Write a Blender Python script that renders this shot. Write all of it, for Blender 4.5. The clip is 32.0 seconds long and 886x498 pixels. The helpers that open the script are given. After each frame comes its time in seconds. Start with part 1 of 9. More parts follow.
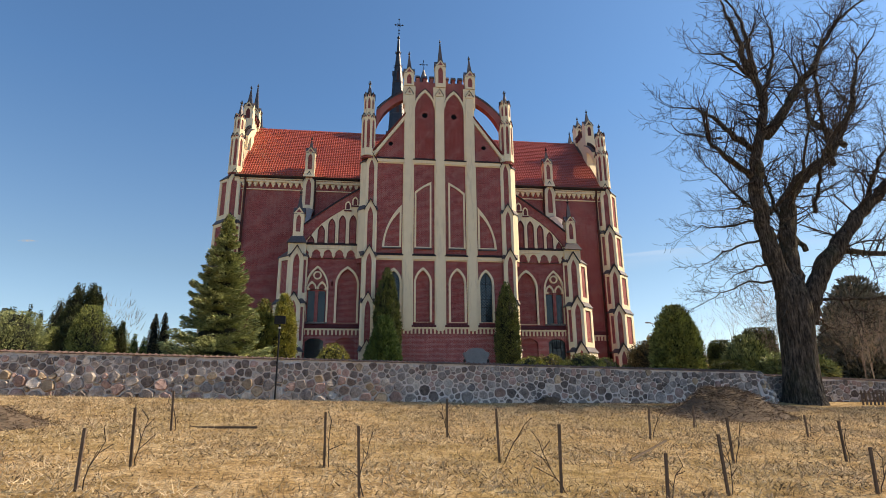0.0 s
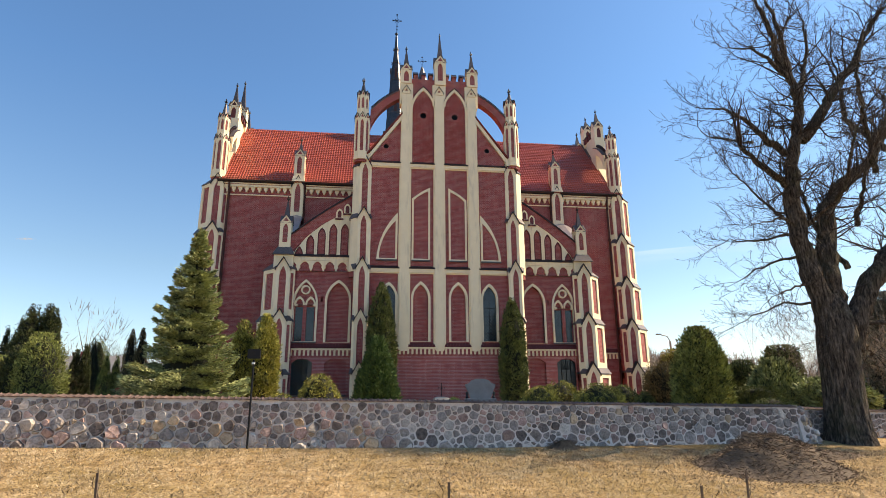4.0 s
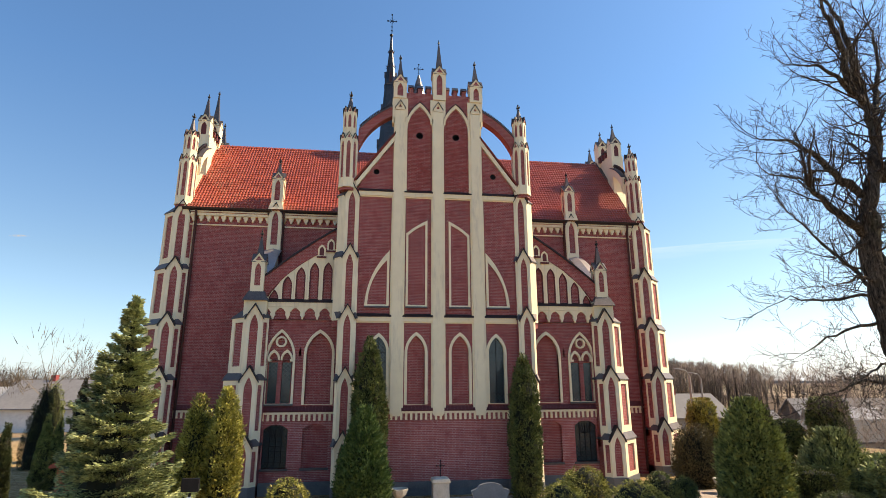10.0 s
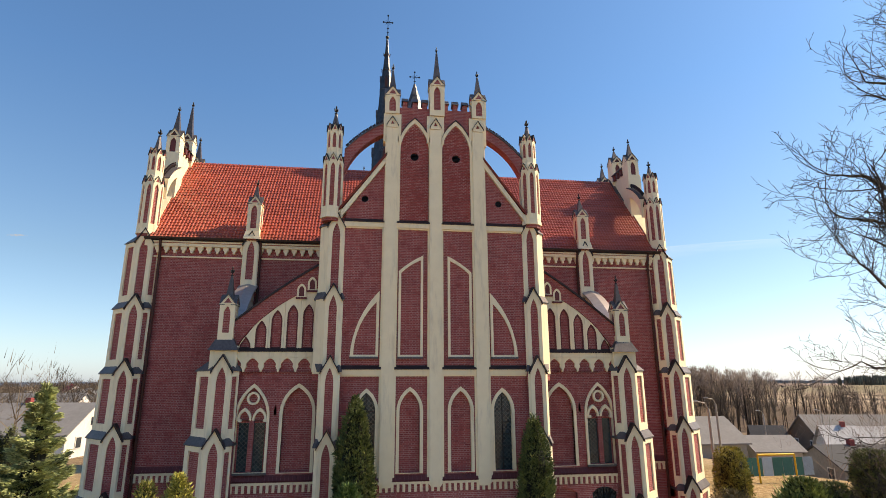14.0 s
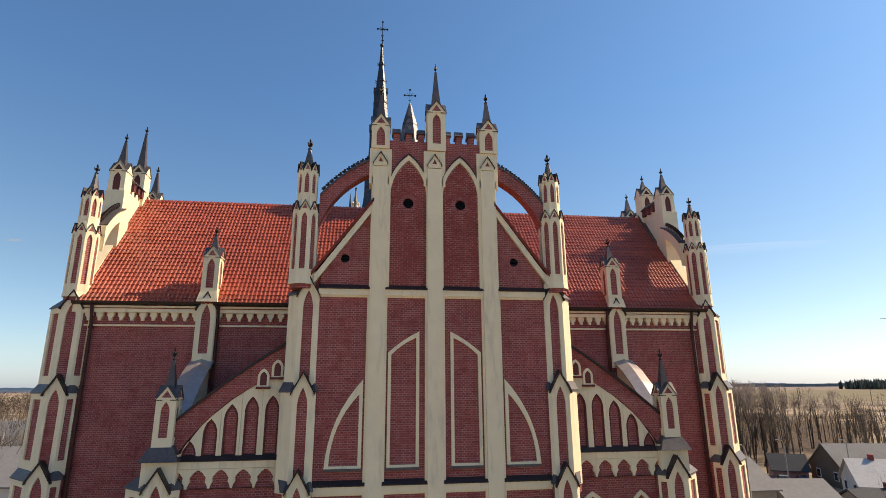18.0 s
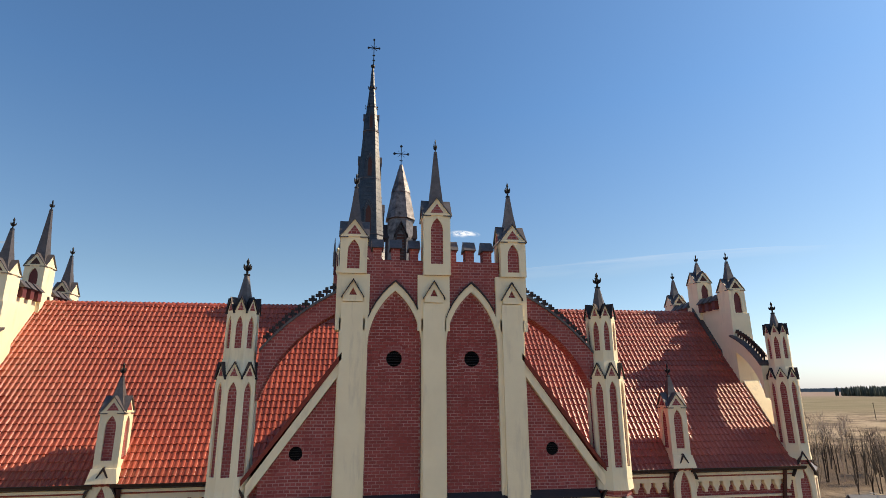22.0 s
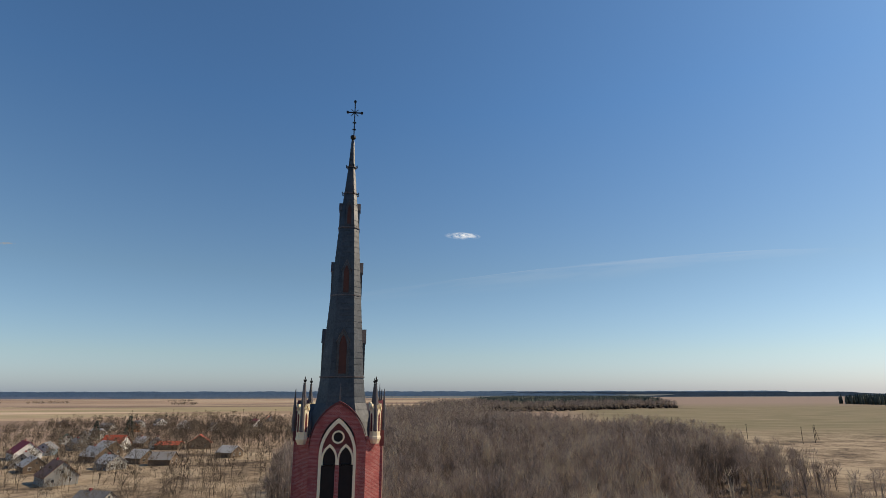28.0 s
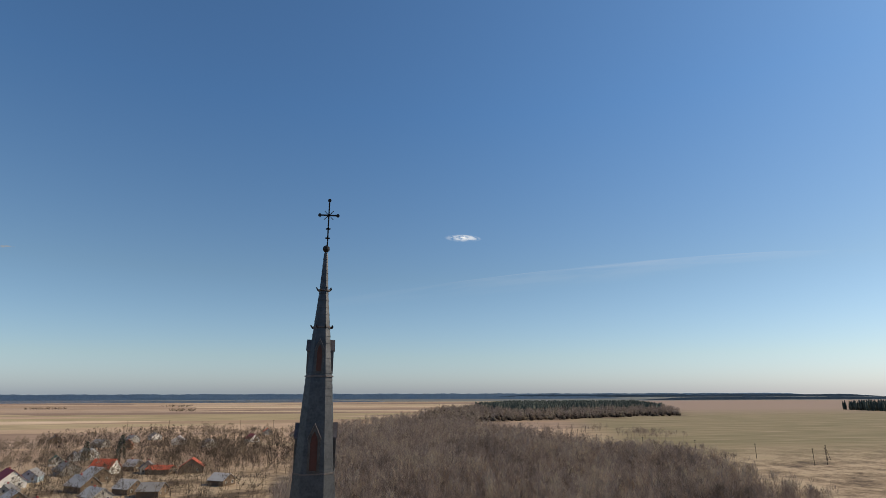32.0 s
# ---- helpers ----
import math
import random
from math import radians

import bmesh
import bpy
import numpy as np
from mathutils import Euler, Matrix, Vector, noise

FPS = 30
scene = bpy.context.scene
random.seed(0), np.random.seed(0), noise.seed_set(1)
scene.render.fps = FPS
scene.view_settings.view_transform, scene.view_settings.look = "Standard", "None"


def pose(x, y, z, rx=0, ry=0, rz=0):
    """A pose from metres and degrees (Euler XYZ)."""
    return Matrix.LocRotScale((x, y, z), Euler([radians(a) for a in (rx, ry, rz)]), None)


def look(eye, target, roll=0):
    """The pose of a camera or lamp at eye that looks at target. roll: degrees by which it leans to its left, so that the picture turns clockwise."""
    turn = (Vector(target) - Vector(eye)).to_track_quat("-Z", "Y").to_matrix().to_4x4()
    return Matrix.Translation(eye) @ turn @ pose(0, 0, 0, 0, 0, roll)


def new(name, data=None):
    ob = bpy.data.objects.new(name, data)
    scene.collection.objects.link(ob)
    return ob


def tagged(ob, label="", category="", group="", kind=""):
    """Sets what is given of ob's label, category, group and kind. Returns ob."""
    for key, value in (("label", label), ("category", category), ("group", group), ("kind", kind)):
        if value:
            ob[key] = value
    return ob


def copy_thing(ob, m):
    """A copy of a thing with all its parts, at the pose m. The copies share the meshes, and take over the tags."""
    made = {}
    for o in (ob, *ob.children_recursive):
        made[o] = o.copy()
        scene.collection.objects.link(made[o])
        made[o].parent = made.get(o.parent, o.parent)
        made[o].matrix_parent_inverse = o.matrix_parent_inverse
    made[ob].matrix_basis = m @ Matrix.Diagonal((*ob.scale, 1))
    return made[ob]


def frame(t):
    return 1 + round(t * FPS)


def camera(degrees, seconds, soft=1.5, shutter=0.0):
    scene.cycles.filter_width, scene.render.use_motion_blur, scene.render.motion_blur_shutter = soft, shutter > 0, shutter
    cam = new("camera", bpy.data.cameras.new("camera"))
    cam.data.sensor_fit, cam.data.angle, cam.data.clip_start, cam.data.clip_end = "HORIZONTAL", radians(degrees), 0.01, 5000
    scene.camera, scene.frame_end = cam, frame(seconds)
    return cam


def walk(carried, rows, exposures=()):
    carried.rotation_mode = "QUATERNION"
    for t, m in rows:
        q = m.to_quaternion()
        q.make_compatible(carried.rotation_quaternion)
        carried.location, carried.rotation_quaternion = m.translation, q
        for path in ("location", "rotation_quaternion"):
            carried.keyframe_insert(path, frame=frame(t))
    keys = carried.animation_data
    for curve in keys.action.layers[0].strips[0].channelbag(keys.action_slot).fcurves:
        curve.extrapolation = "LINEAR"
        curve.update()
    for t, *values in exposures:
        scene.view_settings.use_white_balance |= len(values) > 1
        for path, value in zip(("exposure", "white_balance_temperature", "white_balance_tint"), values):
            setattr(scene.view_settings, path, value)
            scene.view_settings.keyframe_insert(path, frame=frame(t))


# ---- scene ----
ROWS = [
    (0.0, -4.012, -33.372, 0.166, 104.397, 0.357, -7.087),
    (1.0, -3.908, -32.770, 0.432, 104.383, 0.335, -7.107),
    (2.0, -3.855, -32.198, 0.797, 104.316, 0.318, -7.178),
    (2.5, -3.833, -31.892, 1.003, 104.287, 0.304, -7.201),
    (4.5, -3.696, -30.534, 1.876, 104.252, 0.286, -7.218),
    (5.0, -3.664, -30.216, 2.140, 104.245, 0.262, -7.255),
    (6.0, -3.583, -29.518, 2.690, 104.248, 0.248, -7.323),
    (7.0, -3.529, -28.832, 3.258, 104.221, 0.238, -7.403),
    (8.0, -3.464, -28.214, 3.877, 104.181, 0.230, -7.500),
    (9.0, -3.444, -27.597, 4.490, 104.107, 0.224, -7.627),
    (10.0, -3.392, -27.039, 5.048, 104.021, 0.220, -7.642),
    (11.0, -3.318, -26.342, 5.606, 103.934, 0.220, -7.689),
    (12.0, -3.217, -25.635, 6.260, 103.930, 0.223, -7.728),
    (13.0, -3.029, -24.885, 6.935, 103.880, 0.210, -7.764),
    (14.0, -2.935, -23.937, 7.708, 103.950, 0.215, -7.775),
    (14.5, -2.894, -23.411, 8.098, 104.036, 0.255, -7.757),
    (16.5, -2.540, -21.219, 9.903, 104.143, 0.283, -7.771),
    (17.0, -2.475, -20.645, 10.387, 104.208, 0.300, -7.796),
    (18.0, -2.397, -19.440, 11.433, 104.324, 0.375, -7.860),
    (19.0, -2.273, -18.151, 12.780, 104.399, 0.470, -7.953),
    (20.0, -2.151, -16.779, 14.183, 104.483, 0.526, -8.063),
    (21.0, -1.999, -15.318, 15.743, 104.586, 0.414, -8.214),
    (22.0, -1.789, -13.918, 17.428, 104.651, 0.267, -8.321),
    (23.0, -1.572, -12.502, 19.175, 104.685, 0.167, -8.408),
    (24.0, -1.384, -10.968, 21.307, 104.728, 0.053, -8.539),
    (25.0, -1.109, -9.418, 23.557, 104.780, 0.085, -8.476),
    (25.5, -1.007, -8.554, 24.703, 104.758, 0.096, -8.409),
    (27.5, -0.500, -4.740, 29.243, 104.706, 0.089, -8.375),
    (28.0, -0.365, -3.781, 30.487, 104.694, 0.076, -8.364),
    (29.0, -0.037, -1.976, 33.071, 104.685, 0.065, -8.349),
    (30.0, 0.145, -0.262, 35.766, 104.682, 0.054, -8.330),
    (31.0, 0.407, 1.371, 38.572, 104.739, 0.081, -8.292),
    (32.0, 0.744, 3.062, 41.287, 104.802, 0.106, -8.324),
]
cam = camera(78.77, 32.0, soft=0.8)
walk(cam, [(t, pose(*p)) for t, *p in ROWS], exposures=[(0.0, 0.3, 7350, 14), (4.5, 0.68, 7450, 14), (13.0, 0.56, 7450, 14), (17.0, 0.3, 7350, 14), (20.0, 0.25, 7250, 13), (23.0, 0.03, 7150, 12), (24.6, -0.35, 6900, 11), (32.0, -0.3, 6900, 11)])

# ---- world, sun ----
world = bpy.data.worlds.new("sky_world")
scene.world = world
world.use_nodes = True
wt = world.node_tree
sky = wt.nodes.new("ShaderNodeTexSky")
sky.sky_type, sky.sun_disc = "NISHITA", False
sky.sun_elevation, sky.sun_rotation = radians(42), radians(87.3)
sky.altitude, sky.air_density, sky.dust_density, sky.ozone_density = 100, 1.0, 0.7, 6.0
tint = wt.nodes.new("ShaderNodeMix")
tint.data_type, tint.blend_type = "RGBA", "MULTIPLY"
tint.inputs[0].default_value = 1.0
# whitish haze low down, deeper blue overhead
coord, split_z, haze = wt.nodes.new("ShaderNodeTexCoord"), wt.nodes.new("ShaderNodeSeparateXYZ"), wt.nodes.new("ShaderNodeValToRGB")
stops = ((0.0, (0.98, 1.07, 1.34)), (0.06, (1.03, 1.06, 1.08)), (0.2, (0.94, 1.0, 0.945)), (0.48, (0.73, 1.01, 1.11)))
haze.color_ramp.elements.new(0.05), haze.color_ramp.elements.new(0.16)
for stop, (p, c) in zip(haze.color_ramp.elements, stops):
    stop.position, stop.color = p, (*c, 1)
# the hazy air is brighter towards the sun's side
glow, both = wt.nodes.new("ShaderNodeMapRange"), wt.nodes.new("ShaderNodeMix")
glow.inputs[1].default_value, glow.inputs[2].default_value, glow.inputs[3].default_value, glow.inputs[4].default_value = -1.0, 1.0, 0.92, 0.985
both.data_type, both.blend_type = "RGBA", "MULTIPLY"
both.inputs[0].default_value = 1.0
wt.links.new(coord.outputs["Generated"], split_z.inputs[0])
wt.links.new(split_z.outputs[2], haze.inputs[0])
wt.links.new(split_z.outputs[0], glow.inputs[0])
wt.links.new(haze.outputs[0], both.inputs[6])
wt.links.new(glow.outputs[0], both.inputs[7])
wt.links.new(both.outputs[2], tint.inputs[7])
wt.links.new(sky.outputs[0], tint.inputs[6])
wt.links.new(tint.outputs[2], wt.nodes["Background"].inputs[0])
wt.nodes["Background"].inputs[1].default_value = 0.14
sun_data = bpy.data.lights.new("sun", "SUN")
sun_data.energy, sun_data.angle, sun_data.color = 5.0, radians(0.55), (1.0, 0.87, 0.66)
sun = new("sun", sun_data)
sun.matrix_world = look((60, 3, 60), (60 - 0.742, 3 - 0.035, 60 - 0.669))

# ---- materials ----
def node_kit(name):
    m = bpy.data.materials.new(name)
    m.use_nodes = True
    t = m.node_tree
    return m, t, t.nodes["Principled BSDF"], t.nodes.new, t.links.new


def ramp(t, fac, stops):
    r = t.nodes.new("ShaderNodeValToRGB")
    while len(r.color_ramp.elements) < len(stops):
        r.color_ramp.elements.new(0.5)
    for e, (p, c) in zip(r.color_ramp.elements, stops):
        e.position, e.color = p, (*c, 1)
    t.links.new(fac, r.inputs[0])
    return r.outputs[0]


def mixed(t, fac, a, b, mode="MIX"):
    n = t.nodes.new("ShaderNodeMix")
    n.data_type, n.blend_type = "RGBA", mode
    for sock, val in ((n.inputs[0], fac), (n.inputs[6], a), (n.inputs[7], b)):
        if isinstance(val, (int, float)):
            sock.default_value = val
        elif isinstance(val, tuple):
            sock.default_value = (*val, 1)
        else:
            t.links.new(val, sock)
    return n.outputs[2]


def noisy(t, coord, scale, detail=4.0, rough=0.6):
    n = t.nodes.new("ShaderNodeTexNoise")
    n.inputs["Scale"].default_value, n.inputs["Detail"].default_value, n.inputs["Roughness"].default_value = scale, detail, rough
    t.links.new(coord, n.inputs["Vector"])
    return n.outputs[0]


def bumped(t, bsdf, height, strength, distance=0.02):
    b = t.nodes.new("ShaderNodeBump")
    b.inputs["Strength"].default_value, b.inputs["Distance"].default_value = strength, distance
    t.links.new(height, b.inputs["Height"])
    t.links.new(b.outputs[0], bsdf.inputs["Normal"])


def surface(name, dark, light, grain=20.0, coarse=1.2, rough=0.8, metal=0.0, bump=0.3, spread=0.25, vary=0.0, spec=0.4):
    """A plain surface: two colours mixed by fine and coarse noise, with fine relief. vary: change from piece to piece."""
    m, t, b, node, link = node_kit(name)
    pos = node("ShaderNodeNewGeometry").outputs["Position"]
    fine, wide = noisy(t, pos, grain), noisy(t, pos, coarse, 3)
    both = mixed(t, 0.5, fine, wide)
    col = ramp(t, both, [(0.5 - spread, dark), (0.5 + spread, light)])
    if vary:
        info = node("ShaderNodeObjectInfo").outputs["Random"]
        isl = node("ShaderNodeNewGeometry").outputs["Random Per Island"]
        add = node("ShaderNodeMath")
        add.operation = "ADD"
        link(info, add.inputs[0]), link(isl, add.inputs[1])
        fr = node("ShaderNodeMath")
        fr.operation = "FRACT"
        link(add.outputs[0], fr.inputs[0])
        h = node("ShaderNodeHueSaturation")
        mr = node("ShaderNodeMapRange")
        mr.inputs[3].default_value, mr.inputs[4].default_value = 1 - vary, 1 + vary
        link(fr.outputs[0], mr.inputs[0]), link(mr.outputs[0], h.inputs["Value"]), link(col, h.inputs["Color"])
        col = h.outputs[0]
    link(col, b.inputs["Base Color"])
    b.inputs["Roughness"].default_value, b.inputs["Metallic"].default_value = rough, metal
    b.inputs["Specular IOR Level"].default_value = spec
    if bump:
        bumped(t, b, fine, bump)
    return m


def brick_material(name, a, b2, mortar, worn=0.5):
    m, t, b, node, link = node_kit(name)
    uv = node("ShaderNodeUVMap").outputs[0]
    pos = node("ShaderNodeNewGeometry").outputs["Position"]
    br = node("ShaderNodeTexBrick")
    br.offset, br.squash, br.squash_frequency = 0.5, 0.5, 2
    for k, v in (("Scale", 1.0), ("Mortar Size", 0.011), ("Mortar Smooth", 0.15), ("Bias", 0.0), ("Brick Width", 0.262), ("Row Height", 0.0765)):
        br.inputs[k].default_value = v
    br.inputs["Color1"].default_value, br.inputs["Color2"].default_value = (*a, 1), (*b2, 1)
    wide, mid, fine = noisy(t, pos, 0.7, 4), noisy(t, pos, 1.7, 5, 0.7), noisy(t, pos, 60.0, 2)
    sway = node("ShaderNodeVectorMath")
    sway.operation = "MULTIPLY_ADD"
    wob = node("ShaderNodeTexNoise")
    wob.inputs["Scale"].default_value, wob.inputs["Detail"].default_value = 1.1, 3.0
    link(pos, wob.inputs["Vector"])
    link(wob.outputs["Color"], sway.inputs[0])
    sway.inputs[1].default_value = (0.05, 0.05, 0.0)
    link(uv, sway.inputs[2])
    link(sway.outputs[0], br.inputs["Vector"])
    joint = mixed(t, ramp(t, mid, [(0.34, (0.15,) * 3), (0.52, (1,) * 3)]), a, mortar)
    link(joint, br.inputs["Mortar"])
    stain = ramp(t, wide, [(0.3, (0.86, 0.86, 0.87)), (0.7, (1.08, 1.07, 1.06))])
    col = mixed(t, 1.0, br.outputs["Color"], stain, "MULTIPLY")
    col = mixed(t, 0.5, col, ramp(t, fine, [(0.3, (0.75,) * 3), (0.7, (1.15,) * 3)]), "MULTIPLY")
    link(col, b.inputs["Base Color"])
    b.inputs["Roughness"].default_value, b.inputs["Specular IOR Level"].default_value = 0.8, 0.25
    inv = node("ShaderNodeMath")
    inv.operation = "SUBTRACT"
    inv.inputs[0].default_value = 1.0
    link(br.outputs["Fac"], inv.inputs[1])
    h = mixed(t, 0.15, inv.outputs[0], fine)
    bumped(t, b, h, 0.6, 0.008)
    return m


def plaster_material(name, base, dirt):
    m, t, b, node, link = node_kit(name)
    pos = node("ShaderNodeNewGeometry").outputs["Position"]
    sep = node("ShaderNodeMapping")
    sep.inputs["Scale"].default_value = (2.2, 2.2, 0.35)
    link(pos, sep.inputs["Vector"])
    streak, fine, wide = noisy(t, sep.outputs[0], 1.6, 5, 0.65), noisy(t, pos, 35, 3), noisy(t, pos, 2.0, 4)
    col = mixed(t, ramp(t, streak, [(0.54, (0,) * 3), (0.78, (0.7,) * 3)]), base, dirt)
    col = mixed(t, 0.35, col, ramp(t, wide, [(0.3, (0.86, 0.84, 0.82)), (0.7, (1.05,) * 3)]), "MULTIPLY")
    link(col, b.inputs["Base Color"])
    b.inputs["Roughness"].default_value, b.inputs["Specular IOR Level"].default_value = 0.85, 0.2
    bumped(t, b, fine, 0.25, 0.01)
    return m


BRICK = brick_material("painted_brick", (0.26, 0.056, 0.054), (0.385, 0.092, 0.082), (0.43, 0.22, 0.20))
# paler from wear, and lightened in place of light bounced off the path
BASEBRICK = brick_material("worn_bounce_lit_brick", (0.32, 0.078, 0.075), (0.45, 0.12, 0.107), (0.56, 0.34, 0.315))
CREAM = plaster_material("cream_plaster", (0.90, 0.77, 0.53), (0.58, 0.48, 0.345))
SLATE = surface("grey_sheet_metal", (0.055, 0.047, 0.049), (0.165, 0.143, 0.14), 9, 1.5, 0.52, 0.35, 0.25)
PALESHEET = surface("pale_sheet_metal", (0.29, 0.25, 0.245), (0.45, 0.39, 0.375), 6, 1.2, 0.4, 0.35, 0.15)
ZINC = surface("weathered_zinc", (0.04, 0.04, 0.0415), (0.125, 0.124, 0.127), 7, 1.2, 0.5, 1.0, 0.1)
TILE = surface("red_clay_tile", (0.27, 0.044, 0.024), (0.45, 0.095, 0.05), 14, 0.9, 0.36, 0, 0.12, vary=0.18, spec=0.45)
LEAD = surface("patchy_old_lead", (0.030, 0.025, 0.027), (0.20, 0.182, 0.182), 5, 2.4, 0.45, 0.4, 0.4, spread=0.13)
PLAINTILE = surface("weathered_red_tile", (0.15, 0.03, 0.022), (0.27, 0.06, 0.04), 14, 0.9, 0.75, 0, 0.3, spec=0.15)
SILLTILE = surface("dark_red_sill", (0.11, 0.022, 0.022), (0.17, 0.038, 0.034), 12, 1.5, 0.6, 0, 0.3)
BLACK = surface("black_iron", (0.010, 0.010, 0.011), (0.024, 0.022, 0.022), 30, 3, 0.5, 0.6, 0.2)
GUTTER = surface("brown_gutter", (0.028, 0.018, 0.017), (0.05, 0.032, 0.03), 20, 2, 0.45, 0.3, 0.1)
STONE = surface("grey_plinth_stone", (0.10, 0.105, 0.11), (0.20, 0.20, 0.20), 14, 1.5, 0.8, 0, 0.5, vary=0.15)
LOUVRE = surface("brown_louvre_wood", (0.05, 0.018, 0.012), (0.10, 0.034, 0.024), 18, 2, 0.7, 0, 0.3)


def glass_material():
    m, t, b, node, link = node_kit("leaded_glass")
    uv = node("ShaderNodeUVMap").outputs[0]
    rot = node("ShaderNodeMapping")
    rot.inputs["Rotation"].default_value = (0, 0, radians(45))
    rot.inputs["Scale"].default_value = (7.5, 7.5, 1)
    link(uv, rot.inputs["Vector"])
    br = node("ShaderNodeTexBrick")
    br.offset = 0.0
    for k, v in (("Scale", 1.0), ("Mortar Size", 0.07), ("Brick Width", 1.0), ("Row Height", 1.0), ("Mortar Smooth", 0.1)):
        br.inputs[k].default_value = v
    br.inputs["Color1"].default_value, br.inputs["Color2"].default_value = (0.012, 0.02, 0.026, 1), (0.03, 0.05, 0.055, 1)
    br.inputs["Mortar"].default_value = (0.10, 0.11, 0.11, 1)
    link(rot.outputs[0], br.inputs["Vector"])
    link(br.outputs["Color"], b.inputs["Base Color"])
    b.inputs["Roughness"].default_value = 0.12
    pos = node("ShaderNodeNewGeometry").outputs["Position"]
    bumped(t, b, noisy(t, pos, 6, 2), 0.25, 0.02)
    return m


GLASS = glass_material()

# ---- building kit ----
Z = Vector((0, 0, 1))


def frame_at(o, n):
    """Local u along a wall, v up, w outwards along n."""
    o, n = Vector(o), Vector((*n, 0)).normalized()
    t = Vector((-n.y, n.x, 0))
    return lambda u, v, w: o + t * u + Z * v + n * w


FRONT = frame_at((0, 0, 0), (0, -1))
PLAIN = lambda u, v, w: Vector((u, v, w))


class Solid:
    """Collects the faces of one mesh."""

    def __init__(self, fr=PLAIN):
        self.fr, self.v, self.f, self.cuts = fr, [], [], []

    def add(self, pts, faces):
        k = len(self.v)
        self.v += [self.fr(*p) for p in pts]
        self.f += [tuple(k + i for i in f) for f in faces]
        return self

    def prism(self, poly, w0, w1):
        n = len(poly)
        pts = [(u, v, w1) for u, v in poly] + [(u, v, w0) for u, v in poly]
        return self.add(pts, [tuple(range(n)), tuple(range(2 * n - 1, n - 1, -1))] + [(i, n + i, n + (i + 1) % n, (i + 1) % n) for i in range(n)])

    def box(self, u0, u1, v0, v1, w0, w1):
        return self.prism([(u0, v0), (u1, v0), (u1, v1), (u0, v1)], w0, w1)

    def band(self, outer, inner, w0, w1, closed=True):
        n = len(outer)
        pts = [(*p, w1) for p in outer] + [(*p, w1) for p in inner] + [(*p, w0) for p in outer] + [(*p, w0) for p in inner]
        faces = []
        for i in range(n if closed else n - 1):
            j = (i + 1) % n
            faces += [(i, j, n + j, n + i), (2 * n + i, 3 * n + i, 3 * n + j, 2 * n + j), (i, 2 * n + i, 2 * n + j, j), (n + i, n + j, 3 * n + j, 3 * n + i)]
        if not closed:
            faces += [(0, n, 3 * n, 2 * n), (n - 1, 3 * n - 1, 4 * n - 1, 2 * n - 1)]
        return self.add(pts, faces)

    def holed(self, uc, outer, hole, w0, w1):
        """A plate that mirrors about uc; outer and hole are its right half, from bottom to top, as (du, v)."""
        for s in (1, -1):
            poly = [(uc + s * du, v) for du, v in outer] + [(uc + s * du, v) for du, v in reversed(hole)]
            self.prism(poly if s == 1 else poly[::-1], w0, w1)
        return self

    def loft(self, rings, cap0=True, cap1=True):
        n = len(rings[0])
        pts = [p for r in rings for p in r]
        faces = [(a * n + i, a * n + (i + 1) % n, (a + 1) * n + (i + 1) % n, (a + 1) * n + i) for a in range(len(rings) - 1) for i in range(n)]
        if cap0:
            faces.append(tuple(range(n - 1, -1, -1)))
        if cap1:
            faces.append(tuple((len(rings) - 1) * n + i for i in range(n)))
        return self.add(pts, faces)

    def cut(self):
        """Ends a piece; split() makes an object of each."""
        self.cuts.append((len(self.v), len(self.f)))

    def split(self, name, material, parent, label="", uv=True):
        v0 = f0 = 0
        for v1, f1 in self.cuts + [(len(self.v), len(self.f))]:
            if f1 > f0:
                s = Solid()
                s.v, s.f = self.v[v0:v1], [tuple(i - v0 for i in f) for f in self.f[f0:f1]]
                s.done(name, material, parent, label, uv)
            v0, f0 = v1, f1

    def done(self, name, material, parent=None, label="", uv=True, smooth=False):
        me = bpy.data.meshes.new(name)
        me.from_pydata(self.v, [], self.f)
        bm = bmesh.new()
        bm.from_mesh(me)
        bmesh.ops.recalc_face_normals(bm, faces=bm.faces)
        if uv:
            lay = bm.loops.layers.uv.new("UVMap")
            for f in bm.faces:
                n = f.normal
                if abs(n.z) > 0.97:
                    for l in f.loops:
                        l[lay].uv = l.vert.co.xy
                else:
                    t = Vector((-n.y, n.x, 0)).normalized()
                    k = 1 / max(0.3, math.sqrt(1 - n.z * n.z))
                    for l in f.loops:
                        l[lay].uv = (t.dot(l.vert.co), l.vert.co.z * k)
        bm.to_mesh(me)
        bm.free()
        if smooth:
            me.shade_smooth()
        me.materials.append(material)
        ob = new(name, me)
        if parent:
            ob.parent = parent
        if label:
            tagged(ob, label)
        return ob


def share(name, me, m, parent, label=""):
    """Another object on a mesh that exists already."""
    ob = new(name, me)
    ob.matrix_basis = m
    ob.parent = parent
    return tagged(ob, label)


def thing(name, label, category, at=(0, 0, 0), group="", kind=""):
    ob = new(name)
    ob.empty_display_size = 0.2
    ob.location = at
    return tagged(ob, label, category, group, kind)


def arch_half(a, v0, vs, v1, n=6):
    """Right half of a pointed opening, from bottom centre to apex, as (du, v)."""
    h = v1 - vs
    r = (a * a + h * h) / (2 * a)
    top = math.atan2(h, r - a) if r > a else math.pi / 2
    return [(0, v0), (a, v0)] + [(a - r + r * math.cos(top * i / n), vs + r * math.sin(top * i / n)) for i in range(n)] + [(0, v1)]


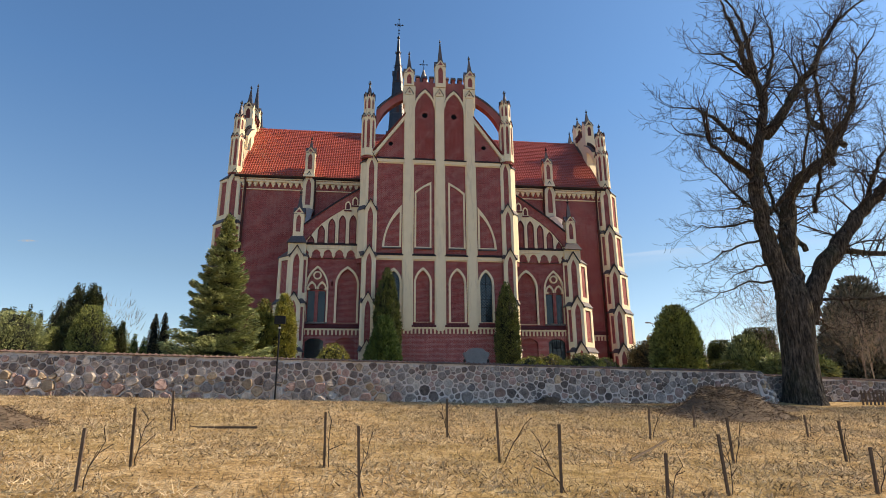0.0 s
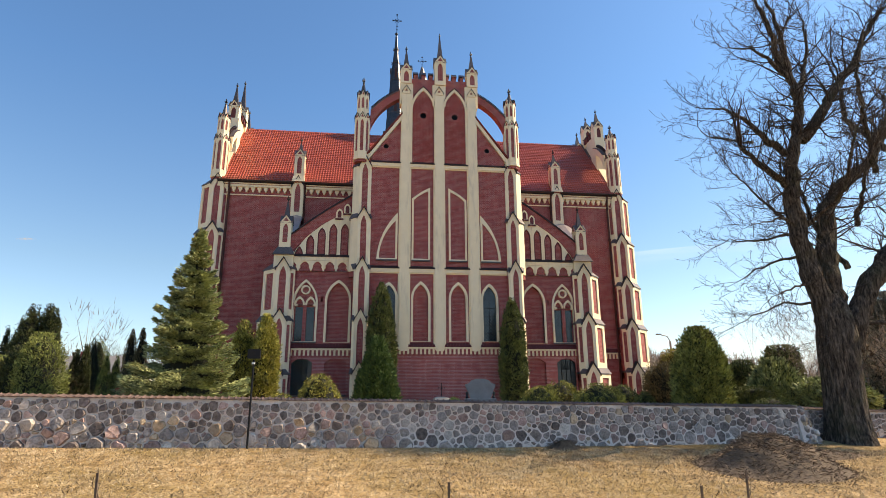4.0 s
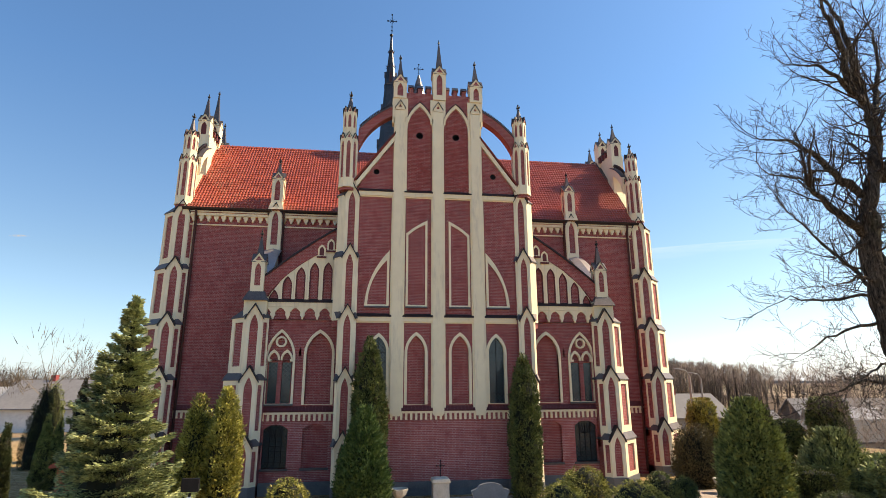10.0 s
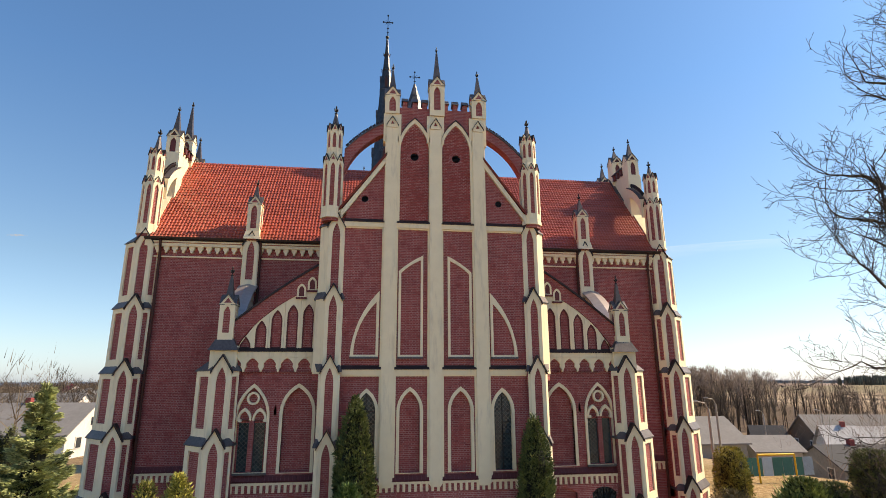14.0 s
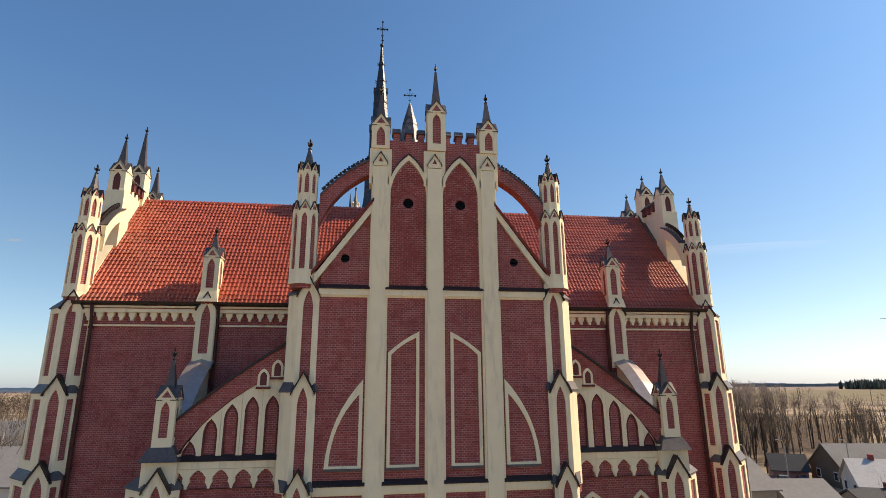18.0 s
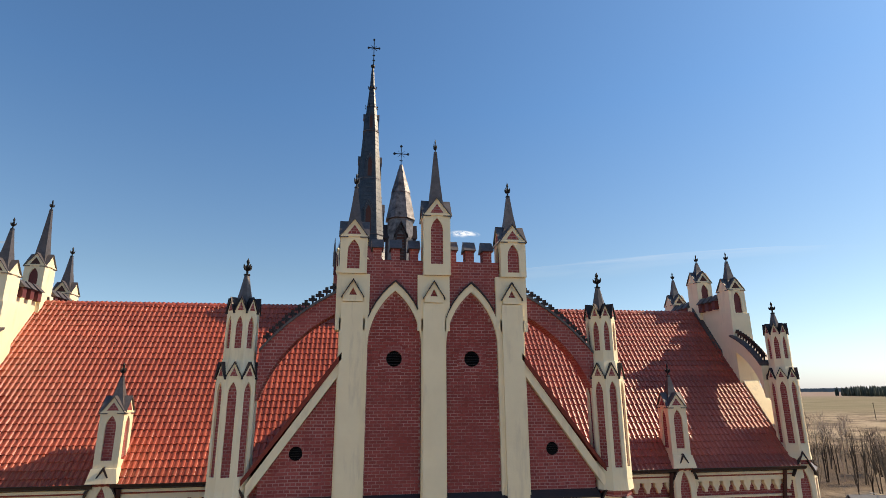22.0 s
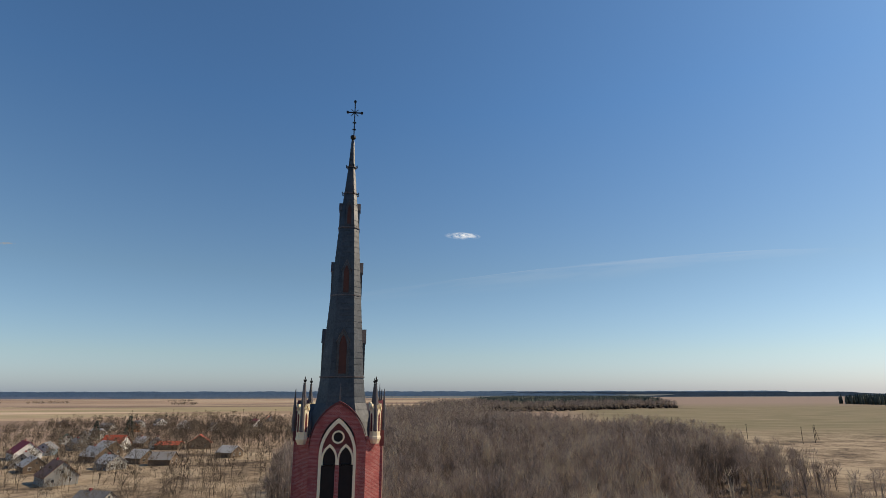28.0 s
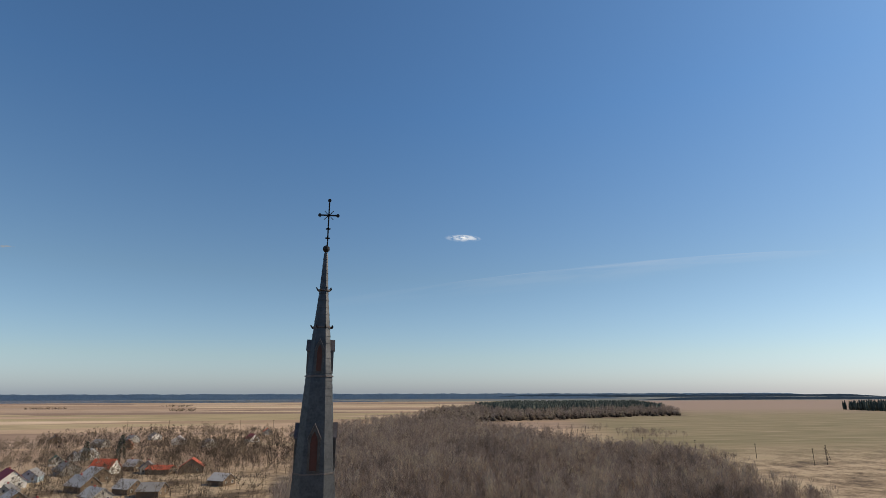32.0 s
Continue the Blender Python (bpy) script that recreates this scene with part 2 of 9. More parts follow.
def full(uc, half):
    """The whole outline from a right half."""
    return [(uc + du, v) for du, v in half[1:]] + [(uc - du, v) for du, v in reversed(half[1:-1])]


def rect_half(a, v0, v1):
    return [(0, v0), (a, v0), (a, v1), (0, v1)]


def gable_half(a, v0, vg, v1):
    return [(0, v0), (a, v0), (a, vg), (0, v1)]


def circle_half(r, vc, n=8):
    return [(r * math.sin(math.pi * i / n), vc - r * math.cos(math.pi * i / n)) for i in range(n + 1)]


def octagon(cx, cy, r, z, turn=0.0, k=None):
    """Octagon with a flat side to the front; k: half width of the four main sides, as a share of r."""
    if k is None:
        k = math.tan(math.pi / 8)
    base = [(1, -k), (1, k), (k, 1), (-k, 1), (-1, k), (-1, -k), (-k, -1), (k, -1)]
    c, s = math.cos(turn), math.sin(turn)
    return [(cx + r * (x * c - y * s), cy + r * (x * s + y * c), z) for x, y in base]


def square(cx, cy, r, z):
    return [(cx + r, cy - r, z), (cx + r, cy + r, z), (cx - r, cy + r, z), (cx - r, cy - r, z)]

# ---- the church ----
church = thing("church", "neo-gothic red brick church with cream plaster trim and a tall spire", "church")


def finial(parent, x, y, z, h=0.5, r=0.038):
    s = Solid()
    s.loft([octagon(x, y, rr * r, z + zz * h) for rr, zz in ((0.6, -0.05), (2.0, 0.0), (2.0, 0.06), (0.7, 0.1), (0.7, 0.3), (1.5, 0.42), (1.3, 0.55), (0.6, 0.62), (1.1, 0.8), (0.1, 1.0))])
    for k in range(4):
        a = k * math.pi / 2 + math.pi / 4
        dx, dy = math.cos(a), math.sin(a)
        s.loft([[(x + dx * d * r + (-dy * c - dx * 0) * r * 0.5, y + dy * d * r + dx * c * r * 0.5, z + h * (0.36 + e + b * 0.1)) for c, b in ((-1, -1), (1, -1), (1, 1), (-1, 1))] for d, e in ((0.6, 0), (2.3, 0.06), (3.0, 0.16))])
    return s.done("finial", BLACK, parent, "black iron finial", uv=False)


def spire_cone(parent, x, y, r, z0, z1, sides=8):
    """A slender metal spire, a little concave at its foot."""
    ring = octagon if sides == 8 else square
    s = Solid().loft([ring(x, y, r * k, z0 + (z1 - z0) * h) for k, h in ((1.0, 0.0), (0.82, 0.1), (0.5, 0.5), (0.18, 1.0))])
    return s.done("spire", SLATE, parent, "dark sheet-metal spire", uv=False)


def gable_cap(s, fr, hw, zg, zt, w0, w1, over=0.07, th=0.07):
    s.fr = fr
    o = [(-hw - over, zg - over), (0, zt + over * 0.6), (hw + over, zg - over)]
    i = [(-hw - over, zg - over - th), (0, zt + over * 0.6 - th * 1.3), (hw + over, zg - over - th)]
    s.band(o, i, w0, w1, closed=False)


def turret(parent, x, y, z0, z1, z2, tip, r1=0.46, r2=0.36):
    """Octagonal two-stage turret with a gablet over every side."""
    core = Solid().loft([octagon(x, y, r1 - 0.05, z0 - 0.4), octagon(x, y, r1 - 0.05, z1)]).loft([octagon(x, y, r2 - 0.04, z1), octagon(x, y, r2 - 0.04, z2)])
    t = core.done("turret", BRICK, parent, "octagonal cream turret with brick panels and a metal spire")
    shell, caps, tri = Solid(), Solid(), Solid()
    for k in range(8):
        a = k * math.pi / 4
        n = (math.cos(a), math.sin(a))
        for r, za, zb in ((r1, z0, z1), (r2, z1 + 0.35, z2)):
            hw = r * math.tan(math.pi / 8)
            fr = frame_at((x, y, 0), n)
            shell.fr = fr
            shell.holed(0, gable_half(hw, za, zb - 0.1, zb + 0.28), arch_half(hw * 0.52, za + 0.28, zb - 0.45, zb - 0.16, 4), r - 0.055, r)
            gable_cap(caps, fr, hw, zb - 0.06, zb + 0.3, r - 0.16, r + 0.04, 0.02, 0.028)
            tri.fr = fr
            tri.prism([(-hw * 0.45, zb - 0.03), (hw * 0.45, zb - 0.03), (0, zb + 0.17)], r, r + 0.012)
            shell.cut(), caps.cut(), tri.cut()
    shell.fr = PLAIN
    shell.loft([octagon(x, y, r1 - 0.02, z1 - 0.02), octagon(x, y, r2 + 0.01, z1 + 0.36)])
    shell.cut()
    shell.loft([octagon(x, y, r1 + 0.02, z0 - 0.25), octagon(x, y, r1 - 0.01, z0 + 0.03)])
    shell.split("plaster_face", CREAM, t, "cream plaster face")
    caps.split("gablet", GUTTER, t, uv=False)
    tri.split("brick_triangle", BRICK, t)
    spire_cone(t, x, y, r2 * 0.78, z2 - 0.05, tip - 0.42)
    finial(t, x, y, tip - 0.45, 0.45)
    return t


def tabernacle(parent, x, y, hw, z0, zc, tip, plain=False):
    """Square pinnacle: brick core in plaster plates with lancet niches, four gablets and a spire."""
    t = Solid().box(x - hw + 0.05, x + hw - 0.05, y - hw + 0.05, y + hw - 0.05, z0, zc).done("pinnacle", SILLTILE if plain else BRICK, parent, "square cream pinnacle with brick niche and a metal spire")
    shell, caps, tri = Solid(), Solid(), Solid()
    for n in ((0, -1), (1, 0), (0, 1), (-1, 0)):
        fr = frame_at((x, y, 0), n)
        shell.fr = fr
        if plain and n[0]:
            shell.prism(full(0, gable_half(hw - 0.062, z0, zc, zc + hw * 1.35)), hw - 0.06, hw)
        else:
            shell.holed(0, gable_half(hw - (0.062 if n[0] else 0), z0, zc, zc + hw * 1.35), arch_half(hw * 0.45, z0 + (0.3 if zc - z0 > 1.3 else 0.12), zc - 0.45, zc - 0.1, 5), hw - 0.06, hw)
        gable_cap(caps, fr, hw, zc, zc + hw * 1.35, hw - 0.2, hw + 0.045, 0.03, 0.03)
        tri.fr = fr
        if not (plain and n[0]):
            tri.prism([(-hw * 0.5, zc + 0.04), (hw * 0.5, zc + 0.04), (0, zc + hw * 0.82)], hw, hw + 0.012)
        shell.cut(), caps.cut(), tri.cut()
        e = 0.052 if n[0] else -0.025
        shell.box(-hw + e, hw - e, zc - 0.03, zc + 0.02, hw - 0.05, hw + 0.03)
        shell.cut()
    shell.split("plaster_face", CREAM, t, "cream plaster face")
    caps.fr = PLAIN
    caps.loft([square(x, y, hw * 0.93, zc + 0.02), square(x, y, hw * 0.42, zc + hw * 1.3)])
    caps.split("gablet", SLATE, t, "sheet-metal gablet roof", uv=False)
    tri.split("brick_triangle", LOUVRE if plain else BRICK, t)
    spire_cone(t, x, y, hw * 0.62, zc + hw * 0.75, tip - 0.4, 4)
    finial(t, x, y, tip - 0.45, 0.45, 0.021 if tip == 24.4 else 0.029)
    return t


def arc_pts(p, q, bulge, n=10):
    """Points from p to q, bowed to the left of the way by bulge."""
    (x0, y0), (x1, y1) = p, q
    dx, dy = x1 - x0, y1 - y0
    l = math.hypot(dx, dy)
    return [(x0 + dx * k / n - dy / l * bulge * 4 * (k / n) * (1 - k / n), y0 + dy * k / n + dx / l * bulge * 4 * (k / n) * (1 - k / n)) for k in range(n + 1)]


def flyer(parent, fr, s, u0, z0, u1, z1, material, depth=0.5):
    """Flying arch from a turret up to the gable, with a crocketed back."""
    top = arc_pts((u0, z0 + 0.15), (u1, z1 + 0.15), 0.13 * s, 12)
    low = arc_pts((u0, z0 - 1.0), (u1, z1 - 0.38), 0.30 * s, 12)
    a = Solid(fr)
    a.band(top, low, -depth, 0, closed=False)
    ob = a.done("flying_arch", material, parent, "brick flying arch with crockets")
    cap = Solid(fr)
    cap.band([(u, v + 0.07) for u, v in top], top, -depth - 0.05, 0.05, closed=False)
    cap.done("arch_cap", SLATE, ob, "sheet-metal capping", uv=False)
    for k in range(1, 12):
        u, v = top[k]
        c = Solid(fr)
        w = -depth / 2
        c.box(u - 0.022, u + 0.022, v + 0.04, v + 0.26, w - 0.022, w + 0.022)
        for du, dv in ((0.065, 0.23), (-0.065, 0.23), (0, 0.3)):
            c.box(u + du - 0.04, u + du + 0.04, v + dv - 0.037, v + dv + 0.037, w - 0.04, w + 0.04)
        c.done("crocket", GUTTER, ob, uv=False)
    return ob


def pier(parent, x, y, n, tips, p0, step, hw, s, outer, inner, panels=True, zb=0.0, foot=True):
    """Stepped corner buttress: a gabled front and a slanting flank towards u*s on every stage."""
    fr = frame_at((x, y, 0), n)
    nv = Vector((*n, 0)).normalized()
    tv = Vector((-nv.y, nv.x, 0))
    core = Solid(fr)
    shells, slates, caps = Solid(), Solid(fr), Solid()
    Ls = outer if isinstance(outer, tuple) else [outer + step * 0.8 * k for k in range(len(tips))]

    def plan(p, L, l, off=0.0):
        a = [(hw - off, p - off), (hw + L, p - L - off * 1.4), (hw + L, -0.6), (-hw - l, -0.6), (-hw - l, p - l - off * 1.4), (-hw + off, p - off)]
        return [(s * u, w) for u, w in a]

    for i, tip in enumerate(tips):
        p, L = p0 + step * i, Ls[i]
        zt = tip - 0.62
        z0 = tips[i + 1] - 0.75 if i + 1 < len(tips) else zb
        ring = plan(p, L, inner, 0.06)
        core.loft([[(u, z0 - 0.3 if i + 1 < len(tips) else zb, w) for u, w in ring], [(u, zt + 0.1, w) for u, w in ring]])
        # gabled front
        shells.fr = fr
        shells.holed(0, gable_half(hw, z0, zt, tip), arch_half(hw * 0.52, z0 + (0.5 if i + 1 < len(tips) else 0.6), zt - 0.55, zt + 0.12, 6), p - 0.065, p)
        gable_cap(caps, fr, hw, zt, tip, p - step - 0.35, p + 0.09, 0.08, 0.07)
        shells.cut(), caps.cut()
        # slanting flanks
        for sd, ln, pan in ((s, L, panels), (-s, inner, panels and inner > 0.2)):
            q = math.sqrt(2) / 2
            nd = tv * sd * q + nv * q
            mid = Vector((x, y, 0)) + tv * sd * (hw + ln / 2) + nv * (p - ln / 2)
            shells.fr = frame_at(mid, (nd.x, nd.y))
            a = ln * q
            top = zt - 0.05
            if pan:
                shells.holed(0, rect_half(a, z0, top), rect_half(a * 0.56, z0 + 0.75, top - 0.22), -0.06, 0.0)
            else:
                shells.box(-a, a, z0, top, -0.06, 0.0)
            shells.cut()
        shells.fr = fr
        # the outer end, square to the wall
        e = s * (hw + L)
        shells.box(min(e, e - s * 0.06), max(e, e - s * 0.06), z0, zt - 0.05, -0.55, p - L)
        shells.cut()
        # sloping sheet-metal shoulder under the stage above
        lowr = [(s * u, w) for u, w in ((hw - 0.03, p - 0.08), (hw + 0.1, p - 0.03), (hw + L + 0.08, p - L), (hw + L + 0.08, -0.6), (-hw - inner - 0.06, -0.6), (-hw - inner - 0.06, p - inner), (-hw - 0.08, p - 0.03), (-hw + 0.03, p - 0.08))]
        q, M = (p - step - 0.1, max(Ls[i - 1] - 0.05, 0.02)) if i else (p - 0.45, max(L - 0.5, 0.05))
        upr = [(s * u, w) for u, w in ((hw - 0.05, q), (hw, q - 0.01), (hw + M, q - M), (hw + M, -0.6), (-hw - 0.02, -0.6), (-hw - 0.02, q - 0.1), (-hw, q - 0.05), (-hw + 0.05, q))]
        slates.loft([[(u, zt - 0.05, w) for u, w in lowr], [(u, zt - 0.01, w) for u, w in lowr], [(u, zt + 0.42, w) for u, w in upr]])
        slates.cut()
    ob = core.done("buttress", BRICK, parent, "stepped cream and brick buttress with gabled stages")
    shells.split("plaster_face", CREAM, ob, "cream plaster face")
    slates.split("shoulder", SLATE, ob, "sheet-metal shoulder", uv=False)
    caps.split("gable_coping", GUTTER, ob, uv=False)
    if foot:
        pf = Solid(fr)
        p, L = p0 + step * len(tips), Ls[-1] + 0.1
        ring = plan(p - 0.1, L - 0.1, inner)
        pf.loft([[(u, zb - 0.5, w) for u, w in ring], [(u, zb + 0.55, w) for u, w in ring]])
        pf.done("stone_foot", STONE, ob, "grey stone foot")
    return ob


def lancet_window(parent, fr, uc, a, v0, vs, v1, w=-0.12, b=0.13):
    """Single light: plaster surround, sill and leaded glass."""
    s = Solid(fr)
    s.band(full(uc, arch_half(a, v0, vs, v1)), full(uc, arch_half(a - b, v0 + 0.02, vs, v1 - b * 1.35)), w - 0.02, 0.06)
    win = s.done("window", CREAM, parent, "tall lancet window in a cream surround")
    Solid(fr).prism(full(uc, arch_half(a - b + 0.02, v0, vs, v1 - b * 1.3)), w - 0.03, w).done("pane", GLASS, win, "dark leaded glass")
    bars = Solid(fr)
    for k in range(1, 6):
        v = v0 + (vs - v0) * k / 5
        bars.box(uc - a + b, uc + a - b, v - 0.015, v + 0.015, w, w + 0.02)
    bars.box(uc - 0.015, uc + 0.015, v0, v1 - b * 1.5, w, w + 0.018)
    bars.done("glazing_bars", BLACK, win, uv=False)
    return win


def blind_arch(parent, fr, uc, a, v0, vs, v1, b=0.13):
    s = Solid(fr)
    s.band(full(uc, arch_half(a, v0, vs, v1)), full(uc, arch_half(a - b, v0 + 0.02, vs, v1 - b * 1.35)), -0.14, 0.06)
    return s.done("blind_arch", CREAM, parent, "blind lancet niche in a cream surround")


def tracery_window(parent, fr, uc, v0, vs, v1, a=0.72, w=-0.12):
    """Two leaded lights under a round light, in a cream pointed surround."""
    s = Solid(fr)
    s.band(full(uc, arch_half(a, v0, vs, v1, 8)), full(uc, arch_half(a - 0.11, v0 + 0.02, vs, v1 - 0.16, 8)), -0.14, 0.07)
    win = s.done("window", CREAM, parent, "twin lancet window with a round light and cream tracery")
    c = 0.31
    tr = Solid(fr)
    for d in (-1, 1):
        tr.band(full(uc + d * c, arch_half(0.29, vs - 0.1, vs - 0.05, vs + 0.42, 6)), full(uc + d * c, arch_half(0.2, vs - 0.1, vs - 0.05, vs + 0.27, 6)), -0.12, 0.05)
        tr.box(uc + d * 0.52 - 0.04, uc + d * 0.52 + 0.1, vs - 0.16, vs - 0.04, -0.12, 0.08)
    vc = v1 - 0.62
    tr.band([(uc + 0.27 * math.cos(k * math.pi / 10), vc + 0.27 * math.sin(k * math.pi / 10)) for k in range(20)], [(uc + 0.18 * math.cos(k * math.pi / 10), vc + 0.18 * math.sin(k * math.pi / 10)) for k in range(20)], -0.12, 0.06)
    tr.done("tracery", CREAM, win, "cream plaster tracery")
    br = Solid(fr)
    br.box(uc - 0.1, uc + 0.1, v0, vs, -0.13, 0.0)
    br.done("mullion", BRICK, win, "brick mullion")
    for d in (-1, 1):
        Solid(fr).prism(full(uc + d * c, arch_half(0.22, v0, vs - 0.05, vs + 0.3)), w - 0.04, w - 0.012).done("pane", GLASS, win, "leaded glass light")
    Solid(fr).prism([(uc + 0.19 * math.cos(k * math.pi / 10), vc + 0.19 * math.sin(k * math.pi / 10)) for k in range(20)], w - 0.02, w + 0.01).done("round_pane", GLASS, win, "round leaded light")
    Solid(fr).prism(full(uc, arch_half(a - 0.09, vs - 0.2, vs, v1 - 0.14)), -0.13, -0.1).done("tympanum", BRICK, win)
    Solid(fr).box(uc - a, uc + a, v0 - 0.09, v0, -0.1, 0.1).done("sill", SLATE, win, uv=False)
    return win


def vent(parent, fr, uc, vc, r=0.2):
    s = Solid(fr)
    s.band([(uc + (r + 0.16) * math.cos(k * math.pi / 12), vc + (r + 0.16) * math.sin(k * math.pi / 12)) for k in range(24)], [(uc + r * math.cos(k * math.pi / 12), vc + r * math.sin(k * math.pi / 12)) for k in range(24)], -0.1, 0.015)
    v = s.done("vent", BRICK, parent, "round louvred vent with a brick ring")
    l = Solid(fr)
    for k in range(6):
        y = vc - r + (k + 0.5) * r / 3
        h = math.sqrt(max(r * r - (y - vc) ** 2, 0.0004))
        l.add([(uc - h, y - 0.035, -0.02), (uc + h, y - 0.035, -0.02), (uc + h, y + 0.03, -0.09), (uc - h, y + 0.03, -0.09)], [(0, 1, 2, 3)])
        l.box(uc - h, uc + h, y - 0.045, y - 0.03, -0.09, -0.01)
    l.done("louvre", BLACK, v, "dark metal louvres", uv=False)
    return v


def dentils(parent, fr, u0, u1, z, step=0.235):
    """Cream strip over upright cream blocks."""
    c = Solid(fr).box(u0, u1, z + 0.3, z + 0.4, -0.05, 0.12).done("dentil_course", CREAM, parent, "cream dentil course")
    Solid(fr).box(u0, u1, z - 0.06, z + 0.3, -0.05, 0.02).done("brick_band", BRICK, c)
    n = max(1, int((u1 - u0) / step))
    me = None
    for k in range(n):
        u = u0 + (k + 0.5) * (u1 - u0) / n
        if me is None:
            first = Solid(fr).box(u - 0.055, u + 0.055, z, z + 0.3, 0.0, 0.09).done("dentil", CREAM, c)
            me, at = first.data, u
        else:
            share("dentil", me, Matrix.Translation(fr(u, 0, 0) - fr(at, 0, 0)), c)
    return c


def sill_slope(parent, fr, u0, u1, z0, z1, d=0.16):
    s = Solid(fr)
    s.prism([(u0, z0), (u1, z0), (u1, z0 + 0.05), (u0, z0 + 0.05)], -0.05, d)
    n = max(2, int((u1 - u0) / 0.16))
    for k in range(n):
        a, b = u0 + (u1 - u0) * k / n + 0.006, u0 + (u1 - u0) * (k + 1) / n - 0.006
        s.add([(a, z0 + 0.05, d), (b, z0 + 0.05, d), (b, z1, -0.06), (a, z1, -0.06), (a, z0 + 0.03, d), (b, z0 + 0.03, d), (b, z1 - 0.04, -0.08), (a, z1 - 0.04, -0.08)], [(0, 1, 2, 3), (4, 7, 6, 5), (0, 4, 5, 1), (1, 5, 6, 2), (2, 6, 7, 3), (3, 7, 4, 0)])
    return s.done("sill", SILLTILE, parent, "dark red sloping brick sill", uv=False)


def string_course(parent, fr, u0, u1, z, h=0.22):
    c = Solid(fr).box(u0, u1, z - h / 2, z + h / 2, -0.05, 0.12).box(u0, u1, z - h / 2 - 0.07, z - h / 2, -0.05, 0.06).done("string_course", CREAM, parent, "cream string course")
    Solid(fr).add([(u0, z + h / 2, 0.17), (u1, z + h / 2, 0.17), (u1, z + h / 2 + 0.03, 0.17), (u0, z + h / 2 + 0.03, 0.17), (u0, z + h / 2 + 0.2, -0.02), (u1, z + h / 2 + 0.2, -0.02), (u1, z + h / 2, -0.02), (u0, z + h / 2, -0.02)], [(0, 1, 2, 3), (3, 2, 5, 4), (4, 5, 6, 7), (7, 6, 1, 0), (0, 3, 4, 7), (1, 6, 5, 2)]).done("flashing", GUTTER, c, "dark metal flashing", uv=False)
    return c


def merlons(parent, fr, u0, u1, z, zt, n=3, d=0.4, body=BRICK):
    w = (u1 - u0) / (2 * n - 1) * 0.92
    for k in range(n):
        u = u0 + w / 2 + 0.02 + k * (u1 - u0 - w - 0.04) / (n - 1)
        m = Solid(fr).box(u - w / 2, u + w / 2, z - 0.02, zt - 0.1, -d, -0.02).done("merlon", body, parent, "brick merlon with a metal cap")
        e = w / 2 + 0.05
        Solid(fr).add([(u - e, zt - 0.17, 0.06), (u + e, zt - 0.17, 0.06), (u + e, zt + 0.12, -d / 2), (u - e, zt + 0.12, -d / 2), (u - e, zt - 0.17, -d - 0.08), (u + e, zt - 0.17, -d - 0.08)], [(0, 1, 2, 3), (3, 2, 5, 4), (0, 3, 4), (1, 5, 2), (0, 4, 5, 1)]).done("merlon_cap", SLATE, m, "sheet-metal cap", uv=False)


# -- chancel block
CH = 4.3
chancel = Solid().box(-CH, CH, 0.15, 6.0, -0.5, 14.7).done("chancel", BRICK, church, "tall brick chancel front")
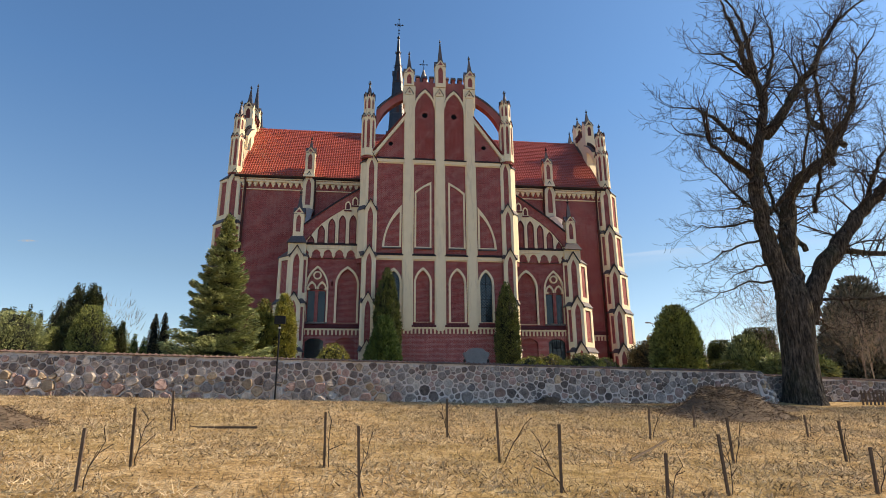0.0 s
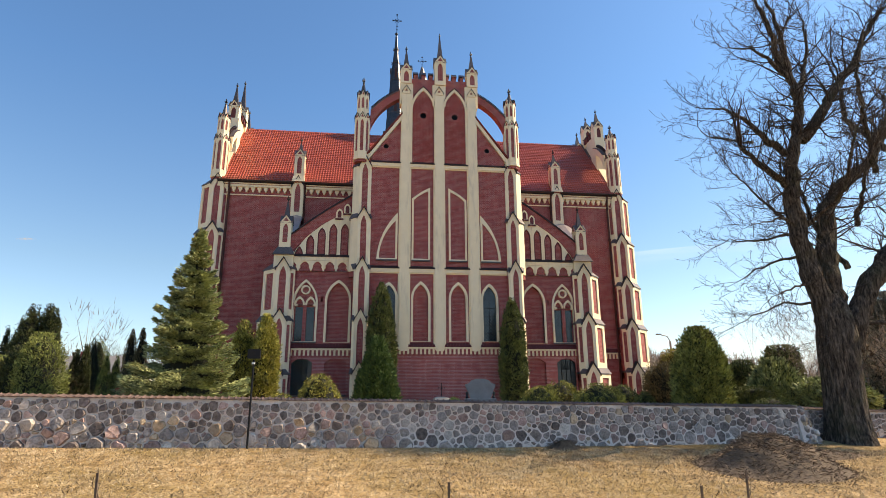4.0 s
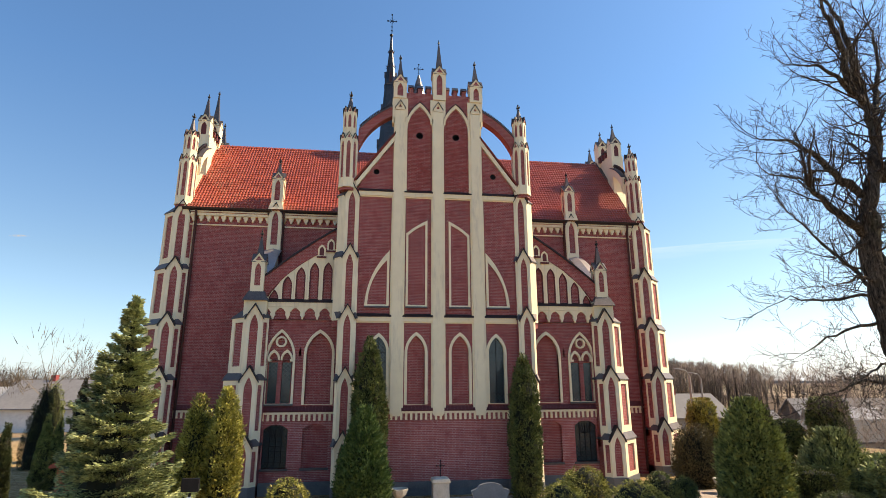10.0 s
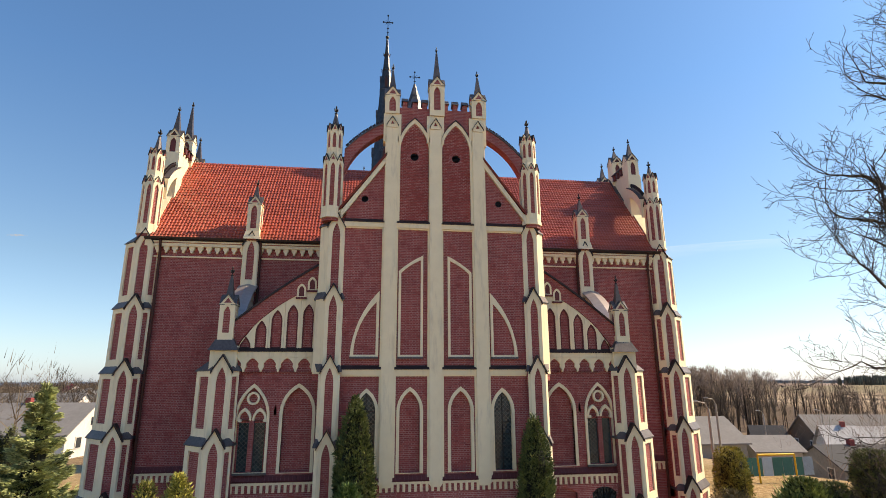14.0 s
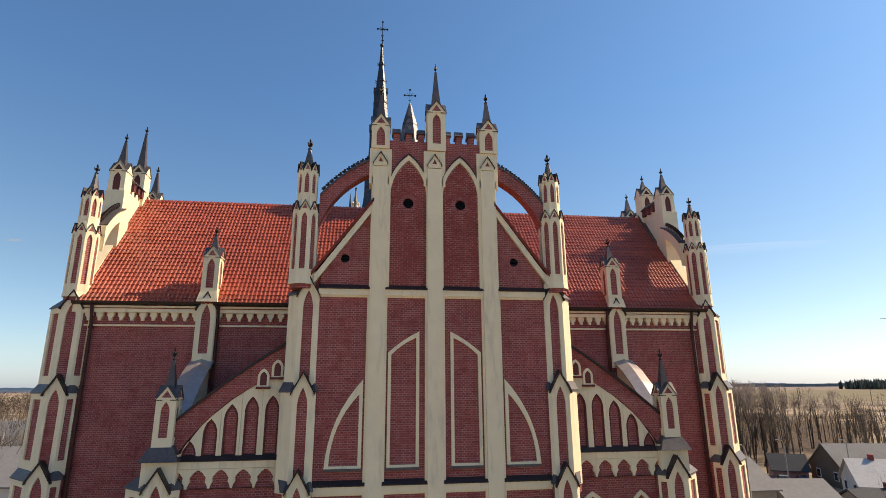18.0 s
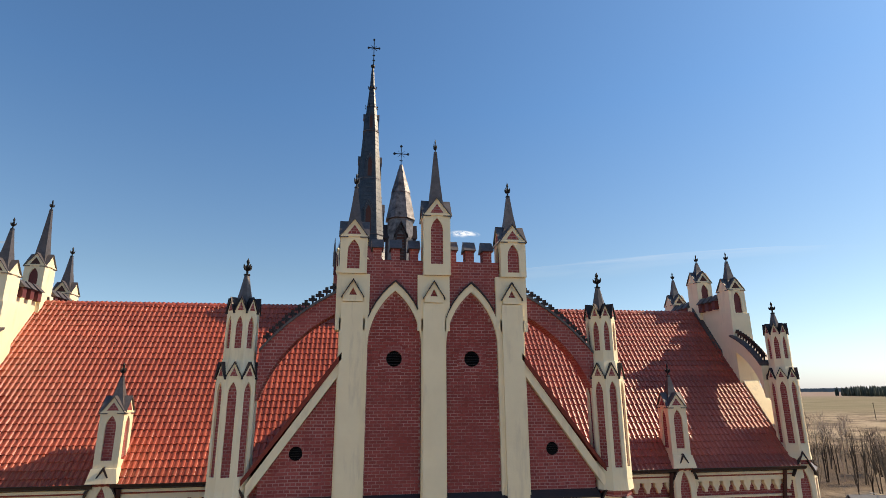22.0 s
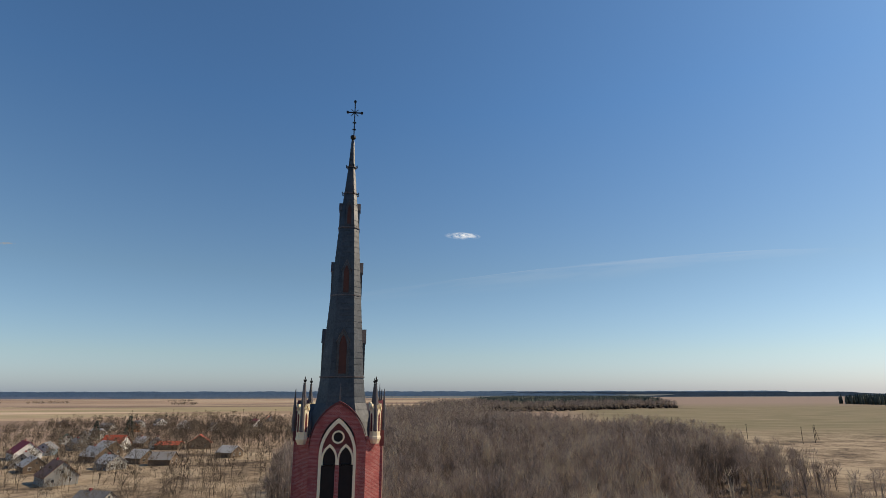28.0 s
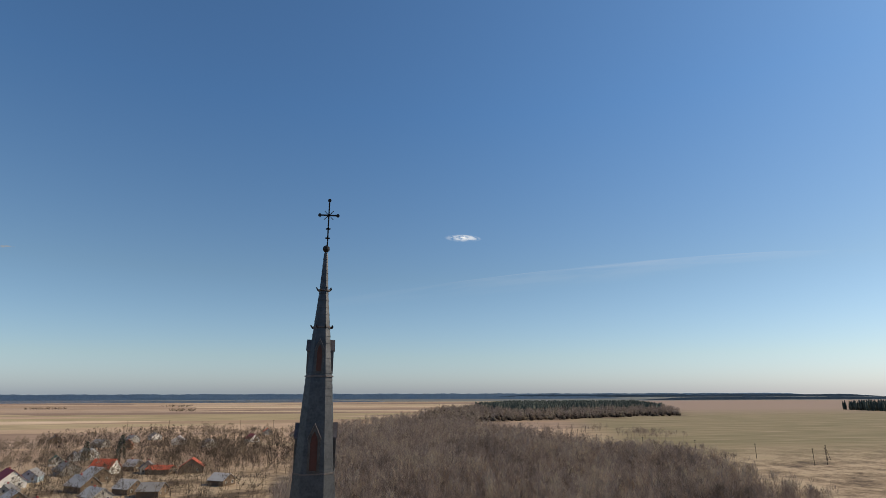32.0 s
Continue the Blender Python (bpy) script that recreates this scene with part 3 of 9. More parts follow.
# the gable's core behind the facing
Solid(FRONT).prism([(-4.3, 14.6), (4.3, 14.6), (4.3, 15.2), (2.3, 17.95), (2.3, 20.6), (-2.3, 20.6), (-2.3, 17.95), (-4.3, 15.2)], -0.5, -0.14).done("gable_core", BRICK, chancel)
skin = Solid(FRONT)
Solid(FRONT).box(-CH, CH, 0.62, 3.4, -0.16, 0.0).done("base_brickwork", BASEBRICK, chancel, "worn base storey brickwork, lightened for bounced light")
BAYS = ((-3.26, 0.9, -2.95, 0.52), (-1.04, 0.77, -1.1, 0.57), (1.04, 0.77, 1.1, 0.57), (3.26, 0.9, 2.95, 0.52))
for uc, hb, wc, a in BAYS:
    # lower window storey
    e = min(hb + uc - wc, hb - uc + wc)
    skin.holed(wc, rect_half(e, 3.35, 8.2), arch_half(a - 0.1, 4.12, 6.55, 7.42), -0.16, 0.0)
    if uc + hb > wc + e + 0.01:
        skin.box(wc + e, uc + hb, 3.35, 8.2, -0.16, 0.0)
    if uc - hb < wc - e - 0.01:
        skin.box(uc - hb, wc - e, 3.35, 8.2, -0.16, 0.0)
    # middle storey: a stilted half arch on each side
    s = 1 if uc > 0 else -1
    inner = abs(uc) < 2
    if inner:
        out = [(s * 0.56, 8.82), (s * 0.56, 13.36)] + arc_pts((s * 0.56, 13.36), (s * 1.66, 12.62), 0.05 * s, 4)[1:] + [(s * 1.66, 8.82)]
        inn = [(s * 0.67, 8.9), (s * 0.67, 13.14)] + arc_pts((s * 0.67, 13.14), (s * 1.55, 12.54), 0.05 * s, 4)[1:] + [(s * 1.55, 8.9)]
    else:
        out = [(s * 2.5, 8.82), (s * 2.5, 11.7)] + arc_pts((s * 2.5, 11.7), (s * 3.72, 8.82), 0.28 * s, 8)[1:]
        inn = [(s * 2.62, 8.9), (s * 2.62, 11.2)] + arc_pts((s * 2.62, 11.2), (s * 3.57, 8.9), 0.24 * s, 8)[1:]
    Solid(FRONT).band(out, inn, -0.04, 0.07).done("half_arch_frame", CREAM, chancel, "cream half-arch moulding")
    lo, hi = min(p[0] for p in out), max(p[0] for p in out)
    Solid(FRONT).box(lo, hi, 8.74, 8.82, -0.02, 0.12).done("panel_sill", SLATE, chancel, uv=False)
    # soldier course over the half arch
    arc = [(u, v) for u, v in out[1:] if v > 8.83 or not inner]
    oarc = [(u + (0.0 if inner else s * 0.2), v + (0.26 if inner else 0.16)) for u, v in arc]
    Solid(FRONT).band(oarc, arc, -0.02, 0.012, closed=False).done("brick_arch", BRICK, chancel)
skin.box(-CH, CH, 8.2, 14.75, -0.16, 0.0)
for s in (-1, 1):
    # upper inner bay under the pointed arch, and the outer triangle
    skin.holed(s * 1.0, [(0, 14.75), (0.78, 14.75), (0.78, 20.76), (0, 20.76)], circle_half(0.2, 18.2), -0.16, 0.0)
    rake = lambda u: 15.35 + (4.1 - u) / 1.74 * 2.4
    vc = 3.28 if s < 0 else 3.03
    for ua, ub, zb in ((2.36, vc - 0.2, 14.75), (vc - 0.2, vc + 0.2, 16.26), (vc + 0.2, 4.1, 14.75)):
        piece = [(s * ua, zb), (s * ub, zb), (s * ub, rake(ub)), (s * ua, rake(ua))]
        skin.prism(piece if s > 0 else piece[::-1], -0.16, 0.0)
    skin.holed(s * vc, [(0, 14.75), (0.2, 14.75), (0.2, 16.26), (0, 16.26)], circle_half(0.16, 15.99), -0.16, 0.0)
skin.done("brick_skin", BRICK, chancel, "painted dark red brickwork with pale joints")
backs = Solid(FRONT)
for s in (-1, 1):
    backs.box(s * 1.04 - 0.77, s * 1.04 + 0.77, 20.4, 20.76, -0.5, -0.16)
backs.done("parapet", BRICK, chancel)

for k, (uc, hb, wc, a) in enumerate(BAYS):
    if abs(uc) < 2:
        blind_arch(chancel, FRONT, wc, a, 4.08, 6.55, 7.56)
    else:
        lancet_window(chancel, FRONT, wc, a, 4.08, 6.55, 7.5)
    sill_slope(chancel, FRONT, uc - hb - 0.02, uc + hb + 0.02, 3.78, 4.1)
    string_course(chancel, FRONT, uc - hb, uc + hb, 8.17)
    string_course(chancel, FRONT, uc - hb, uc + hb, 14.74)
    # brick relieving arch over the window
    Solid(FRONT).band([p for p in full(wc, arch_half(a + 0.24, 6.5, 6.55, 7.9, 8))[1:-1]], [p for p in full(wc, arch_half(a + 0.01, 6.5, 6.55, 7.58, 8))[1:-1]], -0.02, 0.012, closed=False).done("brick_arch", BRICK, chancel)
dentils(chancel, FRONT, -CH, CH, 3.38)
pl = Solid(FRONT).box(-CH - 0.1, CH + 0.1, -0.5, 0.62, -0.2, 0.1)
pl.done("plinth", STONE, chancel, "grey dressed stone plinth")
for r in range(2):
    for k in range(9):
        b = Solid(FRONT).box(-CH + k * 0.955 + (0.0 if r else 0.0) + 0.01, -CH + (k + 1) * 0.955 - 0.01, r * 0.31 + 0.01, r * 0.31 + 0.30, 0.1, 0.125 + 0.01 * ((k * 7 + r * 3) % 3))
        b.done("plinth_block", STONE, chancel)

for u in (-2.08, 0.0, 2.08):
    p = Solid(FRONT).box(u - 0.28, u + 0.28, 3.66, 19.6, -0.3, 0.16)
    p.box(u - 0.36, u + 0.36, 3.9, 14.9, -0.3, 0.08)
    p.box(u - 0.32, u + 0.32, 14.9, 19.2, -0.3, 0.1)
    p.prism([(u - 0.28, 3.66), (u + 0.28, 3.66), (u + 0.2, 3.55), (u - 0.2, 3.55)], 0, 0.14)
    top = 20.35
    p.box(u - 0.42, u + 0.42, 18.9, top, -0.5, 0.1)
    pil = p.done("pilaster", CREAM, chancel, "tall cream plaster pilaster")
    z = 19.62
    g = Solid(FRONT).holed(u, gable_half(0.25, z, z + 0.15, z + 0.56), [(0, z + 0.16), (0.1, z + 0.16), (0, z + 0.36)], 0.1, 0.19)
    g.done("gablet", CREAM, pil)
    Solid(FRONT).prism([(u - 0.11, z + 0.15), (u + 0.11, z + 0.15), (u, z + 0.37)], 0.1, 0.125).done("brick_triangle", BRICK, pil)
    c = Solid()
    gable_cap(c, frame_at((u, 0, 0), (0, -1)), 0.25, z + 0.15, z + 0.56, 0.05, 0.24, 0.035, 0.035)
    c.done("gable_coping", GUTTER, pil, uv=False)
    if u == 0:
        tabernacle(chancel, u + 0.08, 0.18, 0.36, 20.35, 22.02, 24.4)
    else:
        tabernacle(chancel, u + (0.08 if u > 0 else -0.02), 0.18, 0.35, 20.35, 21.35, 23.18 if u > 0 else 23.25)

for s in (-1, 1):
    uc = s * 1.0
    Solid(FRONT).band(full(uc, arch_half(0.8, 14.9, 18.5, 20.15, 8)), full(uc, arch_half(0.68, 14.92, 18.5, 19.93, 8)), -0.04, 0.09).done("arch_moulding", CREAM, chancel, "cream pointed arch moulding")
    oo = full(uc, arch_half(0.805, 14.9, 18.5, 20.16, 8))[5:-4]
    Solid(FRONT).band([(u, v + 0.05) for u, v in oo], oo, 0.0, 0.13, closed=False).done("drip_edge", GUTTER, chancel, uv=False)
    vent(chancel, FRONT, s * 1.0, 18.2)
    vent(chancel, FRONT, -3.28 if s < 0 else 3.03, 15.99, 0.16)
    merlons(chancel, FRONT, uc - 0.62, uc + 0.62, 20.76, 21.25)
    # raking coping over the outer triangle, with a tiled verge
    rk = [(s * 4.35, 15.1), (s * 2.3, 17.95)]
    rd = Solid(FRONT).band([(rk[0][0], rk[0][1] + 0.24), (rk[1][0], rk[1][1] + 0.24)], [(rk[0][0], rk[0][1] - 0.08), (rk[1][0], rk[1][1] - 0.08)], -0.5, 0.12, closed=False).done("raking_coping", CREAM, chancel, "cream raking coping")
    Solid(FRONT).band([(rk[0][0] + s * 0.1, rk[0][1] + 0.36), (rk[1][0], rk[1][1] + 0.4)], [(rk[0][0] + s * 0.1, rk[0][1] + 0.22), (rk[1][0], rk[1][1] + 0.23)], -3.9, 0.16, closed=False).done("tiled_verge", PLAINTILE, chancel, "red tiled verge", uv=False)
    # corner buttress and turret
    pier(church, s * 4.5, 0.0, (0, -1), (15.3, 11.95, 8.85, 5.85, 2.95), 0.05, 0.17, 0.33, s, (0.4, 0.45, 0.14, 0.14, 0.14), 0.1, panels=False)
    tw = turret(church, -4.78 if s < 0 else 4.66, 0.2, 15.25, 17.8, 19.38, 20.74 if s < 0 else 20.62)
    flyer(church, frame_at((0, 0.0, 0), (0, -1)), -s, s * 4.3, 18.2, s * 2.4, 19.75, BRICK)

# chancel roof slopes behind the gable
for s in (-1, 1):
    Solid().loft([[(s * 4.45, y, 15.25), (s * 4.45, y, 15.05), (s * 2.2, y, 17.85), (s * 2.2, y, 18.05)] for y in (0.5, 8.0)]).done("chancel_roof", PLAINTILE, church, "red tiled chancel roof", uv=False)
Solid().loft([[(-2.3, y, 17.9), (2.3, y, 17.9), (0, y, 20.3)] for y in (0.5, 8.0)]).done("chancel_roof_top", PLAINTILE, church, uv=False)

# -- wings
for s in (-1, 1):
    fr = frame_at((0, 0.85, 0), (0, -1))
    lo, hi = (4.6, 8.95)
    wing = Solid().box(min(s * lo, s * hi), max(s * lo, s * hi), 1.02, 4.3, -0.5, 9.0).done("wing", BRICK, church, "low brick side wing with a half-arched gable")
    sk = Solid(fr)
    a, b = sorted((s * lo, s * hi))
    low = Solid(fr).box(a, b, 0.6, 0.9, -0.18, 0)
    wc, bc = s * 7.72, s * 5.85
    # basement window, blind window
    for c, hw in ((wc, 0.57), (bc, 0.6)):
        e = 0.93
        low.holed(c, rect_half(e, 0.9, 3.4), [(0, 1.2), (hw, 1.2), (hw, 2.95), (hw * 0.55, 3.13), (0, 3.2)], -0.18, 0)
        sk.holed(c, rect_half(e, 3.4, 9.0), arch_half(0.62, 4.15, 6.55, 7.5), -0.18, 0)
    mid = (wc + bc) / 2
    m0, m1 = sorted((bc + s * 0.93, wc - s * 0.93))
    if m1 > m0:
        sk.box(m0, m1, 3.4, 9.0, -0.18, 0), low.box(m0, m1, 0.9, 3.4, -0.18, 0)
    for q0, q1 in ((s * lo, bc - s * 0.93), (wc + s * 0.93, s * hi)):
        q0, q1 = sorted((q0, q1))
        if q1 - q0 > 0.01:
            sk.box(q0, q1, 3.4, 9.0, -0.18, 0), low.box(q0, q1, 0.9, 3.4, -0.18, 0)
    low.done("base_brickwork", BASEBRICK, wing, "worn base storey brickwork, lightened for bounced light")
    sk.done("brick_skin", BRICK, wing, "painted dark red brickwork")
    tracery_window(wing, fr, wc, 4.12, 6.3, 7.72)
    blind_arch(wing, fr, bc, 0.75, 4.08, 6.5, 7.72)
    for c in (wc, bc):
        Solid(fr).band(full(c, arch_half(1.0, 6.3, 6.4, 8.05, 8))[1:-1], full(c, arch_half(0.76, 6.3, 6.4, 7.75, 8))[1:-1], -0.02, 0.012, closed=False).done("brick_arch", BRICK, wing)
    # barred basement window
    bw = Solid(fr).prism([(wc - 0.58, 1.19), (wc + 0.58, 1.19), (wc + 0.58, 2.95), (wc + 0.3, 3.14), (wc - 0.3, 3.14), (wc - 0.58, 2.95)], -0.17, -0.14).done("basement_window", GLASS, wing, "dark barred basement window")
    bars = Solid(fr)
    for k in range(5):
        bars.box(wc - 0.56 + k * 0.28 - 0.015, wc - 0.56 + k * 0.28 + 0.015, 1.2, 3.0 if k in (0, 4) else 3.12, -0.13, -0.09)
        bars.cut()
    for k in range(8):
        bars.box(wc - 0.56, wc + 0.56, 1.22 + k * 0.235, 1.245 + k * 0.235, -0.13, -0.1)
        bars.cut()
    for k in range(-3, 4):
        bars.prism([(wc + k * 0.05 - 0.012, 2.55), (wc + k * 0.05 + 0.012, 2.55), (wc + k * 0.16 + 0.012, 3.08), (wc + k * 0.16 - 0.012, 3.08)], -0.12, -0.09)
        bars.cut()
    bars.split("window_bar", BLACK, bw, "black iron bar", uv=False)
    for c in (wc, bc):
        Solid(fr).box(c - 0.66, c + 0.66, 1.1, 1.2, -0.1, 0.09).done("sill", SLATE, wing, uv=False)
    sill_slope(wing, fr, a, b, 3.75, 4.1)
    dentils(wing, fr, a, b, 3.34)
    Solid(fr).box(a, b, -0.5, 0.6, -0.2, 0.1).done("plinth", STONE, wing, "grey stone plinth")
    # corbel table with pendants
    n = 6
    ct = Solid(fr)
    L = (b - a) / n
    for k in range(n):
        c = a + (k + 0.5) * L
        ct.holed(c, rect_half(L / 2, 8.2, 8.82), [(0, 8.2), (L * 0.46, 8.2), (L * 0.42, 8.32), (L * 0.33, 8.42), (L * 0.36, 8.55), (L * 0.2, 8.7), (0, 8.8)], 0.0, 0.1)
        ct.cut()
    ct.split("corbel_arch", CREAM, wing, "cream corbel arch with pendants")
    string_course(wing, fr, a, b, 8.95)
    # half-arched gable above
    up = Solid(fr)
    arc = arc_pts((s * 8.72, 9.1), (s * 4.6, 12.1), 0.55 * s * -1, 12)
    poly = [(s * 4.6, 9.05)] + [p for p in reversed(arc)] + [(s * 8.72, 9.05)]
    up.prism(poly if s < 0 else poly[::-1], -0.3, -0.06)
    # plaster sheet with five niches
    plate = Solid(fr)
    niche = ((5.62, 11.18), (6.3, 11.15), (6.97, 10.9), (7.62, 10.42), (8.25, 9.72))
    up.done("half_gable", BRICK, wing)
    hw = 0.235
    edges = [4.62, 5.96, 6.635, 7.295, 7.935, 8.6]
    zs = lambda u: max(9.15, min(v for (pu, v) in [min(arc, key=lambda q: abs(abs(q[0]) - u))]))
    for k, (uc, vt) in enumerate(niche):
        e0, e1 = edges[k], edges[k + 1]
        h = min(uc - e0, e1 - uc)
        zt0, zt1 = zs(e0), zs(e1)
        hz = lambda u: zt0 + (zt1 - zt0) * (u - e0) / (e1 - e0)
        for dd in (-1, 1):
            ue = uc + dd * h
            outer = [(s * uc, 9.08), (s * ue, 9.08), (s * ue, hz(ue)), (s * uc, hz(uc) + 0.03)]
            hole = [(s * (uc + dd * du), v) for du, v in arch_half(hw, 9.16, vt - 0.5, vt, 5)]
            hole[0] = (s * uc, 9.16)
            pp = outer + hole[::-1]
            plate.prism(pp if (s * dd) > 0 else pp[::-1], -0.06, 0.02)
        for q0, q1 in ((e0, uc - h), (uc + h, e1)):
            if q1 - q0 > 0.02:
                pp = [(s * q0, 9.08), (s * q1, 9.08), (s * q1, hz(q1)), (s * q0, hz(q0))]
                plate.prism(pp if s > 0 else pp[::-1], -0.06, 0.02)
        plate.cut()
        nb = Solid(fr).band(full(s * uc, arch_half(hw, 9.16, vt - 0.5, vt, 5)), full(s * uc, arch_half(hw - 0.06, 9.2, vt - 0.5, vt - 0.1, 5)), -0.05, 0.0)
        nb.done("niche_frame", SILLTILE, wing, "dark red niche frame", uv=False)
    plate.split("plaster_sheet", CREAM, wing, "cream plaster half-gable sheet")
    top = arc_pts((s * 8.85, 10.25), (s * 4.6, 13.35), 0.12 * s * -1, 12)
    Solid(fr).band(top, [(u, v + 0.02) for u, v in arc], -0.35, 0.06, closed=False).done("brick_half_arch", BRICK, wing, "brick half-arch band")
    Solid(fr).band([(u, v + 0.1) for u, v in top], top, -0.5, 0.15, closed=False).done("coping", GUTTER, wing, "dark metal coping", uv=False)
    # two small openings by the chancel
    for c, zt in ((5.52, 12.42), (5.98, 12.1)):
        Solid(fr).band(full(s * c, arch_half(0.2, zt - 0.62, zt - 0.3, zt)), full(s * c, arch_half(0.115, zt - 0.58, zt - 0.3, zt - 0.11)), -0.03, 0.085).done("small_niche", CREAM, wing)
        Solid(fr).prism(full(s * c, arch_half(0.13, zt - 0.6, zt - 0.3, zt - 0.08)), 0.05, 0.066).done("niche_back", SILLTILE, wing, uv=False)
        Solid(fr).box(s * c - 0.24, s * c + 0.24, zt - 0.7, zt - 0.62, 0.0, 0.12).done("niche_sill", SILLTILE, wing, "dark red sill", uv=False)
    # lean-to roof
    Solid().loft([[(s * 8.9, y, 9.9), (s * 8.9, y, 9.75), (s * 4.5, y, 12.85), (s * 4.5, y, 13.0)] for y in (1.0, 4.2)]).done("lean_to_roof", SLATE, wing, "sheet-metal lean-to roof", uv=False)
    # corner buttress with its pinnacle
    pier(church, s * 9.0, 0.85, (0, -1), (8.9, 5.9, 2.95), 0.5, 0.2, 0.375, s, 0.86, 0.28, panels=True)
    blk = Solid().box(s * 9.05 - 0.55, s * 9.05 + 0.55, 0.55, 1.9, 8.1, 9.3).done("pinnacle_base", CREAM, church, "cream block under a pinnacle")
    Solid().loft([[(s * 9.05 - 0.62, 0.35, 9.1), (s * 9.05 + 0.62, 0.35, 9.1), (s * 9.05 + 0.62, 2.0, 9.1), (s * 9.05 - 0.62, 2.0, 9.1)], [(s * 9.05 - 0.36, 0.55, 9.6), (s * 9.05 + 0.36, 0.55, 9.6), (s * 9.05 + 0.36, 1.9, 9.6), (s * 9.05 - 0.36, 1.9, 9.6)]]).done("shoulder", SLATE, blk, uv=False)
    tabernacle(church, s * 9.05, 0.85, 0.32, 9.55, 11.1, 12.85)
    # flying buttress back to the transept
    fb = Solid()
    x0, x1 = s * 9.0 - 0.3, s * 9.0 + 0.3
    top = [(1.1, 10.3), (1.7, 10.85), (2.4, 11.45), (3.2, 12.05), (4.0, 12.5)]
    for (ya, za), (yb, zb2) in zip(top, top[1:]):
        fb.loft([[(x0, ya, za - 1.5), (x1, ya, za - 1.5), (x1, ya, za), (x0, ya, za)], [(x0, yb, zb2 - 1.5), (x1, yb, zb2 - 1.5), (x1, yb, zb2), (x0, yb, zb2)]])
    fbo = fb.done("flying_buttress", CREAM, church, "cream flying buttress under sheet metal")
    for (ya, za), (yb, zb2) in zip(top, top[1:]):
        q = Solid().loft([[(x0 - 0.16, y, z - 0.02), (x1 + 0.16, y, z - 0.02), (x1 + 0.16, y, z + 0.03), ((x0 + x1) / 2, y, z + 0.16), (x0 - 0.16, y, z + 0.03)] for y, z in ((ya, za), (yb - 0.01, zb2))])
        q.done("metal_sheet", PALESHEET, fbo, "folded metal sheet", uv=False)

# -- transept
TL, TR, TY, RY, RZ = -14.15, 13.3, 4.15, 8.45, 20.75
transept = Solid().loft([[(TL, TY, z), (TR, TY, z), (TR, 12.8, z), (TL, 12.8, z)] for z in (-0.5, 14.75)]).done("transept", BRICK, church, "wide brick transept")
ft = frame_at((0, TY, 0), (0, -1))
for u0, u1 in ((TL, -9.25), (-8.75, -5.0), (5.0, 8.6), (9.1, TR)):
    cc = Solid(ft).box(u0, u1, 14.45, 14.72, 0, 0.22).box(u0, u1, 13.9, 13.97, 0, 0.07).done("cornice", CREAM, transept, "cream corbelled cornice")
    n = int((u1 - u0) / 0.38)
    first = None
    for k in range(n):
        u = u0 + (k + 0.5) * (u1 - u0) / n
        if first is None:
            q = Solid(ft).prism([(u - 0.13, 14.46), (u - 0.13, 14.32), (u - 0.06, 14.22), (u - 0.05, 14.12), (u + 0.05, 14.12), (u + 0.06, 14.22), (u + 0.13, 14.32), (u + 0.13, 14.46)][::-1], 0.0, 0.15).done("corbel", CREAM, cc)
            first, at = q.data, u
        else:
            share("corbel", first, Matrix.Translation((u - at, 0, 0)), cc)
    g = Solid(ft)
    g.loft([[(u, 14.75 + v, 0.3 + w) for v, w in ((0, 0), (0.04, 0.1), (0.13, 0.13), (0.13, -0.1), (0.0, -0.1))] for u in (u0, u1)])
    g.done("gutter", GUTTER, transept, "dark brown gutter", uv=False)
for u in (TL + 0.75, TR - 0.75, -8.55, 8.4):
    d = Solid()
    d.loft([octagon(u, TY - 0.14, 0.06, z) for z in (0.2 if abs(u) > 10 else 9.8, 14.0)]).loft([octagon(u, TY - 0.14 - k * 0.17, 0.06, 14.0 + k * 0.75) for k in (0, 1)])
    for z in (2.5, 5.5, 8.5, 11.5, 13.8):
        if z > 9.8 or abs(u) > 10:
            d.loft([octagon(u, TY - 0.14, 0.085, z), octagon(u, TY - 0.14, 0.085, z + 0.08)])
    d.done("downpipe", LOUVRE, transept, "brown metal downpipe", uv=False)
for u0, u1 in ((TL, -9.1), (9.1, TR)):
    dentils(transept, ft, u0, u1, 3.34)
    sill_slope(transept, ft, u0, u1, 3.75, 4.1)
for s, x in ((-1, -9.0), (1, 8.85)):
    p = pier(church, x, TY, (0, -1), (15.3,), 0.3, 0.2, 0.35, s, 0.05, 0.05, panels=False, zb=12.2, foot=False)
    tabernacle(church, x, TY + 0.05, 0.33, 15.2, 16.85, 18.3)
    Solid().loft([square(x, TY, 0.42, 14.9), square(x, TY, 0.34, 15.3)]).done("pinnacle_base", CREAM, church)

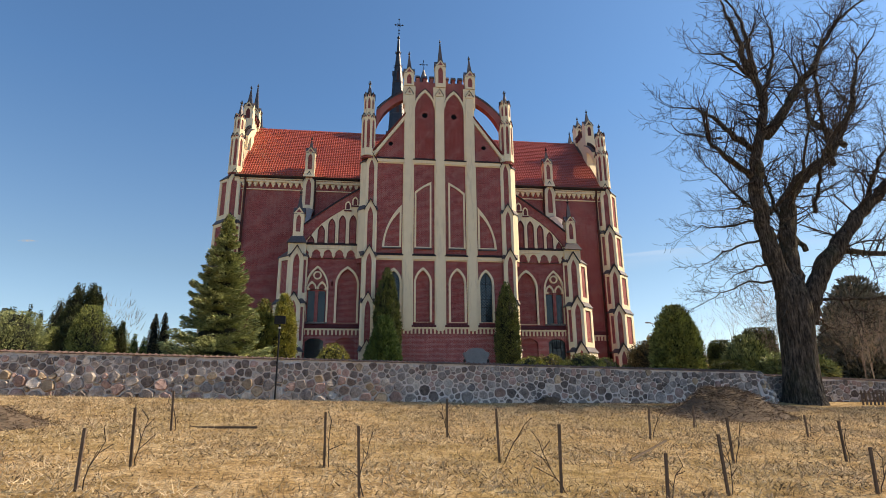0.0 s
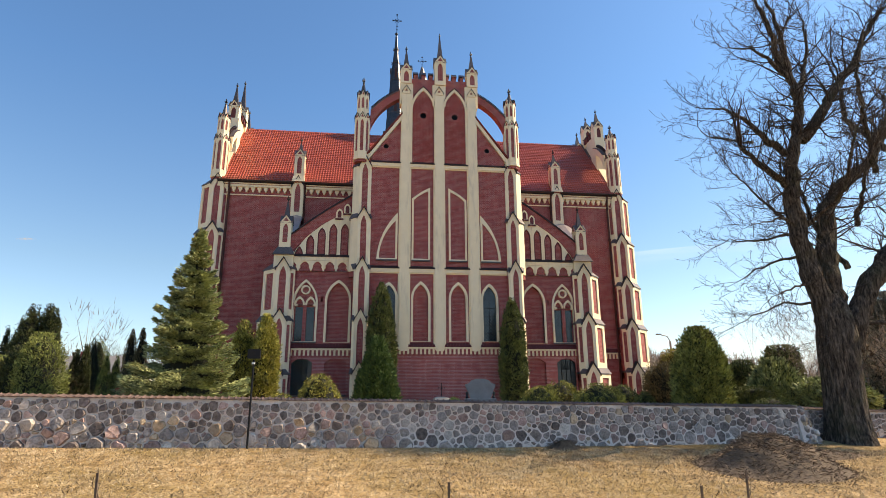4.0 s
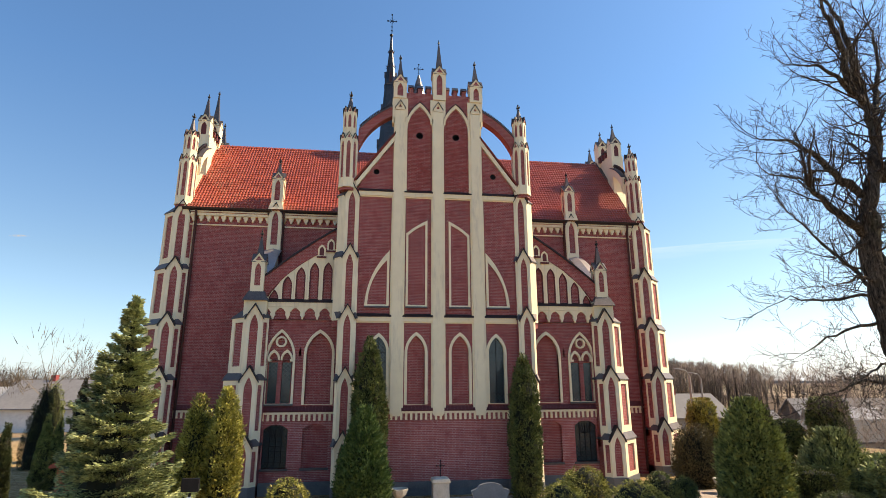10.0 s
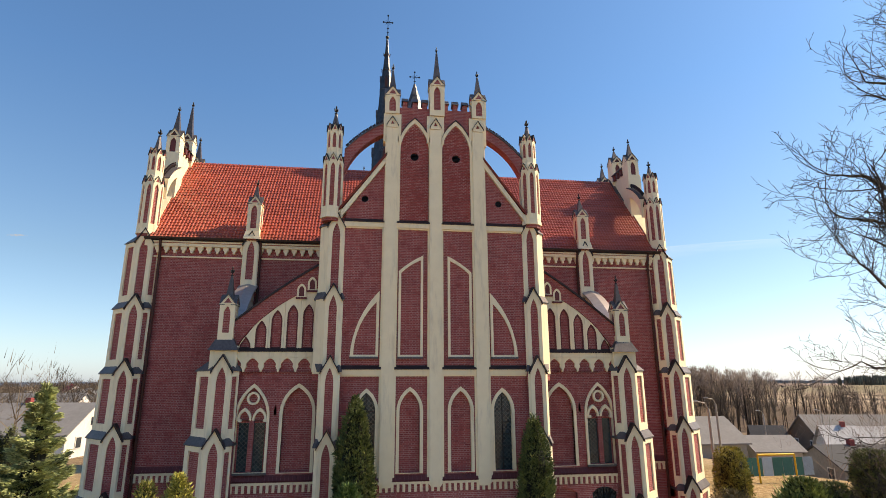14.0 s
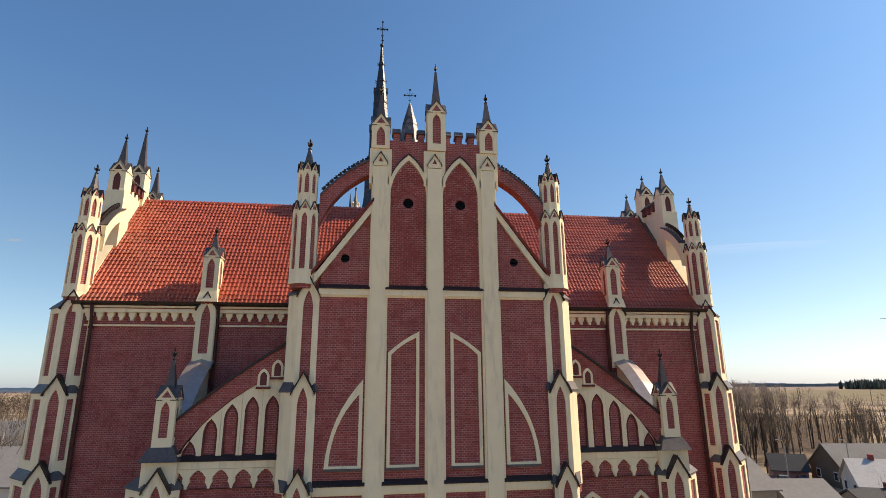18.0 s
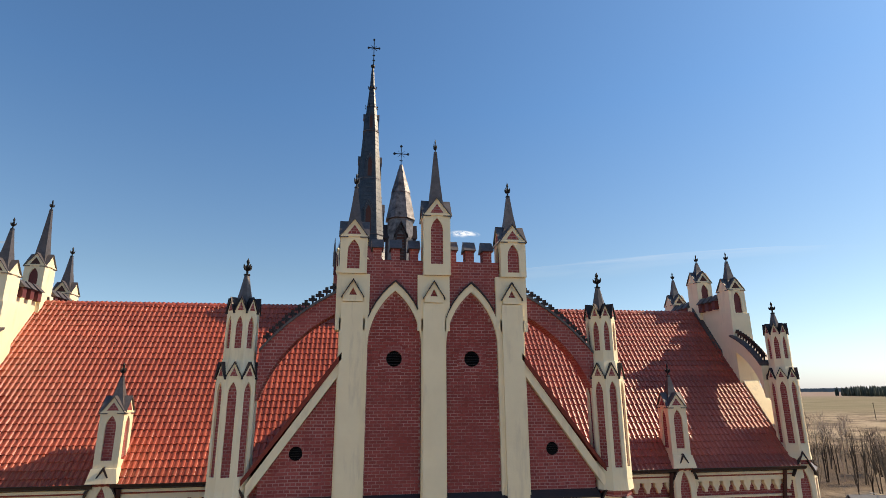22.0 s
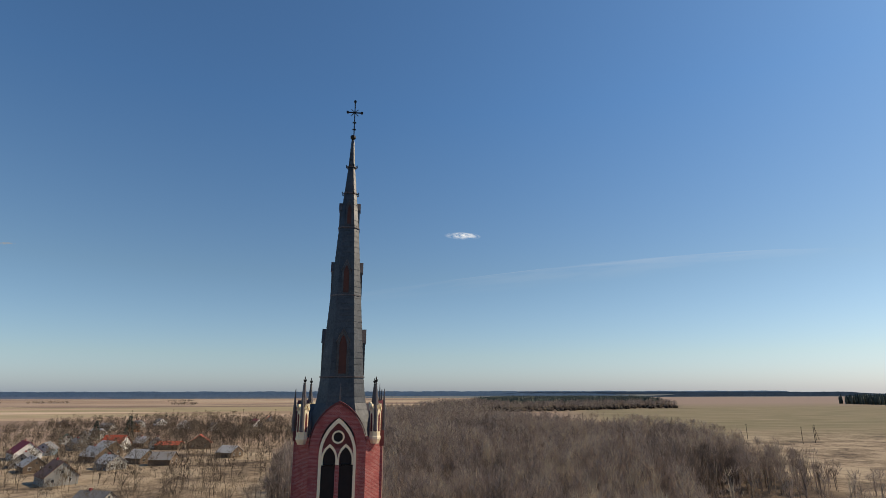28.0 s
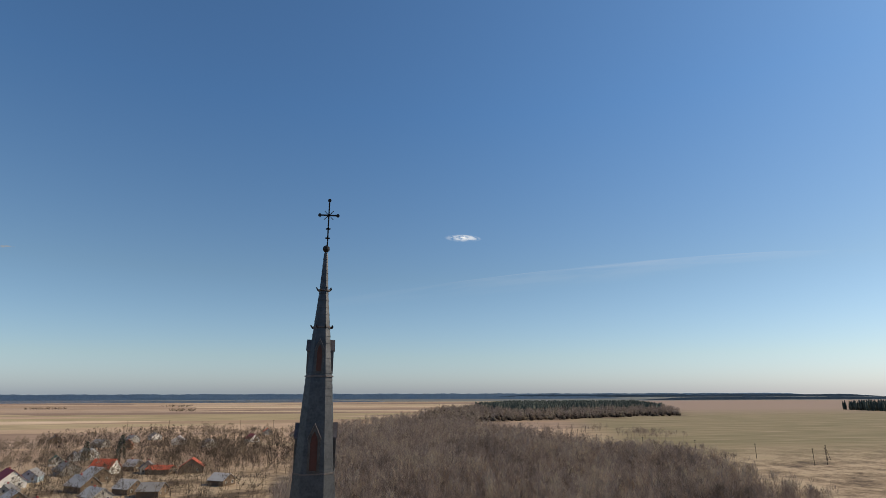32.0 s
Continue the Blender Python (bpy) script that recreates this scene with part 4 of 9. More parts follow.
# transept ends: gable screens seen along their length
for s, x in ((-1, TL), (1, TR)):
    fe = frame_at((x, RY, 0), (s, 0))
    scr = Solid(fe)
    scr.prism([(-4.3, 14.5), (4.3, 14.5), (4.3, 15.4), (2.35, 17.9), (2.35, 20.75), (-2.35, 20.75), (-2.35, 17.9), (-4.3, 15.4)], -0.25, 0.35)
    so = scr.done("transept_gable", CREAM, church, "cream plastered gable screen")
    Solid(fe).band([(-4.35, 15.2), (-2.35, 17.75)], [(-4.35, 15.0), (-2.35, 17.55)], -0.55, -0.2, closed=False).done("flashing", SLATE, so, uv=False)
    Solid(fe).band([(-2.35, 17.75), (0, 20.95)], [(-2.35, 17.55), (0, 20.75)], -0.45, -0.24, closed=False).done("flashing", SLATE, so, uv=False)
    for u in (-2.05, 0.0, 2.05):
        px, py, _ = fe(u, 0, 0.05)
        Solid(fe).box(u - 0.42, u + 0.42, 15.5, 21.0 if u == 0 else 20.4, -0.38, 0.45).done("gable_shaft", CREAM, so)
        tabernacle(church, px, py, 0.36, 20.3 if u else 20.9, 21.4 if u else 22.1, (23.45 if u else 24.85) if s < 0 else (23.05 if u else 23.45), plain=True)
    for c in (-1.03, 1.03):
        merlons(so, fe, c - 0.6, c + 0.6, 20.7, 21.2, 3, 0.42, SILLTILE)
    px, py, _ = fe(-4.1, 0, 0.1)
    e = -1 if s > 0 else 1
    tx, ty, _ = fe(-4.15 if s > 0 else 4.15, 0, 0.1)
    turret(church, tx, ty, 15.3, 17.85, 19.45, 20.95 if s < 0 else 20.6)
    flyer(church, frame_at((x, RY, 0), (s, 0)), s, e * 3.9, 18.1, e * 2.4, 19.3, CREAM)
    pier(church, x + s * 0.0, TY, (0, -1), (15.3, 11.95, 8.85, 5.95, 3.1), 0.25, 0.2, 0.37, s, 0.82, 0.28, panels=True)

# -- tiled roof
def tiled_slope(name, parent, e0, e1, r0, label, tile_w=0.172, course=0.26, roll=0.036, lip=0.028, patch=None):
    """Interlocking tiles on a slope: eave from e0 to e1, going up by the vector r0."""
    e0, e1, r0 = Vector(e0), Vector(e1), Vector(r0)
    along = (e1 - e0)
    n = along.cross(r0).normalized()
    if n.z < 0:
        n = -n
    nc, nt_ = max(1, int(r0.length / course)), max(1, int(along.length / tile_w))
    prof = [(0.0, 0.0), (0.3, 0.1), (0.5, 0.75), (0.68, 1.0), (0.86, 0.75), (0.97, 0.0)]
    vs, fs = [], []
    rng = np.random.RandomState(3)
    us = np.array([(k + a) / nt_ for k in range(nt_) for a, _ in prof] + [1.0])
    hs = np.array([h for k in range(nt_) for _, h in prof] + [0.0]) * roll
    m = len(us)
    for c in range(nc):
        jit = np.repeat(rng.uniform(-0.006, 0.006, nt_), len(prof))
        jit = np.append(jit, 0.0)
        for f, lift in ((c / nc, lip), ((c + 1.05) / nc, 0.0)):
            base = np.array(e0)[None] + us[:, None] * np.array(along)[None] + f * np.array(r0)[None] + (hs + lift + jit)[:, None] * np.array(n)[None]
            vs.append(base)
        low = vs[-2] - np.array(n)[None] * (lip + 0.01)
        vs.append(low)
        o = c * 3 * m
        i = np.arange(m - 1)
        if patch and patch[2] <= c < patch[3]:
            i = i[(i // len(prof) < patch[0]) | (i // len(prof) >= patch[1])]
        fs.append(np.stack([o + i, o + i + 1, o + m + i + 1, o + m + i], 1))
        fs.append(np.stack([o + 2 * m + i, o + 2 * m + i + 1, o + i + 1, o + i], 1))
    v, f = np.concatenate(vs), np.concatenate(fs)
    me = bpy.data.meshes.new(name)
    me.from_pydata(v.tolist(), [], f.tolist())
    me.materials.append(TILE)
    ob = new(name, me)
    ob.parent = parent
    if patch:
        # the stretch beside the gable, tile by tile
        ka, kb, ca, cb = patch
        n6 = len(prof)
        sel = slice(ka * n6, ka * n6 + n6 + 1)
        pts = np.concatenate([vs[3 * ca + q][sel] for q in range(3)])
        w = n6 + 1
        q = np.arange(n6)
        tf = np.concatenate([np.stack([q, q + 1, w + q + 1, w + q], 1), np.stack([2 * w + q, 2 * w + q + 1, q + 1, q], 1)])
        tm = bpy.data.meshes.new("roof_tile")
        tm.from_pydata(pts.tolist(), [], tf.tolist())
        tm.materials.append(TILE)
        for c in range(ca, cb):
            for k in range(ka, kb):
                share("roof_tile", tm, Matrix.Translation(along * ((k - ka) / nt_) + r0 * ((c - ca) / nc) + n * rng.uniform(-0.005, 0.005)), parent)
    return tagged(ob, label, kind="stuff")


up = Vector((0, RY - TY + 0.35, RZ - 14.78))
roof = Solid().loft([[(x, TY - 0.25, 14.6), (x, RY, RZ - 0.18), (x, 2 * RY - TY + 0.25, 14.6)] for x in (TL + 0.2, TR - 0.2)]).done("transept_roof", TILE, church, "steep transept roof of glazed red clay tiles", uv=False)
tiled_slope("roof_tiles", roof, (TL + 0.15, TY - 0.35, 14.82), (TR - 0.15, TY - 0.35, 14.82), up, "red interlocking clay tiles", patch=(100, 125, 13, 25))
rm = Solid()
rings = []
for k, (r, z) in enumerate(((0.15, 0.0), (0.17, 0.05), (0.15, 0.3), (0.13, 0.42))):
    rings.append([(z, r * math.cos(a), r * math.sin(a)) for a in [math.pi * j / 6 for j in range(7)]])
rm.loft(rings)
ridge0 = rm.done("ridge_tile", TILE, roof, "half-round clay ridge tile", uv=False)
ridge0.location = (TL + 0.3, RY, RZ - 0.12)
x = TL + 0.7
while x < TR - 0.5:
    share("ridge_tile", ridge0.data, Matrix.Translation((x, RY, RZ - 0.12)), roof)
    x += 0.4
# nave roof towards the tower
nave = Solid().box(-5.9, 3.3, 12.8, 33.0, -0.5, 14.6).done("nave", BRICK, church, "brick nave")
nr_ = Solid().loft([[(-1.2 - 4.9, y, 14.6), (-1.2, y, 20.75), (-1.2 + 4.9, y, 14.6)] for y in (8.6, 33.0)]).done("nave_roof", PLAINTILE, church, "red tiled nave roof", uv=False)
for k in range(48):
    share("ridge_tile", ridge0.data, Matrix.Translation((-1.2, 10.5 + k * 0.45, 20.72)) @ Matrix.Rotation(math.pi / 2, 4, "Z"), nr_)

# -- ridge turret over the crossing
fx, fy = -0.36, 8.45
fl = Solid().loft([octagon(fx, fy, r, z) for r, z in ((0.54, 20.0), (0.54, 24.5), (0.62, 24.53), (0.6, 24.62), (0.4, 25.75), (0.415, 25.77), (0.06, 27.15))]).done("ridge_turret", LEAD, church, "octagonal weathered zinc ridge turret", uv=False)
for k in range(8):
    if k % 2 == 0:
        n = (math.cos(k * math.pi / 4), math.sin(k * math.pi / 4))
        f8 = frame_at((fx, fy, 0), n)
        Solid(f8).band(full(0, arch_half(0.24, 22.3, 23.6, 24.15)), full(0, arch_half(0.17, 22.35, 23.6, 24.0)), 0.5, 0.62).done("louvre_frame", GUTTER, fl, uv=False)
        l = Solid(f8)
        for j in range(11):
            l.box(-0.16, 0.16, 22.4 + j * 0.13, 22.47 + j * 0.13, 0.52, 0.58)
        l.done("louvre", LOUVRE, fl, "brown wooden louvres", uv=False)
        c = Solid()
        gable_cap(c, f8, 0.24, 23.75, 24.3, 0.45, 0.72, 0.06, 0.05)
        c.done("gable_coping", GUTTER, fl, uv=False)


def iron_cross(parent, x, y, z0, z1, arm, r=0.03):
    c = Solid()
    zc = z1 - (z1 - z0) * 0.32
    c.box(x - r, x + r, y - r, y + r, z0, z1)
    c.box(x - arm, x + arm, y - r, y + r, zc - r, zc + r)
    for px, pz in ((x - arm, zc), (x + arm, zc), (x, z1)):
        c.loft([[(px + q * 1.0 * a, y + b, pz + q2 * a) for q, q2 in ((1, 0), (0.7, 0.7), (0, 1), (-0.7, 0.7), (-1, 0), (-0.7, -0.7), (0, -1), (0.7, -0.7))] for a, b in ((arm * 0.2, -r * 1.2), (arm * 0.2, r * 1.2))])
    for d in (-1, 1):
        for e in (-1, 1):
            k = arm * 0.5
            c.loft([[(x + d * q * k + o1, y + o2, zc + e * q * k) for o1, o2 in ((-r * 0.6, -r * 0.6), (r * 0.6, -r * 0.6), (r * 0.6, r * 0.6), (-r * 0.6, r * 0.6))] for q in (0.1, 1.0)])
    for h in (0.18, 0.36):
        zz = z0 + (zc - z0) * h * 1.6
        c.box(x - arm * 0.25, x + arm * 0.25, y - r, y + r, zz - r, zz + r)
    return c.done("iron_cross", BLACK, parent, "wrought-iron cross", uv=False)


iron_cross(fl, fx, fy, 26.9, 28.05, 0.3, 0.014)

# -- tower
TX, TYC, TH = -1.68, 35.6, 2.72
tower = Solid().loft([octagon(TX, TYC, TH, z, 0, 0.63) for z in (-0.5, 27.6)]).done("tower", BRICK, church, "eight-sided brick belfry tower with a needle spire")
for s in (-1, 1):
    for q in (-1, 1):
        px, py = TX + s * (TH - 0.42), TYC + q * (TH - 0.42)
        lan = Solid().loft([octagon(px, py, 0.24, 27.2), octagon(px, py, 0.37, 27.5), octagon(px, py, 0.37, 27.62), octagon(px, py, 0.34, 27.68), octagon(px, py, 0.34, 29.3)]).done("corner_turret", CREAM, tower, "cream corner turret with niches")
        for k in range(8):
            n = (math.cos(k * math.pi / 4), math.sin(k * math.pi / 4))
            f8 = frame_at((px, py, 0), n)
            Solid(f8).prism(full(0, arch_half(0.075, 27.95, 28.85, 29.1, 3)), 0.335, 0.352).done("niche", SILLTILE, lan, uv=False)
            c = Solid()
            gable_cap(c, f8, 0.14, 29.3, 29.65, 0.2, 0.4, 0.02, 0.05)
            c.done("gablet", CREAM, lan)
        spire_cone(lan, px, py, 0.27, 29.25, 31.0)
        finial(lan, px, py, 30.9, 0.5)
        for dx, dy in ((s * 0.55, 0), (0, q * 0.55)):
            sp = Solid().loft([octagon(px + dx, py + dy, r, z) for r, z in ((0.12, 28.0), (0.1, 29.3), (0.02, 30.6))])
            sp.done("side_spirelet", SLATE, lan, uv=False)
for n in ((0, -1), (1, 0), (0, 1), (-1, 0)):
    f4 = frame_at((TX, TYC, 0), n)
    d = TH
    gw = Solid(f4)
    gw.band(full(0, arch_half(1.75, 20.0, 27.0, 29.7, 10)), full(0, arch_half(1.15, 20.1, 27.0, 28.85, 10)), d - 0.5, d + 0.12)
    belf = gw.done("belfry_gable", BRICK, tower, "pointed brick belfry gable")
    Solid(f4).band([(u, v + 0.1) for u, v in full(0, arch_half(1.8, 26.0, 27.0, 29.75, 10))[2:-1]], full(0, arch_half(1.8, 26.0, 27.0, 29.72, 10))[2:-1], d - 0.55, d + 0.2, closed=False).done("gable_coping", SILLTILE, belf, uv=False)
    Solid(f4).prism(full(0, arch_half(1.72, 26.0, 27.0, 29.62, 8)), 0.3, d - 0.45).done("gable_roof", SLATE, belf, "dark metal saddle roof behind the gable", uv=False)
    op = Solid(f4)
    op.band(full(0, arch_half(1.15, 20.2, 26.6, 28.8, 10)), full(0, arch_half(0.98, 20.3, 26.6, 28.5, 10)), d - 0.2, d + 0.2)
    for c in (-0.5, 0.5):
        op.band(full(c, arch_half(0.5, 26.0, 26.3, 27.25, 7)), full(c, arch_half(0.39, 26.0, 26.3, 27.05, 7)), d - 0.1, d + 0.16)
    op.band([(0.4 * math.cos(a), 27.65 + 0.4 * math.sin(a)) for a in np.linspace(0, 6.0, 20)], [(0.29 * math.cos(a), 27.65 + 0.29 * math.sin(a)) for a in np.linspace(0, 6.0, 20)], d - 0.1, d + 0.15)
    op.done("tracery", CREAM, belf, "cream belfry tracery")
    Solid(f4).box(-0.13, 0.13, 20.3, 26.5, d - 0.1, d + 0.1).done("mullion", BRICK, belf)
    for c in (-0.56, 0.56):
        Solid(f4).prism(full(c, arch_half(0.43, 20.3, 26.3, 27.1)), d + 0.0, d + 0.03).done("opening", BLACK, belf, "dark belfry opening", uv=False)
    Solid(f4).prism(full(0, arch_half(1.0, 27.0, 27.05, 28.55)), d - 0.02, d + 0.02).done("tympanum", SILLTILE, belf, uv=False)
    Solid(f4).prism([(0.29 * math.cos(a), 27.65 + 0.29 * math.sin(a)) for a in np.linspace(0, 5.9, 18)], d + 0.02, d + 0.04).done("round_opening", BLACK, belf, uv=False)
    Solid(f4).loft([[(u, 29.7, d - 0.1 + w) for u, w in ((-0.08, -0.08), (0.08, -0.08), (0.08, 0.08), (-0.08, 0.08))], [(u, 31.0, d - 0.1 + w) for u, w in ((-0.01, -0.01), (0.01, -0.01), (0.01, 0.01), (-0.01, 0.01))]]).done("gable_spike", SLATE, belf, uv=False)
# spire in lifts of overlapping metal sheets
SP = [(2.25, 27.6), (1.62, 29.8), (1.45, 31.3), (0.72, 42.0), (0.25, 47.0), (0.24, 47.1), (0.09, 49.6)]


def spire_r(z):
    for (r0, z0), (r1, z1) in zip(SP, SP[1:]):
        if z <= z1:
            return r0 + (r1 - r0) * (z - z0) / (z1 - z0)
    return SP[-1][0]


sp = Solid()
zs_ = [27.6 + k * 0.42 for k in range(53)]
for za, zb in zip(zs_, zs_[1:]):
    sp.loft([octagon(TX, TYC, spire_r(za) + 0.02, za, 0, 0.56), octagon(TX, TYC, spire_r(zb), zb + 0.01, 0, 0.56)])
spire = sp.done("needle_spire", ZINC, tower, "octagonal needle spire of overlapping zinc sheets", uv=False)
for z, w in ((31.35, 0.07), (37.0, 0.04), (42.1, 0.07), (44.9, 0.06), (47.1, 0.1)):
    r = spire_r(z)
    Solid().loft([octagon(TX, TYC, r + w, z, 0, 0.56), octagon(TX, TYC, r + w, z + 0.08, 0, 0.56)]).done("spire_ring", SLATE, spire, uv=False)
for z in (44.9, 47.15):
    for k in range(8):
        a = k * math.pi / 4 + 0.39
        r = spire_r(z) + 0.05
        Solid().loft([[(TX + math.cos(a) * (r + q) + c * 0.03, TYC + math.sin(a) * (r + q), z + h + b * 0.03) for c, b in ((-1, -1), (1, -1), (1, 1), (-1, 1))] for q, h in ((0, 0), (0.12, 0.02), (0.17, 0.12))]).done("hook", BLACK, spire, uv=False)
for z0, h, w in ((31.5, 3.2, 0.42), (37.1, 2.5, 0.32), (42.3, 1.9, 0.24)):
    for n in ((0, -1), (1, 0), (-1, 0), (0, 1)):
        f4 = frame_at((TX, TYC, 0), n)
        d = spire_r(z0) + 0.05
        lu = Solid(f4)
        lu.holed(0, gable_half(w, z0, z0 + h * 0.72, z0 + h), arch_half(w * 0.6, z0 + 0.1, z0 + h * 0.6, z0 + h * 0.84, 4), d - 0.7, d)
        lo = lu.done("lucarne", ZINC, spire, "gabled spire dormer", uv=False)
        Solid(f4).prism(full(0, arch_half(w * 0.62, z0 + 0.08, z0 + h * 0.6, z0 + h * 0.85, 4)), d - 0.1, d - 0.04).done("shutter", LOUVRE, lo, "red-brown shutter", uv=False)
        c = Solid()
        gable_cap(c, f4, w, z0 + h * 0.72, z0 + h, d - 0.8, d + 0.06, 0.05, 0.05)
        c.done("gable_coping", SLATE, lo, uv=False)
s = Solid().loft([octagon(TX, TYC, r, 49.6 + z) for r, z in ((0.09, -0.1), (0.2, 0.05), (0.2, 0.2), (0.06, 0.33))]).done("ball", BLACK, spire, uv=False)
iron_cross(spire, TX + 0.05, TYC, 49.8, 52.85, 0.55, 0.04)

# bricks of the two upper gable bays, laid one by one
PLAINBRICK = surface("painted_brick_piece", (0.23, 0.046, 0.042), (0.36, 0.075, 0.065), 45, 1.2, 0.8, 0, 0.4, vary=0.16, spec=0.25)
JOINT = surface("pale_brick_joint", (0.22, 0.07, 0.065), (0.55, 0.34, 0.31), 9, 1.7, 0.95, 0, 0.4, spread=0.1)
rb = np.random.RandomState(5)
bw, bh, pitch_u, pitch_v = 0.171, 0.0605, 0.186, 0.0765
rest = Solid(FRONT)
brick_me, brick_at, laid = None, None, 0
todo = []
for s in (-1, 1):
    uc = s * 1.0
    half = arch_half(0.67, 14.94, 18.5, 19.9, 10)
    Solid(FRONT).holed(uc, half, circle_half(0.4, 18.2, 12), 0.001, 0.004).done("joint_bed", JOINT, chancel, "pale mortar joints", uv=False)

    def half_width(v):
        return float(np.interp(v, [max(w, 18.5) for _, w in half[2:]], [d for d, _ in half[2:]])) if v > 18.5 else 0.67

    row = 0
    v = 14.96
    while v + bh < 19.86:
        hw_ = min(half_width(v), half_width(v + bh)) - 0.006
        u = -0.75 - (0.093 if row % 2 else 0.0)
        while u < hw_:
            a, b = max(u, -hw_), min(u + bw, hw_)
            if b - a > 0.05 and math.hypot((a + b) / 2 + uc - s * 1.0, v + bh / 2 - 18.2) > 0.33:
                todo.append((v, uc + a, uc + b))
            u += pitch_u
        v += pitch_v
        row += 1
todo.sort(key=lambda q: -q[0])
for v, a, b in todo:
    d = 0.012 + 0.003 * rb.uniform(-1, 1)
    if laid < 300 and b - a > bw - 0.001:
        if brick_me is None:
            e = 0.005
            first = Solid(FRONT).loft([[(a, v, 0.002), (b, v, 0.002), (b, v + bh, 0.002), (a, v + bh, 0.002)], [(a, v, 0.009), (b, v, 0.009), (b, v + bh, 0.009), (a, v + bh, 0.009)], [(a + e, v + e, 0.013), (b - e, v + e, 0.013), (b - e, v + bh - e, 0.013), (a + e, v + bh - e, 0.013)]]).done("brick", PLAINBRICK, chancel, uv=False)
            brick_me, brick_at = first.data, (a, v)
        else:
            share("brick", brick_me, Matrix.Translation((a - brick_at[0], 0.003 * rb.uniform(-1, 1), v - brick_at[1])), chancel)
        laid += 1
    else:
        rest.box(a, b, v, v + bh, 0.002, d)
tagged(rest.done("bricks", PLAINBRICK, chancel, "painted red bricks", uv=False), kind="stuff")

# parts that have parts of their own hang straight from the church
moved = True
while moved:
    moved = False
    for ob in church.children_recursive:
        if ob.parent is not church and ob.children:
            ob.parent = church
            moved = True

# ---- ground ----
def wall_y(x):
    return -11.15 + 0.085 * x


def field_z(x, y):
    return -0.42 - 0.075 * np.clip(-11.2 - y, -4, 40) - np.where(x < 0, 0.034, 0.02) * np.clip(x, -30, 40)


def ground_z(x, y):
    x, y = np.asarray(x, float), np.asarray(y, float)
    d = y - np.where(x > 13.9, -8.9 + 0.03 * (x - 13), wall_y(x))
    k = np.clip(d / 0.36 + 0.5, 0, 1)
    yard = 0.02 + 0.28 * np.clip(1 - d / 7, 0, 1)
    far = np.clip((y - 45) / 60, 0, 1)
    yard = yard * (1 - far) - 0.3 * far
    out = np.clip((np.abs(x) - 34) / 30, 0, 1) * (y > -8)
    yard = yard * (1 - out) - 0.3 * out
    low = np.clip((x - 28) / 28, 0, 1) * np.clip((y - 4) / 24, 0, 1) * np.clip((185 - y) / 70, 0, 1) * np.clip((190 - x) / 70, 0, 1)
    yard = yard - 3.6 * low * low * (3 - 2 * low)
    bump = 0.05 * np.sin(x * 1.3 + 0.7 * y) * np.sin(y * 0.9 - x * 0.4) * (d < -1)
    return field_z(x, y) * (1 - k) + yard * k + bump


MIDPOLY = [(100, 745), (240, 806), (310, 830), (404, 874), (489, 904), (556, 922), (720, 1250), (900, 1750), (480, 1800), (170, 1250), (90, 930)]
WOODPOLY = [(-22, 140), (-30, 300), (-26, 480), (-20, 640), (70, 900), (150, 620), (150, 515), (168, 405), (186, 334), (170, 258), (158, 205), (150, 140), (120, 100), (60, 96), (10, 112)]


def inside(px, py, poly):
    c = np.zeros(len(px), bool)
    j = len(poly) - 1
    for i in range(len(poly)):
        xi, yi = poly[i]
        xj, yj = poly[j]
        hit = ((yi > py) != (yj > py)) & (px < (xj - xi) * (py - yi) / (yj - yi + 1e-9) + xi)
        c ^= hit
        j = i
    return c


def axis_lines(dense0, dense1, step, far0, far1):
    a = list(np.arange(dense0, dense1 + step / 2, step))
    v, s = dense1, step
    while v < far1:
        s = s * 1.3 if s < 9 or v > 700 else s
        v += s
        a.append(min(v, far1))
    v, s = dense0, step
    while v > far0:
        s = s * 1.3 if s < 9 or v < -400 else s
        v -= s
        a.insert(0, max(v, far0))
    return np.array(a)


